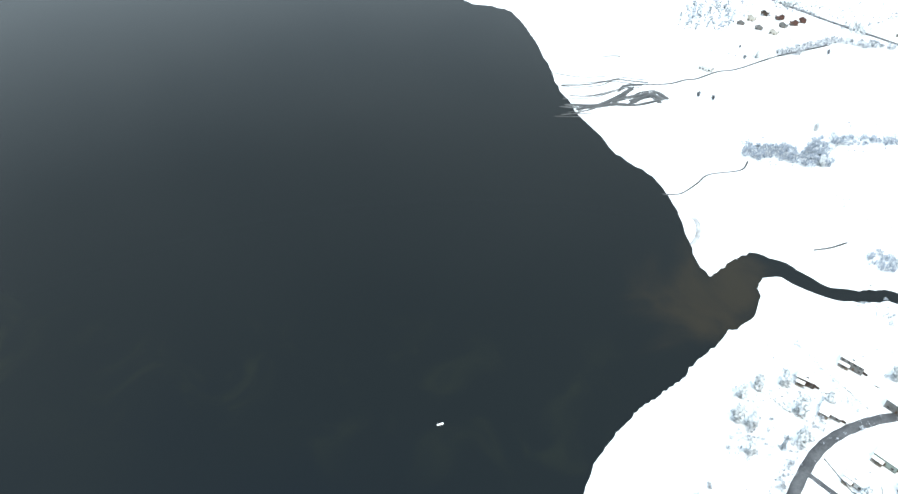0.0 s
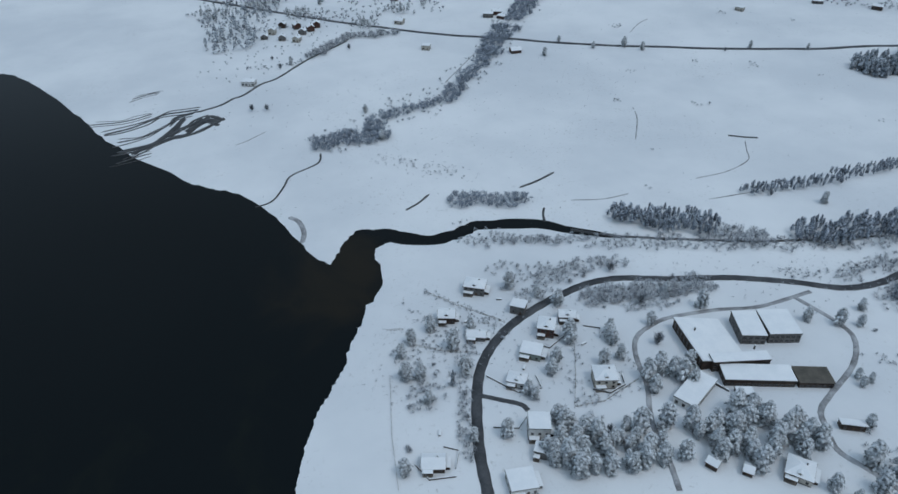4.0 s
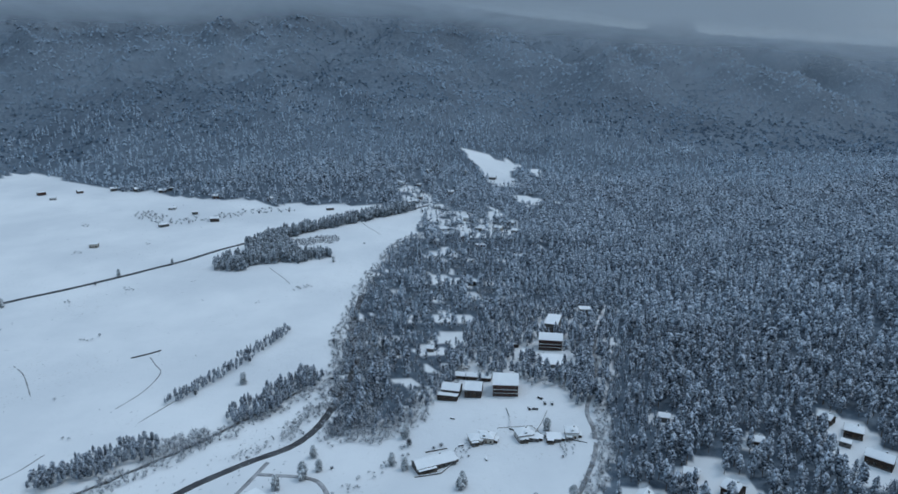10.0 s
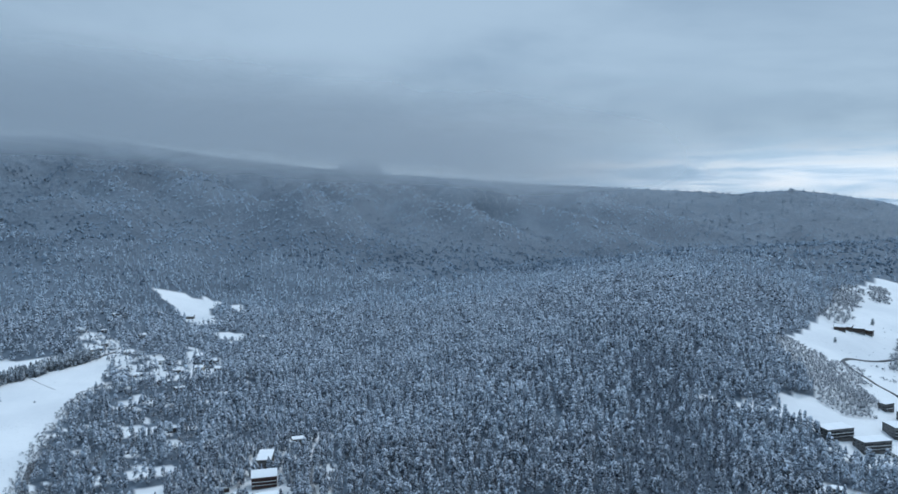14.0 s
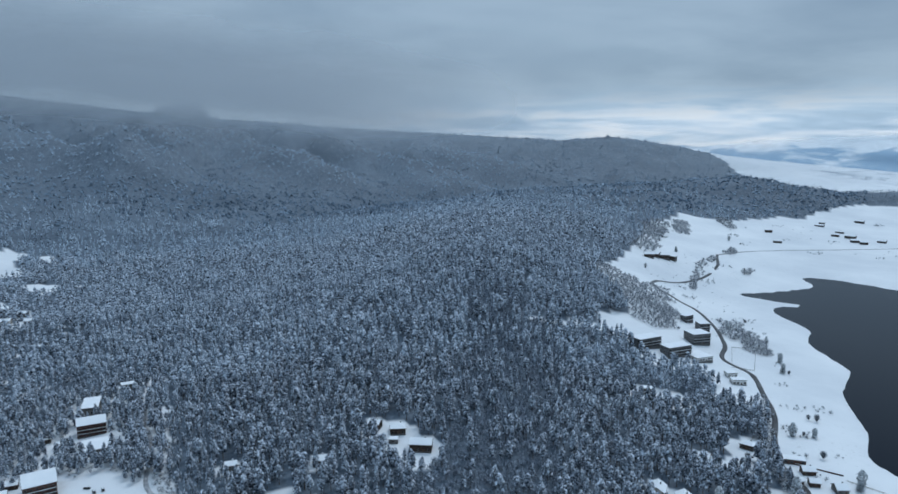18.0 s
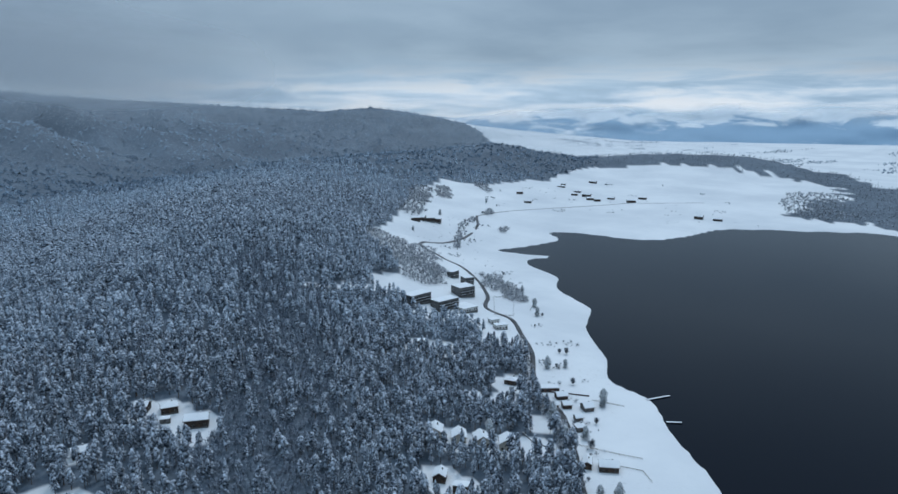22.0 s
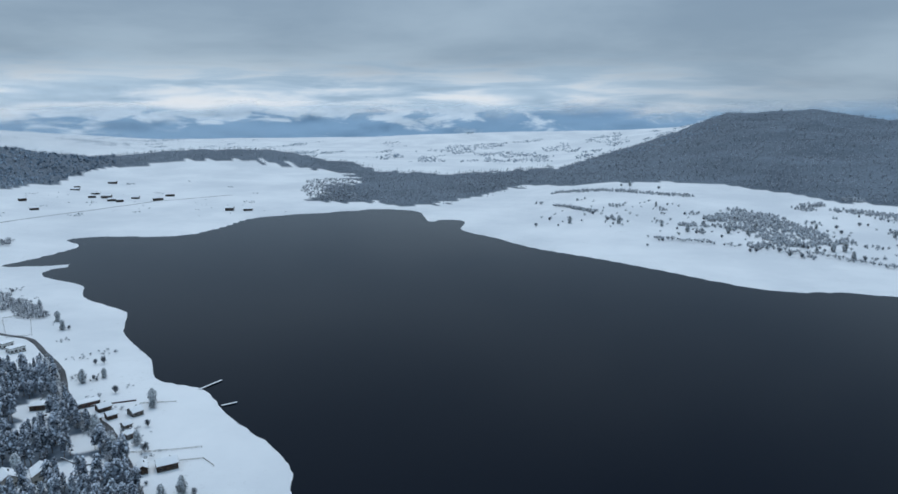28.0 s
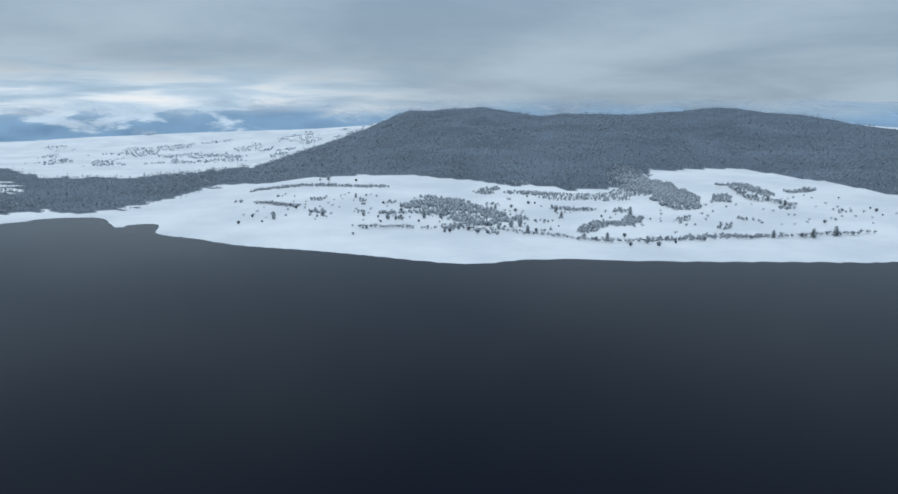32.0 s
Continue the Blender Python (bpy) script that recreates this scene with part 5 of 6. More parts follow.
for line, half in (([(1057, -925), (1010, -900), (960, -850)], 18), ([(1120, -1060), (1060, -1010), (1010, -960)], 15), ([(1128, -1190), (1070, -1150)], 14), ([(842, -873), (797, -799), (740, -730), (700, -690)], 6), ([(758, -852), (777, -887)], 6), ([(549, -605), (515, -560)], 12), ([(524, -596), (470, -560)], 10), ([(890, -969), (865, -930)], 8), ([(660, -590), (600, -540), (560, -520)], 16)):
    stand("bay_brush", line, half, 5, BRUSH, TWIGS, "tongue of grey brush on the bay meadow", 1.2, 0.7)
stand("bay_scrub", [(470, -1450), (500, -1540), (570, -1720)], 60, 12, BRUSH, RIME, "frosted scrub on the slope above the bay", 1.5, 0.7)
stand("bay_scrub", [(600, -1230), (800, -1300), (1000, -1300)], 90, 34, LOWBRUSH, TWIGS, "scattered bushes on the bay meadow", 2.5, 0.4)
stand("west_copse", [(150, 800), (190, 880), (240, 960), (300, 1000)], 34, 8, SMALL, SPRUCE, "snowy copse among the western cottages", 0.8, 0.7)
stand("west_copse", [(250, 1080), (300, 1060)], 30, 8, SMALL, SPRUCE, "snowy copse at the foot of the mountain", 0.8, 0.7)
stand("village_trees", [(870, 160), (940, 160), (1050, 270), (1130, 310)], 55, 11, SMALL, PINE, "snowy trees among the houses of the northern village", 0.7, 0.6)
stand("village_trees", [(380, 870), (470, 880), (560, 960)], 14, 8, BRUSH, TWIGS, "bare trees along the cottage lane", 1.5, 0.6)

WEST_SPOTS = [(219, 923), (256, 966), (292, 1000), (248, 864), (275, 1073), (310, 1091), (343, 966), (334, 1036), (400, 820), (337, 1181), (359, 812), (302, 780), (448, 863), (531, 927), (588, 969), (212, 900), (180, 960), (150, 900), (220, 1010), (240, 1130)]
clusters("west_clumps", WEST_SPOTS, 12, 5.5, SPARE, GARDEN, "clumps of snowy pines among the western meadows", 0.62)
clusters("west_bushes", WEST_SPOTS + [(260, 840), (330, 880), (380, 900), (290, 850), (200, 850), (420, 900), (160, 830)], 20, 7.5, BRUSH, TWIGS, "grey leafless bushes among the western meadows", 1.0, 0.5)
for line, half, gap, size in (([(196, 459), (206, 445), (216, 430), (229, 413)], 5, 5, 0.55), ([(199, 361), (226, 323), (251, 307)], 5, 6, 0.6), ([(192, 302), (217, 285), (236, 274)], 7, 4.5, 0.7),
                              ([(127, 297), (131, 275), (152, 269), (161, 261)], 4, 4.5, 0.5), ([(108, 265), (107, 247), (110, 233), (132, 242)], 7, 4.5, 0.6), ([(320, 142), (339, 131), (361, 120), (376, 113)], 4, 4, 0.55),
                              ([(212, 900), (244, 853), (263, 821)], 8, 7, 1.0), ([(307, 789), (376, 845), (425, 865), (569, 987)], 9, 8, 1.0), ([(198, 699), (168, 700), (145, 704)], 5, 6, 0.8),
                              ([(897, 662), (862, 595), (896, 539), (940, 519), (966, 470)], 16, 8, 1.0), ([(153, 174), (169, 182), (190, 230)], 6, 5, 0.55), ([(273, 110), (270, 88), (280, 72)], 6, 5, 0.7)):
    stand("bush_row", line, half, gap, BRUSH, TWIGS, "row of grey frosted bushes in the snow", size, 0.6)
clusters("field_bushes", [(556, 508), (600, 470), (640, 420), (480, 430), (420, 470), (760, 560), (700, 620), (560, 640), (820, 700), (480, 520), (380, 380), (340, 340), (600, 330), (650, 300)], 5, 4, BRUSH, TWIGS, "small bushes scattered over the snowfield", 0.6, 0.6)


def grove_in(name, x0, x1, y0, y1, gap, shapes, mat, label, size, keep_off):
    x, y = jittered(x0, x1, y0, y1, gap)
    k = (woods(x, y) < 0.5) & (wave(x, y, 60, 4) > -0.5)
    for cx, cy, cr in keep_off:
        k &= np.hypot(x - cx, y - cy) > cr
    x, y = x[k], y[k]
    scatter(name, shapes, x, y, size * rng.uniform(0.6, 1.15, len(x)), mat, label, "trees")


HOTEL_SPACE = [(545, 39, 16), (588, 40, 16), (514, 34, 17), (614, 13, 13), (530, 60, 12), (462, 66, 20), (453, 100, 15), (454, 88, 14), (444, 105, 12), (479, 95, 12), (445, 40, 26), (455, 20, 18), (500, 62, 9), (640, -8, 8)]
grove_in("hotel_pines", 462, 640, 6, 112, 5.0, PINES, PINE, "snowy pines between the hotel buildings", 0.85, HOTEL_SPACE)
grove_in("hotel_shrubs", 470, 640, 4, 112, 7.5, BRUSH, TWIGS, "frosted shrubs round the hotel buildings", 0.7, HOTEL_SPACE)

stand("lane_pines", [(442, 13), (495, 8), (561, 10), (636, 0)], 4.0, 4.6, PINES, PINE, "snowy pines lining the forest lane", 0.8, 0.85)
stand("lane_pines", [(442, 1), (495, -5), (561, -3), (636, -14)], 3.6, 4.6, PINES, PINE, "snowy pines lining the forest lane", 0.85, 0.85)
stand("yard_pines", [(455, 8), (480, 22), (498, 14)], 9.0, 5.2, PINES, PINE, "snowy pines beside the hotel yard", 0.75, 0.8)
stand("wood_corner_pines", [(384, 152), (400, 136), (440, 124), (470, 112)], 10.0, 5.6, PINES, PINE, "snowy pines at the corner of the wood", 0.62, 0.7)

# ---- roads, tracks and streams ----
def ribbon(name, line, width, mat, label, category, lift=0.22, ends=1.0):
    p = rounded(line, 8, False)
    d = np.gradient(p, axis=0)
    n = np.stack([-d[:, 1], d[:, 0]], -1) / (np.hypot(d[:, 0], d[:, 1])[:, None] + 1e-9)
    w = np.full(len(p), width / 2) * (1 + 0.06 * np.sin(np.arange(len(p)) * 1.7))
    w[0] *= ends
    w[-1] *= ends
    rows = []
    for k, drop in ((-1.25, -1.2), (-1, 0), (0, 0.04), (1, 0), (1.25, -1.2)):
        q = p + n * (w * k)[:, None]
        rows.append(np.stack([q[:, 0], q[:, 1], np.maximum(height(q[:, 0], q[:, 1]), 0.02) + lift + drop], -1))
    return tagged(new(name, mesh(name, np.array(rows), sheet(5, len(p)), mat, True)), label, category, kind="structure")


ribbon("road_main", [(90, 140), (102, 164), (111, 187), (124, 212), (137, 231), (152, 244), (171, 254), (193, 260), (213, 263), (233, 264), (253, 259), (278, 245), (307, 231), (320, 223), (342, 207), (362, 190),
                     (383, 183), (408, 182), (444, 185), (490, 191), (560, 218), (640, 236)], 5.2, ASPHALT, "cleared dark asphalt road curving past the village", "road")
ribbon("lane_school", [(343, 196), (306, 200), (281, 210), (254, 217), (239, 217), (225, 213), (215, 202), (206, 183), (194, 167), (187, 153), (183, 142), (176, 128)], 2.6, TRACK, "driven snowy lane round the school", "lane")
ribbon("lane_field", [(330, 196), (332, 168), (327, 155), (309, 143), (282, 135), (268, 130), (261, 122), (254, 110), (257, 96), (260, 80), (268, 64), (275, 48), (314, 20), (349, 8), (385, 1), (413, 2), (442, 7), (495, 1), (561, 3), (640, -8)],
       2.8, TRACK, "driven snowy lane along the edge of the wood", "lane")
ribbon("driveway", [(128, 217), (136, 209), (143, 202), (144, 197)], 2.6, ASPHALT, "dark cleared driveway off the road", "driveway")
ribbon("road_meadow", [(100, 1050), (179, 948), (253, 844), (307, 775), (371, 705), (429, 658), (491, 604), (551, 564), (620, 520), (698, 478), (762, 452), (880, 389), (939, 346), (991, 294), (1040, 262)], 5.5, ASPHALT,
       "straight dark road across the snowy meadow", "road", 0.35)
ribbon("road_shore", [(160, -250), (181, -275), (199, -294), (223, -321), (253, -352), (270, -365), (294, -376), (321, -401), (356, -442), (393, -472), (428, -498), (464, -500), (492, -532), (547, -572), (591, -591), (628, -592),
                      (675, -601), (711, -643), (781, -811), (860, -900)], 4.2, ASPHALT, "narrow dark road following the shore", "road", 0.3)
ribbon("track_bay", [(860, -900), (880, -1010), (860, -1160), (800, -1330), (700, -1450)], 3.0, TRACK, "faint snowy track across the bay meadow", "track", 0.35)
ribbon("creek", [(80, 448), (93, 449), (106, 463), (116, 476), (140, 485), (148, 500)], 1.5, MUD, "thin dark creek winding through the snow", "creek", 0.15, 0.4)
ribbon("creek_west", [(78, 626), (100, 631), (114, 640), (124, 643), (146, 662), (166, 671), (210, 707), (265, 739)], 2.6, MUD, "dark creek with muddy banks in the snow", "creek", 0.2, 0.4)
ribbon("stream", RIVER[9:15], 2.4, MUD, "narrow dark stream between snowy banks", "stream", 0.3, 0.6)
ribbon("ditch", [(171, 392), (183, 396), (195, 403)], 1.6, MUD, "short dark ditch in the snow", "ditch", 0.15, 0.3)
ribbon("ditch_field", [(258, 381), (275, 383), (294, 388)], 2.0, MUD, "short dark ditch in the snow", "ditch", 0.15, 0.3)
ribbon("ditch_river", [(250, 336), (254, 344), (259, 350)], 1.6, MUD, "short dark ditch running to the river", "ditch", 0.15, 0.4)
ribbon("rill", [(382, 330), (410, 327), (439, 332), (452, 345), (463, 357)], 0.9, TRACK, "faint rill across the snowy meadow", "rill", 0.12, 0.3)
for line in ([(424, 451), (413, 432), (385, 401)], [(699, 365), (666, 332), (637, 307)], [(924, 333), (890, 308), (859, 283)], [(557, 613), (586, 633), (610, 643)], [(92, 546), (104, 550), (121, 559)], [(281, 349), (302, 339), (323, 336)], [(369, 303), (402, 296), (427, 291)], [(303, 581), (330, 605), (484, 736)], [(241, 236), (271, 235), (288, 230)]):
    ribbon("snow_track", line, 0.9, TRACK, "faint footpath trodden through the snow", "path", 0.1, 0.3)
MUD_BRAIDS = [([(5, 582), (20, 580), (35, 581), (50, 585), (63, 583), (79, 591), (93, 599)], 3.4), ([(0, 621), (20, 621), (36, 627), (52, 635), (68, 633), (81, 631)], 2.6), ([(15, 573), (32, 580), (43, 589), (56, 604), (66, 619)], 5.0),
              ([(-8, 647), (12, 639), (27, 638), (43, 642)], 1.6), ([(62, 590), (74, 600), (82, 606), (92, 596)], 6.5), ([(46, 588), (60, 598), (72, 604), (80, 611)], 5.5), ([(-136, 856), (-127, 887), (-112, 908), (-107, 918)], 5.0), ([(32, 684), (49, 689), (57, 688)], 1.6),
              ([(8, 600), (26, 598), (40, 604), (52, 612)], 1.8), ([(52, 612), (60, 622), (76, 626)], 3.0), ([(2, 562), (16, 566), (30, 566)], 1.4)]
for line, wide in MUD_BRAIDS:
    ribbon("mud_channel", line, wide, MUD, "dark braided mud channel at the stream's mouth", "mud", 0.18, 0.2)
    for side in (-1, 1):
        strand = [(px + dice.uniform(-4, 4) + side * 3, py + dice.uniform(-2.5, 2.5) + side * 4) for px, py in line]
        ribbon("mud_strand", strand, wide * dice.uniform(0.35, 0.8), MUD, "thin strand of wet mud through the slush", "mud", 0.15, 0.2)
ribbon("mud_bar", [(97, 423), (101, 414), (100, 400), (95, 389)], 3.4, TRACK, "grey slush bar by the shore", "slush", 0.12, 0.3)
ribbon("weed_line", [(458, 371), (467, 363), (477, 356)], 2.2, MUD, "dark broken wall line in the meadow", "ruin", 0.3, 0.5)


# ---- houses ----
def window_meshes(w, h):
    pane = poly("pane", *box(-w / 2, w / 2, -0.03, 0.01, 0, h), GLASS)
    t = 0.09
    fr = merge(box(-w / 2 - t, w / 2 + t, -0.06, 0.02, h, h + t), box(-w / 2 - t, w / 2 + t, -0.11, 0.02, -t, 0), box(-w / 2 - t, -w / 2, -0.06, 0.02, 0, h), box(w / 2, w / 2 + t, -0.06, 0.02, 0, h), box(-0.03, 0.03, -0.05, 0.0, 0, h))
    return pane, poly("window_frame", *fr, FRAME)


WINDOWS = {"small": window_meshes(1.1, 1.2), "wide": window_meshes(1.9, 1.4), "tall": window_meshes(1.3, 1.8)}
DOOR = poly("door", *merge(box(-0.5, 0.5, -0.07, 0.02, 0, 2.05), box(-0.58, 0.58, -0.04, 0.02, 2.05, 2.14), box(0.36, 0.42, -0.12, -0.06, 1.0, 1.1)), DOORWOOD)
FIT_TURN = {"front": 0, "right": 90, "back": 180, "left": 270}


def windows_on(house_, side, run, off, h, kind="small", gap=2.7, door=False, base=0.0):
    """Rows of windows along one wall, storey by storey."""
    storeys = max(1, int(h / 2.7))
    n = max(1, int((run - 0.8) / gap))
    m = Matrix.Rotation(radians(FIT_TURN[side]), 4, "Z")
    for s in range(storeys):
        for i in range(n):
            x = (i + 0.5) * run / n - run / 2
            if door and s == 0 and i == n // 2:
                part("door", DOOR, DOORWOOD, house_, "dark wooden door", m @ Matrix.Translation((x, -off, base)))
                continue
            pane, frame_ = WINDOWS[kind]
            w = part("window", frame_, FRAME, house_, "", m @ Matrix.Translation((x, -off, base + 0.95 + s * 2.7)))
            part("pane", pane, GLASS, w, "dark glass pane")


def snow_slab(l, d, z, thick=0.38, edge=0.3):
    """A flat snow load with slumped edges."""
    o = [(-l / 2, -d / 2), (l / 2, -d / 2), (l / 2, d / 2), (-l / 2, d / 2)]
    i = [(-l / 2 + edge, -d / 2 + edge), (l / 2 - edge, -d / 2 + edge), (l / 2 - edge, d / 2 - edge), (-l / 2 + edge, d / 2 - edge)]
    v = [(x, y, z) for x, y in o] + [(x, y, z + thick * 0.7) for x, y in o] + [(x, y, z + thick) for x, y in i]
    f = [(3, 2, 1, 0)] + [(k, (k + 1) % 4, 4 + (k + 1) % 4, 4 + k) for k in range(4)] + [(4 + k, 4 + (k + 1) % 4, 8 + (k + 1) % 4, 8 + k) for k in range(4)] + [(8, 9, 10, 11)]
    return v, f


def hip(l, d, z, rise, over=0.6, drop=0.0):
    a, b = l / 2 + over, d / 2 + over
    r = max(a - b, 0.2) if a >= b else 0.0
    q = max(b - a, 0.2) if b > a else 0.0
    v = [(-a, -b, z), (a, -b, z), (a, b, z), (-a, b, z), (-a, -b, z + 0.18), (a, -b, z + 0.18), (a, b, z + 0.18), (-a, b, z + 0.18), (-r, -q, z + rise), (r if a >= b else 0.0, q, z + rise)]
    f = [(3, 2, 1, 0), (0, 1, 5, 4), (1, 2, 6, 5), (2, 3, 7, 6), (3, 0, 4, 7)]
    f += [(4, 5, 9, 8), (5, 6, 9), (6, 7, 8, 9), (7, 4, 8)] if a >= b else [(4, 5, 8), (5, 6, 9, 8), (6, 7, 9), (7, 4, 8, 9)]
    return v, f


def gable(l, d, z, rise, t, over=0.6, lift=0.0, trim=0.0):
    """Two sloping slabs that meet on a ridge along x."""
    b = d / 2 + over - trim
    a = l / 2 + over - trim
    s = rise / (d / 2)
    e = z - s * over + s * trim + lift
    top = z + rise + lift
    return tilt(prism([(-b, e), (0, top), (b, e), (b, e + t), (0, top + t), (-b, e + t)], -a, a))


def chimney(house_, x, y, z0, z1):
    c = part("chimney", box(x - 0.35, x + 0.35, y - 0.35, y + 0.35, z0, z1), STONE, house_, "stone chimney capped with snow")
    part("chimney_snow", box(x - 0.4, x + 0.4, y - 0.4, y + 0.4, z1, z1 + 0.25), ROOFSNOW, c, "snow cap")


def house(x, y, turn, l, d, h, style, wall, label, category="house", group="", kind="small", name="house", porch=False):
    corners = [(x + cx * math.cos(radians(turn)) - cy * math.sin(radians(turn)), y + cx * math.sin(radians(turn)) + cy * math.cos(radians(turn))) for cx in (-l / 2, l / 2) for cy in (-d / 2, d / 2)]
    zs = [floor_at(*c) for c in corners]
    z = sum(zs) / 4 + 0.15
    foot = min(zs) - z - 0.6
    ob = thing(name, pose(x, y, z, 0, 0, turn), label, category, group)
    part("foundation", box(-l / 2 - 0.08, l / 2 + 0.08, -d / 2 - 0.08, d / 2 + 0.08, foot, 0.35), STONE, ob, "grey stone footing")
    rise = 0.0
    if style in ("gable", "hotel"):
        rise = d * 0.27
        part("wall", tilt(prism([(-d / 2, 0.3), (d / 2, 0.3), (d / 2, h), (0, h + rise), (-d / 2, h)], -l / 2, l / 2)), wall, ob)
        part("roof", gable(l, d, h, rise, 0.16), TILE, ob, "dark tiled roof")
        part("snow_cover", gable(l, d, h, rise, 0.36, lift=0.165, trim=0.12), ROOFSNOW, ob, "thick fresh snow on the roof")
    elif style == "gablef":
        rise = l * 0.3
        part("wall", prism([(-l / 2, 0.3), (l / 2, 0.3), (l / 2, h), (0, h + rise), (-l / 2, h)], -d / 2, d / 2), wall, ob)
        for nm, t, lift, trim, mt, lb in (("roof", 0.16, 0.0, 0.0, TILE, "dark tiled roof"), ("snow_cover", 0.36, 0.165, 0.12, ROOFSNOW, "thick fresh snow on the roof")):
            v, f = gable(d, l, h, rise, t, lift=lift, trim=trim)
            part(nm, ([(-py, px, pz) for px, py, pz in v], f), mt, ob, lb)
    elif style == "hip":
        rise = min(l, d) * 0.24
        part("wall", box(-l / 2, l / 2, -d / 2, d / 2, 0.3, h), wall, ob)
        part("roof", hip(l, d, h, rise), TILE, ob, "dark hipped roof")
        v, f = hip(l, d, h + 0.19, rise + 0.28, 0.5)
        part("snow_cover", (v, f), ROOFSNOW, ob, "thick fresh snow on the roof")
    elif style == "shed":
        rise = d * 0.2
        part("wall", tilt(prism([(-d / 2, 0.3), (d / 2, 0.3), (d / 2, h + rise), (-d / 2, h)][::1], -l / 2, l / 2)), wall, ob)
        for nm, t, lift, tr, mt, lb in (("roof", 0.15, 0.0, 0.0, SHEETMETAL, "sloping sheet roof"), ("snow_cover", 0.34, 0.155, 0.1, ROOFSNOW, "thick fresh snow on the roof")):
            b, s = d / 2 + 0.5 - tr, rise / d
            e0, e1 = h - s * (0.5 - tr) + lift, h + rise + s * (0.5 - tr) + lift
            part(nm, tilt(prism([(-b, e0), (b, e1), (b, e1 + t), (-b, e0 + t)], -l / 2 - 0.5 + tr, l / 2 + 0.5 - tr)), mt, ob, lb)
    else:
        part("wall", box(-l / 2, l / 2, -d / 2, d / 2, 0.3, h), wall, ob)
        part("roof", box(-l / 2 - 0.3, l / 2 + 0.3, -d / 2 - 0.3, d / 2 + 0.3, h, h + 0.28), SHEETMETAL, ob, "flat roof edge")
        part("snow_cover", snow_slab(l + 0.4, d + 0.4, h + 0.28), ROOFSNOW, ob, "level snow on the flat roof")
    windows_on(ob, "front", l, d / 2, h, kind, door=h > 2.4)
    windows_on(ob, "back", l, d / 2, h, kind, 4.0)
    if style != "shed":
        windows_on(ob, "right", d, l / 2, h, kind, 3.4)
        windows_on(ob, "left", d, l / 2, h, kind, 3.4)
    if style in ("gable", "hip", "gablef") and h > 2.7:
        chimney(ob, l * 0.18, d * 0.1, h, h + rise + 0.9)
    if porch:
        pd, pw = 2.2, l * 0.45
        px = -l / 2 + pw / 2 + 0.3
        po = part("porch", box(px - pw / 2, px + pw / 2, -d / 2 - pd, -d / 2, foot * 0.6, 0.3), PLANK, ob, "raised plank porch")
        part("porch_roof", prism([(px - pw / 2 - 0.2, 2.5), (px + pw / 2 + 0.2, 2.5), (px + pw / 2 + 0.2, 2.62), (px - pw / 2 - 0.2, 2.62)], -d / 2 - pd - 0.2, -d / 2), TILE, po, "low porch roof")
        part("porch_snow", snow_slab(pw + 0.3, pd + 0.1, 2.63, 0.28, 0.25), ROOFSNOW, po, "snow on the porch roof", Matrix.Translation((px, -d / 2 - pd / 2 - 0.1, 0)))
        for qx in (px - pw / 2, px, px + pw / 2):
            part("porch_post", box(qx - 0.08, qx + 0.08, -d / 2 - pd, -d / 2 - pd + 0.16, 0.3, 2.5), TIMBER, po)
        part("lean_to", prism([(l / 2, 0.1), (l / 2 + 2.4, 0.1), (l / 2 + 2.4, 1.9), (l / 2, 2.4)], -d * 0.3, d * 0.35), TIMBER, ob, "dark lean-to shed")
        part("lean_to_snow", prism([(l / 2 + 0.01, 2.41), (l / 2 + 2.7, 1.86), (l / 2 + 2.7, 2.12), (l / 2 + 0.01, 2.72)], -d * 0.34, d * 0.39), ROOFSNOW, ob, "snow on the lean-to")
    if style in ("hip", "gable") and porch and h > 3.4:
        dz = h + 0.1
        dm = part("dormer", box(-0.9, 0.9, -d / 2 + 0.6, -d / 2 + 2.6, dz, dz + 1.4), wall, ob, "small roof dormer")
        part("dormer_roof", prism([(-1.15, dz + 1.35), (0, dz + 2.0), (1.15, dz + 1.35), (1.15, dz + 1.6), (0, dz + 2.3), (-1.15, dz + 1.6)], -d / 2 + 0.35, -d / 2 + 2.7), ROOFSNOW, dm, "snowy dormer roof")
        part("dormer_window", box(-0.5, 0.5, -d / 2 + 0.56, -d / 2 + 0.6, dz + 0.35, dz + 1.15), GLASS, dm, "dark dormer window")
    if style in ("hotel", "block"):
        for s in range(1, max(2, int(h / 2.7))):
            zf = s * 2.7 + 0.1
            bal = part("balcony", box(-l / 2 + 0.1, l / 2 - 0.1, -d / 2 - 1.3, -d / 2, zf, zf + 0.18), TIMBER if style == "hotel" else CONCRETE, ob, "long balcony with railing")
            rail = [box(-l / 2 + 0.1, l / 2 - 0.1, -d / 2 - 1.3, -d / 2 - 1.24, zf + 0.95, zf + 1.03)]
            rail += [box(px - 0.03, px + 0.03, -d / 2 - 1.3, -d / 2 - 1.24, zf + 0.18, zf + 0.95) for px in np.arange(-l / 2 + 0.2, l / 2, 1.2)]
            part("railing", merge(*rail), TIMBER, bal, "dark wooden railing")
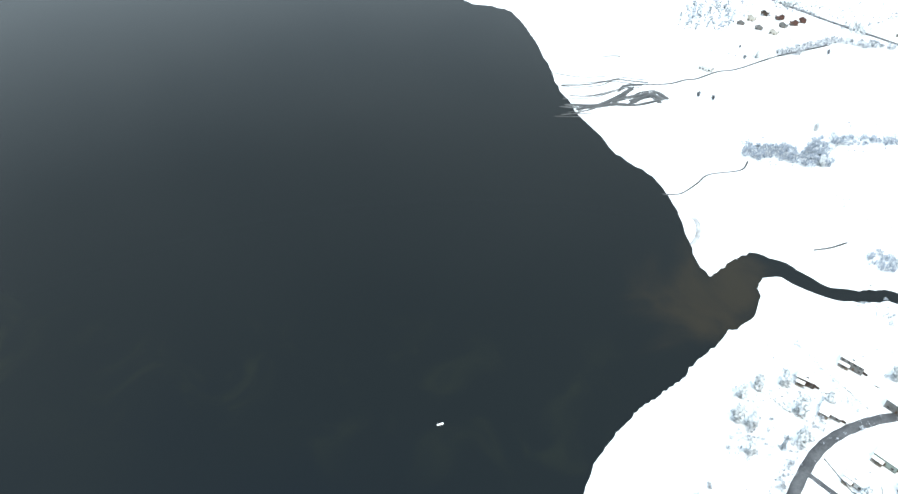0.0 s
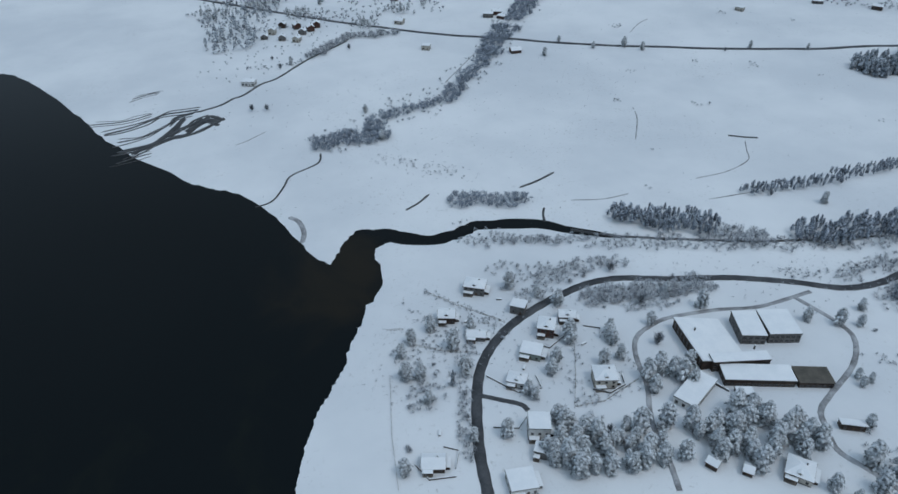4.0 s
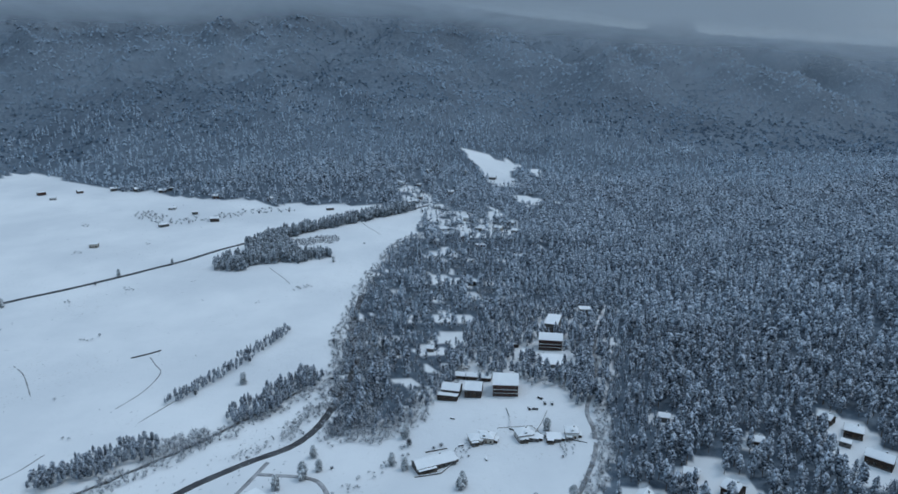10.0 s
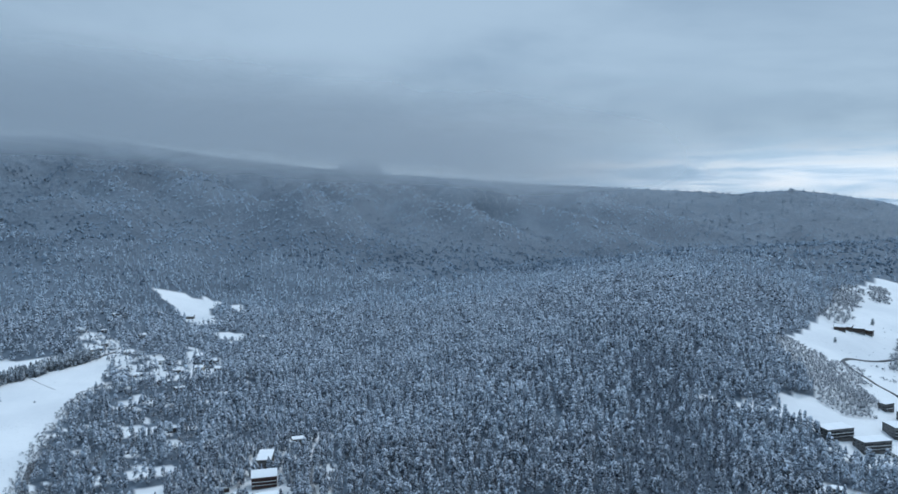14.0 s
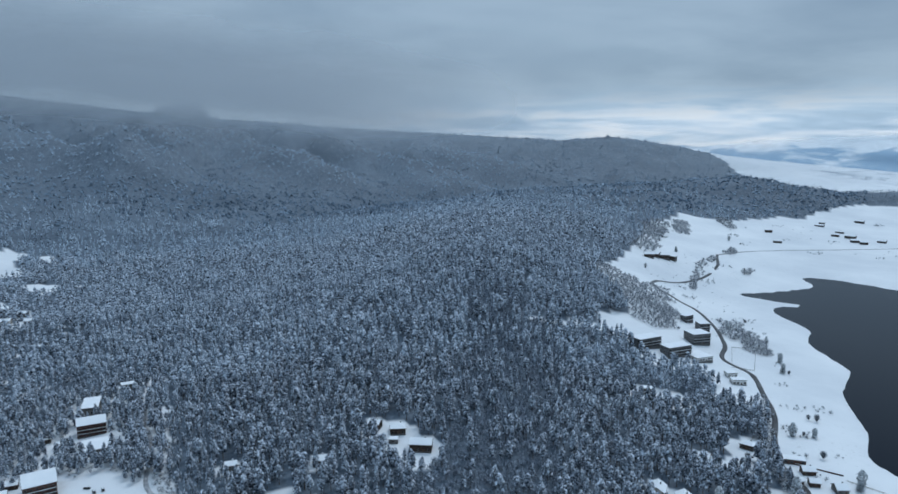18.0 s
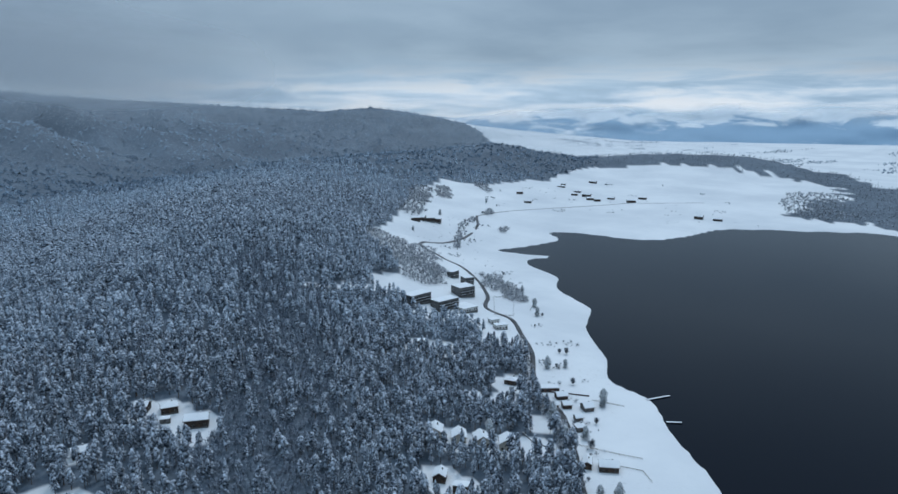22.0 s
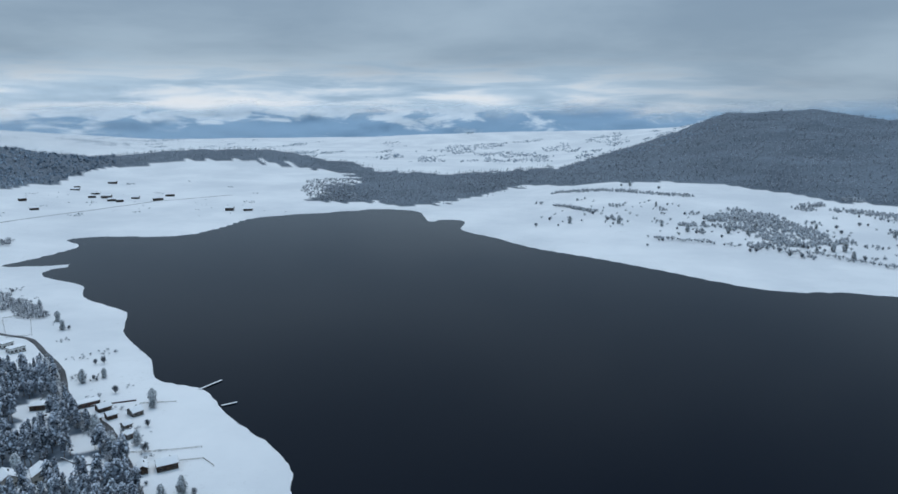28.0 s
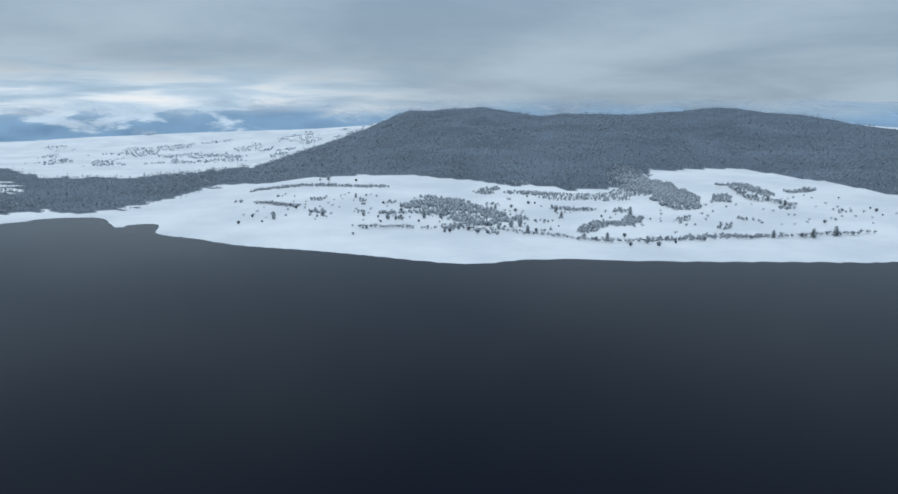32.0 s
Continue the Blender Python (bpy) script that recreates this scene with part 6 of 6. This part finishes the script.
            part("balcony_snow", box(-l / 2 + 0.2, l / 2 - 0.2, -d / 2 - 1.22, -d / 2 - 0.5, zf + 0.18, zf + 0.32), ROOFSNOW, bal, "snow lying on the balcony")
    return ob


VILLAS = [(168, 290, -40, 12, 9, 5.5, "hip"), (141, 275, -29, 9, 8, 4.5, "gable"), (181, 263, -46, 8, 9, 3.5, "shed"), (184, 240, -40, 9, 10, 6, "hip"), (200, 243, -33, 9, 6, 4, "gable"), (167, 229, -44, 11, 9, 3.8, "flat"),
          (149, 215, -43, 9, 7, 3.5, "hip"), (188, 195, -27, 11, 10, 6, "hip"), (141, 184, -30, 10, 10, 7.5, "flat"), (135, 173, -45, 6, 6, 4, "flat"), (89, 190, -28, 10, 8, 3, "gable"), (118, 163, -18, 12, 11, 4, "flat"),
          (148, 254, -34, 10, 6, 3, "gable"), (228, 110, -57, 11, 11, 3.5, "hip")]
VILLA_LOOKS = [(STONE, "two-storey grey stone villa with a snowy hipped roof"), (TIMBER, "dark timber cottage under thick snow"), (STONE, "low stone house with a sloping snowy roof"), (REDWOOD, "red-brown two-storey villa beside the road"),
               (STONE, "small grey annex house with a snowy roof"), (GREENWALL, "grey-green flat-roofed house beside the road"), (WHITEWALL, "low white bungalow under snow"), (PLASTER, "cream villa in a fenced snowy plot"),
               (WHITEWALL, "tall white flat-roofed house among pines"), (STONE, "small flat-roofed stone annex"), (TIMBER, "dark wooden lakeside cabin under snow"), (WHITEWALL, "wide flat-roofed white house under snow"),
               (STONE, "long low garden shed under snow"), (PLASTER, "square cream house among snowy pines")]
for row, (mat, lab) in zip(VILLAS, VILLA_LOOKS):
    house(*row, mat, lab, group="village houses", porch=row[6] in ("gable", "hip", "flat"))
SHEDS = [(209, 121, -55, 4, 5, 2.5, "gable"), (198, 131, -69, 5, 5, 3, "gable"), (271, 116, -37, 11, 4, 2.8, "shed"), (155, 184, -53, 7, 6, 3.5, "gable")]
for row in SHEDS:
    house(*row, TIMBER, "small dark timber shed half buried in snow", "shed", "garden sheds", name="shed")
FARMS = [(360, 96, -54, 25, 10, 3.2, "gable", STONE, "long low stone farmhouse in the snowy field"), (391, 75, -65, 10, 8, 3, "hip", PLASTER, "small snow-covered cottage in the field"), (400, 46, -63, 10, 9, 4, "hip", WHITEWALL, "white cottage at the edge of the field"),
         (393, 70, -93, 12, 8, 3.6, "hip", PLASTER, "low cream cottage in the open snow"), (399, 42, -90, 12, 7, 2.2, "flat", STONE, "low walled garden building under snow"), (400, 27, -82, 9, 8, 2.2, "flat", STONE, "low stone outbuilding under snow"),
         (405, 16, -82, 8, 8, 4.5, "hip", WHITEWALL, "small white house by the lane")]
for *row, mat, lab in FARMS:
    house(*row, mat, lab, group="field houses", porch=True)
HOTELS = [(444, 105, -90, 14, 7, 2.6, "shed", TIMBER, "low dark shed beside the lodge"), (453, 104, -92, 13, 11, 5, "gable", TIMBER, "dark timber lodge with a snowy roof"), (454, 88, -87, 12, 13, 6, "gable", TIMBER, "dark timber lodge with a snowy gable"),
          (462, 66, -82, 18, 18, 9, "hotel", REDWOOD, "large red-brown mountain hotel with balconies"), (479, 104, -88, 10, 6, 3, "gable", TIMBER, "small timber bungalow behind the lodges"), (479, 93, -89, 9, 6, 3, "gable", TIMBER, "small timber bungalow behind the lodges"),
          (478, 83, -90, 8, 6, 3, "gable", TIMBER, "small timber bungalow behind the lodges"), (545, 39, -88, 19, 13, 9, "hotel", REDWOOD, "three-storey brown rest house with balconies"), (588, 40, -95, 12, 24, 8, "flat", STONE, "long grey wing with a snowy flat roof"),
          (514, 34, -85, 20, 20, 2.5, "flat", CONCRETE, "low terrace hall with a wide snowy roof"), (614, 13, -84, 10, 18, 8, "shed", STONE, "tall narrow stone house at the wood's edge"), (527, 57, -90, 10, 7, 3, "flat", TIMBER, "low dark outbuilding beside the rest house"),
          (543, 72, -82, 13, 5, 3, "flat", TIMBER, "low dark garage row under snow")]
for *row, mat, lab in HOTELS:
    house(*row, mat, lab, "hotel" if row[6] == "hotel" else "lodge", "lodges by the wood", name="hotel" if row[6] == "hotel" else "lodge")
HUTS = [(330, -5, -75, 9, 8, 4, "gable"), (341, -26, -110, 9, 7, 3.6, "gablef"), (330, -37, -95, 12, 8, 3.0, "flat"), (364, -52, -100, 8, 7, 3.6, "gable"), (398, -92, -100, 9, 7, 3.8, "gable"), (424, -42, -95, 7, 6, 3.4, "gable"), (426, -138, -133, 8, 7, 4, "gable"), (414, -150, -109, 10, 9, 4, "hip"), (388, -156, -120, 14, 9, 5, "gable"), (404, -143, -115, 6, 5, 2.3, "flat"), (350, -72, -128, 9, 10, 5, "gable"), (696, 132, -83, 9, 6, 3, "shed"), (526, 137, -91, 6, 6, 3, "gable")]
for row in HUTS:
    house(*row, TIMBER if row[3] > 7 else STONE, "dark timber hut in a forest clearing" if row[3] > 7 else "small hut in a forest clearing", "hut", "forest huts", name="hut")
RESORT = [(496, -433, -88, 26, 14, 9, "block"), (477, -453, -92, 26, 13, 9, "block"), (468, -472, -95, 18, 20, 3.5, "flat"), (502, -504, -100, 19, 17, 10, "block"), (552, -538, -80, 12, 8, 7, "block"), (528, -537, -110, 11, 12, 9, "block"),
          (417, -469, -116, 12, 8, 4, "flat"), (431, -475, -107, 9, 7, 4, "flat"), (420, -371, -130, 8, 7, 5.5, "flat"), (404, -385, -142, 8, 7, 3, "flat")]
for row in RESORT:
    house(*row, CONCRETE if row[6] == "block" else WHITEWALL, "raw concrete resort block with open balconies" if row[6] == "block" else "flat-roofed pavilion deep in snow", "hotel" if row[6] == "block" else "pavilion", "lakeside resort", "wide",
          name="resort_block" if row[6] == "block" else "pavilion")
LAKESIDE = [(323, -377, -155, 9, 8, 3.5, "hip"), (320, -333, -144, 7, 8, 3.5, "gable"), (297, -272, -138, 10, 11, 4.5, "gablef"), (282, -279, -133, 9, 11, 4.5, "gablef"), (270, -287, -125, 9, 11, 4.5, "gablef"), (256, -296, -136, 10, 11, 4.5, "gablef"),
            (256, -238, -141, 7, 9, 4, "gablef"), (240, -239, -145, 8, 8, 3, "shed"), (208, -313, -145, 5, 9, 3.4, "gablef"), (197, -319, -141, 11, 8, 3.6, "gable"), (280, -383, -123, 8, 7, 3, "gable"), (273, -366, -115, 4, 5, 2.5, "gable"),
            (267, -372, -126, 6, 6, 3, "gable")]
for row in LAKESIDE:
    house(*row, PLASTER if row[6] == "gablef" and row[3] > 8 else TIMBER, "gabled guest house with a steep snowy roof" if row[6] == "gablef" else "dark wooden lakeside house under snow", group="lakeside houses")
for row in [(255, -380, -119, 7, 8, 3, "gable"), (249, -361, -120, 5, 5, 2.6, "gable"), (239, -349, -120, 6, 6, 3.2, "hip")]:
    house(*row, STONE, "small stone boathouse near the shore", "boathouse", "lakeside houses", name="boathouse")
house(295, -388, -131, 14, 7, 3, "flat", REDWOOD, "long red-brown lakeside restaurant with a terrace", "restaurant", "lakeside houses", "wide", "restaurant")

NORTH = [(1127, 329), (1147, 302), (1045, 295), (1053, 284), (900, 206), (875, 189), (861, 172), (959, 187), (910, 161), (911, 134), (943, 120), (906, 110), (828, 145), (1235, 308), (1301, 252), (1287, 198), (1134, 246), (1081, 286), (1024, 245), (980, 143),
         (938, 638), (918, 588), (884, 537), (1019, 515), (843, 591), (733, 616), (988, 912), (960, 866), (1016, 861), (1044, 817), (1044, 772), (1042, 722), (1051, 712), (1020, 612), (987, 403)]
WEST = [(408, 892), (415, 876), (440, 929), (450, 918), (466, 911), (478, 906), (428, 910), (438, 899), (520, 1035), (538, 1041), (551, 1030), (565, 1028), (564, 1003), (562, 984), (538, 993), (531, 1012), (585, 1012), (446, 740), (460, 743), (458, 728),
        (288, 1133), (302, 1118), (308, 1106), (289, 1093), (330, 675), (502, 967), (342, 768), (376, 858), (409, 622), (136, 666)]
BAY = [(968, -1356), (917, -1319), (889, -1294), (869, -1291), (946, -1313), (864, -1338), (1018, -1205), (937, -1136), (1037, -1384), (609, -1245), (575, -1252), (1058, -1420), (1044, -1528), (808, -1330), (822, -1400), (826, -723), (831, -741), (826, -752), (822, -765)]
COTTAGES = [(187, 790), (200, 803), (203, 776), (217, 820), (230, 808), (216, 764), (229, 784), (241, 792), (252, 801)]
for spots, group, lab in ((NORTH, "northern village", "snow-covered house of the northern village"), (WEST, "western village", "snow-covered house of the western village"), (BAY, "bay houses", "dark low house on the bay meadow"), (COTTAGES, "holiday cottages", "steep-roofed holiday cottage in a row")):
    for x, y in spots:
        lng = dice.uniform(8, 13) if spots is not BAY else dice.uniform(10, 20)
        style = "gablef" if spots is COTTAGES else dice.choice(("gable", "gable", "hip", "flat"))
        house(x, y, math.degrees(math.atan2(-x, y)) + dice.uniform(-25, 25), 7.5 if spots is COTTAGES else lng, dice.uniform(7, 9), dice.uniform(2.8, 5.5), style, dice.choice((PLASTER, TIMBER, STONE, WHITEWALL, REDWOOD)) if spots is not BAY else TIMBER, lab, group=group, kind="wide")


# the school: several flat-roofed wings that belong together
def wing(school_, x, y, turn, l, d, h, wall, snow=True):
    m = pose(x, y, 0, 0, 0, turn)
    w = part("wing", box(-l / 2, l / 2, -d / 2, d / 2, -2.0, h), wall, school_, "", m)
    part("roof", box(-l / 2 - 0.35, l / 2 + 0.35, -d / 2 - 0.35, d / 2 + 0.35, h, h + 0.35), SHEETMETAL, w, "dark roof edge")
    if snow:
        part("snow_cover", snow_slab(l + 0.5, d + 0.5, h + 0.35), ROOFSNOW, w, "level snow on the roof")
    windows_on(w, "front", l, d / 2, h, "wide", 2.6)
    windows_on(w, "back", l, d / 2, h, "wide", 3.0)
    windows_on(w, "left", d, l / 2, h, "tall", 3.0)
    windows_on(w, "right", d, l / 2, h, "tall", 3.0)


school = thing("school", pose(265, 178, floor_at(265, 178)), "large flat-roofed school complex with snowy wings", "school")
for sx, sy, st, sl, sd, shh, wl, sn in ((281, 188, -30, 13, 20, 6.0, STONE, True), (296, 181, -27, 17, 20, 6.4, STONE, True), (256, 171, -24, 30, 6, 6.6, TIMBER, True),
                                        (257, 160, -30, 35, 11, 4.6, TIMBER, True), (281, 146, -30, 17, 11, 4.0, TIMBER, False), (222, 167, 20, 24, 11, 4.4, WHITEWALL, True), (243, 155, -30, 8, 5, 3.0, CONCRETE, True)):
    wing(school, sx - 265, sy - 178, st, sl, sd, shh, wl, sn)
# the great hall: tall glazed front to the lake, its snowy roof running down into the slope behind
hall = part("hall", merge(prism([(-13, -2.0), (13, -2.0), (13, 1.2), (-13, 6.4)], -17, 17)), TIMBER, school, "dark timber hall", pose(255 - 265, 190 - 178, 0, 0, 0, -18))
part("roof", prism([(-13.8, 6.45), (13.4, 1.15), (13.4, 1.4), (-13.8, 6.75)], -17.4, 17.4), SHEETMETAL, hall, "dark roof edge")
part("snow_cover", prism([(-13.6, 6.76), (13.6, 1.4), (13.9, 1.7), (-13.1, 7.15)], -17.3, 17.3), ROOFSNOW, hall, "deep snow on the long sloping roof")
for k in range(9):
    for low in (0.5, 3.3):
        pane, frame_ = WINDOWS["tall"]
        w = part("window", frame_, FRAME, hall, "", Matrix.Rotation(radians(270), 4, "Z") @ Matrix.Translation(((k - 4) * 3.6, -13, low)))
        part("pane", pane, GLASS, w, "dark glass pane")
chimney(school, 2, -6, 6.5, 9.0)
chimney(school, -14, 20, 5.0, 8.0)


# ---- fences, piers, cars ----
def fence(line, label, tall=1.3, gap=3.0, mat=PLANK):
    p = [Vector((x, y, floor_at(x, y))) for x, y in line]
    ob = thing("fence", Matrix.Translation(p[0]), label, "fence", "garden fences")
    post = poly("post", *box(-0.07, 0.07, -0.07, 0.07, -0.5, tall), mat)
    for a, b in zip(p, p[1:]):
        n = max(1, round((b - a).length / gap))
        for i in range(n + 1):
            q = a.lerp(b, i / n)
            part("post", post, mat, ob, "", Matrix.Translation((q.x - p[0].x, q.y - p[0].y, floor_at(q.x, q.y) - p[0].z)))
        d = (b - a).to_2d().normalized()
        s = Vector((-d.y, d.x)) * 0.03
        for z in (0.45, tall - 0.2):
            v = []
            for q in (a, b):
                for k, dz in ((1, 0), (-1, 0), (-1, 0.16), (1, 0.16)):
                    v.append((q.x - p[0].x + s.x * k, q.y - p[0].y + s.y * k, q.z - p[0].z + z + dz))
            part("rail", (v, [(0, 1, 2, 3), (7, 6, 5, 4), (0, 4, 5, 1), (1, 5, 6, 2), (2, 6, 7, 3), (3, 7, 4, 0)]), mat, ob)


fence([(142, 302), (152, 283), (168, 257)], "weathered plank fence beside the villas", 1.4)
fence([(114, 266), (128, 252), (142, 243)], "weathered plank fence below the villas", 1.4)
fence([(165, 188), (178, 205), (190, 222)], "low wire-and-post fence round the plot")
fence([(165, 188), (180, 184), (205, 188)], "low wire-and-post fence round the plot")
fence([(70, 186), (80, 215), (95, 250)], "low fence in the open snow", 0.9, 4.0)
fence([(108, 283), (116, 279)], "short plank fence near the shore", 1.5, 2.0)
fence([(408, 64), (414, 42), (402, 33)], "low fence round the hotel yard", 0.9)
fence([(485, -534), (480, -562), (434, -508), (445, -492), (485, -534)], "low wall fence round the snowy court", 1.2, 4.0, STONE)
fence([(228, -330), (205, -338), (190, -345)], "plank fence towards the shore", 1.2)
fence([(262, -396), (240, -404)], "plank fence towards the shore", 1.2)
fence([(196, -326), (182, -332), (172, -325)], "low fence beside the boat sheds", 1.0)


def pier(a, b, label):
    a, b = Vector(a), Vector(b)
    d = (b - a)
    ob = thing("pier", Matrix.Translation((a.x, a.y, 0)) @ Matrix.Rotation(math.atan2(d.y, d.x), 4, "Z"), label, "pier", "piers")
    n = max(3, int(d.length / 1.2))
    for i in range(n):
        x = d.length * i / n
        part("plank", box(x + 0.03, x + d.length / n - 0.03, -0.9, 0.9, 0.55, 0.65), PLANK, ob)
    part("snow_cover", snow_slab(d.length - 0.3, 1.5, 0.65, 0.2, 0.2), ROOFSNOW, ob, "snow lying on the planks", Matrix.Translation((d.length / 2, 0, 0)))
    for i in range(0, n + 1, 3):
        for s in (-0.8, 0.8):
            part("pile", box(d.length * i / n - 0.1, d.length * i / n + 0.1, s - 0.1, s + 0.1, -2.5, 0.8), TIMBER, ob)


pier((237, -430), (229, -449), "narrow snowy landing stage reaching into the lake")
pier((208, -406), (200, -413), "short snowy landing stage in the lake")
raft = thing("raft", pose(-45, 221, 0, 0, 0, 30), "small snowy raft moored on the lake", "raft")
part("deck", box(-1.8, 1.8, -0.55, 0.55, 0.05, 0.3), PLANK, raft)
part("snow_cover", snow_slab(3.4, 0.9, 0.3, 0.15, 0.15), ROOFSNOW, raft, "snow lying on the deck")
for s in (-1.3, 0, 1.3):
    part("float", box(s - 0.35, s + 0.35, -0.5, 0.5, -0.3, 0.05), RUBBER, raft)


def car(x, y, turn, label):
    ob = thing("car", pose(x, y, floor_at(x, y) + 0.05, 0, 0, turn), label, "car", "cars by the hotel")
    body = tilt(prism([(-0.85, 0.35), (0.85, 0.35), (0.88, 0.75), (0.8, 0.92), (-0.8, 0.92), (-0.88, 0.75)], -2.1, 2.1))
    part("body", body, CARPAINT, ob, "dark painted body")
    part("cabin", ([(-1.3, -0.75, 0.92), (1.1, -0.75, 0.92), (1.1, 0.75, 0.92), (-1.3, 0.75, 0.92), (-0.9, -0.6, 1.45), (0.5, -0.6, 1.45), (0.5, 0.6, 1.45), (-0.9, 0.6, 1.45)], box(0, 1, 0, 1, 0, 1)[1]), GLASS, ob, "dark glazed cabin")
    part("snow_cover", box(-0.85, 0.45, -0.55, 0.55, 1.45, 1.6), ROOFSNOW, ob, "snow on the car roof")
    t = [(0.33 * math.cos(k * math.pi / 5), 0.33 * math.sin(k * math.pi / 5) + 0.33) for k in range(10)]
    for wx in (-1.3, 1.3):
        for wy in (-0.86, 0.66):
            v, f = prism(t, wy, wy + 0.2)
            part("wheel", ([(px + wx, py, pz) for px, py, pz in v], f), RUBBER, ob, "black wheel")


for cx, cy, ct in ((437, 46, 20), (437, 42, 95), (446, 36, 10), (446, 31, 5), (453, 40, 60)):
    car(cx, cy, ct, "dark parked car dusted with snow")


# ---- garden walls, woodpiles and tracks that show in the snow ----
def garden_wall(line, label, tall=0.9, mat=STONE):
    p = [Vector((x, y, floor_at(x, y))) for x, y in line]
    ob = thing("garden_wall", Matrix.Translation(p[0]), label, "wall", "garden walls")
    for a, b in zip(p, p[1:]):
        d = (b - a).to_2d()
        m = Matrix.Translation((a.x - p[0].x, a.y - p[0].y, (a.z + b.z) / 2 - p[0].z)) @ Matrix.Rotation(math.atan2(d.y, d.x), 4, "Z")
        part("wall_run", box(-0.15, d.length + 0.15, -0.18, 0.18, -0.7, tall), mat, ob, "", m)
        part("wall_snow", box(-0.1, d.length + 0.1, -0.16, 0.16, tall, tall + 0.16), ROOFSNOW, ob, "snow on the wall", m)


garden_wall([(138, 226), (146, 209), (158, 206), (160, 214)], "low dark stone wall along the driveway")
garden_wall([(124, 196), (134, 190), (141, 194)], "low dark stone wall below the white house")
garden_wall([(180, 193), (186, 187), (196, 188), (199, 194)], "low terrace wall before the cream villa", 1.2)
garden_wall([(173, 235), (178, 228), (190, 232)], "low terrace wall beside the red-brown villa", 1.0)
garden_wall([(205, 234), (212, 228), (207, 222)], "low stone wall in the snow")
garden_wall([(82, 194), (84, 184), (95, 180)], "low dark wall round the lakeside cabin", 0.8, TIMBER)
garden_wall([(98, 197), (103, 192), (97, 184)], "low dark wall round the lakeside cabin", 0.8, TIMBER)
garden_wall([(240, 186), (233, 176), (238, 160)], "dark retaining wall before the school", 1.4)
garden_wall([(206, 152), (212, 148), (220, 150)], "dark retaining wall below the school", 1.2)
garden_wall([(345, 104), (352, 90), (366, 84)], "tumbled stone wall by the farmhouse", 0.9)
garden_wall([(372, 104), (379, 92)], "tumbled stone wall by the farmhouse", 0.9)
garden_wall([(436, 62), (424, 58), (408, 56), (404, 40), (402, 22), (398, 6)], "low stone wall round the hotel yard", 1.0)
garden_wall([(404, 40), (420, 36), (436, 34)], "low stone wall across the hotel yard", 0.9)
garden_wall([(300, -381), (282, -393), (268, -401)], "red-brown terrace wall of the restaurant", 1.0, REDWOOD)
garden_wall([(262, -318), (246, -312), (236, -316)], "low wall along the guest-house yard", 0.8)


def woodpile(x, y, turn, label):
    ob = thing("woodpile", pose(x, y, floor_at(x, y), 0, 0, turn), label, "woodpile", "woodpiles")
    part("logs", merge(*[box(-1.6, 1.6, -0.5 + 0.25 * j, -0.28 + 0.25 * j, 0.24 * k - 0.1, 0.24 * k + 0.11) for k in range(4) for j in range(4)]), TIMBER, ob, "stacked split logs")
    part("snow_cover", snow_slab(3.4, 1.2, 0.85, 0.25, 0.2), ROOFSNOW, ob, "snow on the stack")


for wx, wy, wt in ((150, 268, 20), (176, 276, -30), (158, 222, 45), (196, 222, 10), (100, 205, 60), (216, 118, 30), (384, 84, -60), (372, 66, 20), (416, 96, 80), (266, -262, 40), (312, -368, 20), (204, -328, 40)):
    woodpile(wx, wy, wt, "snow-capped woodpile in a yard")
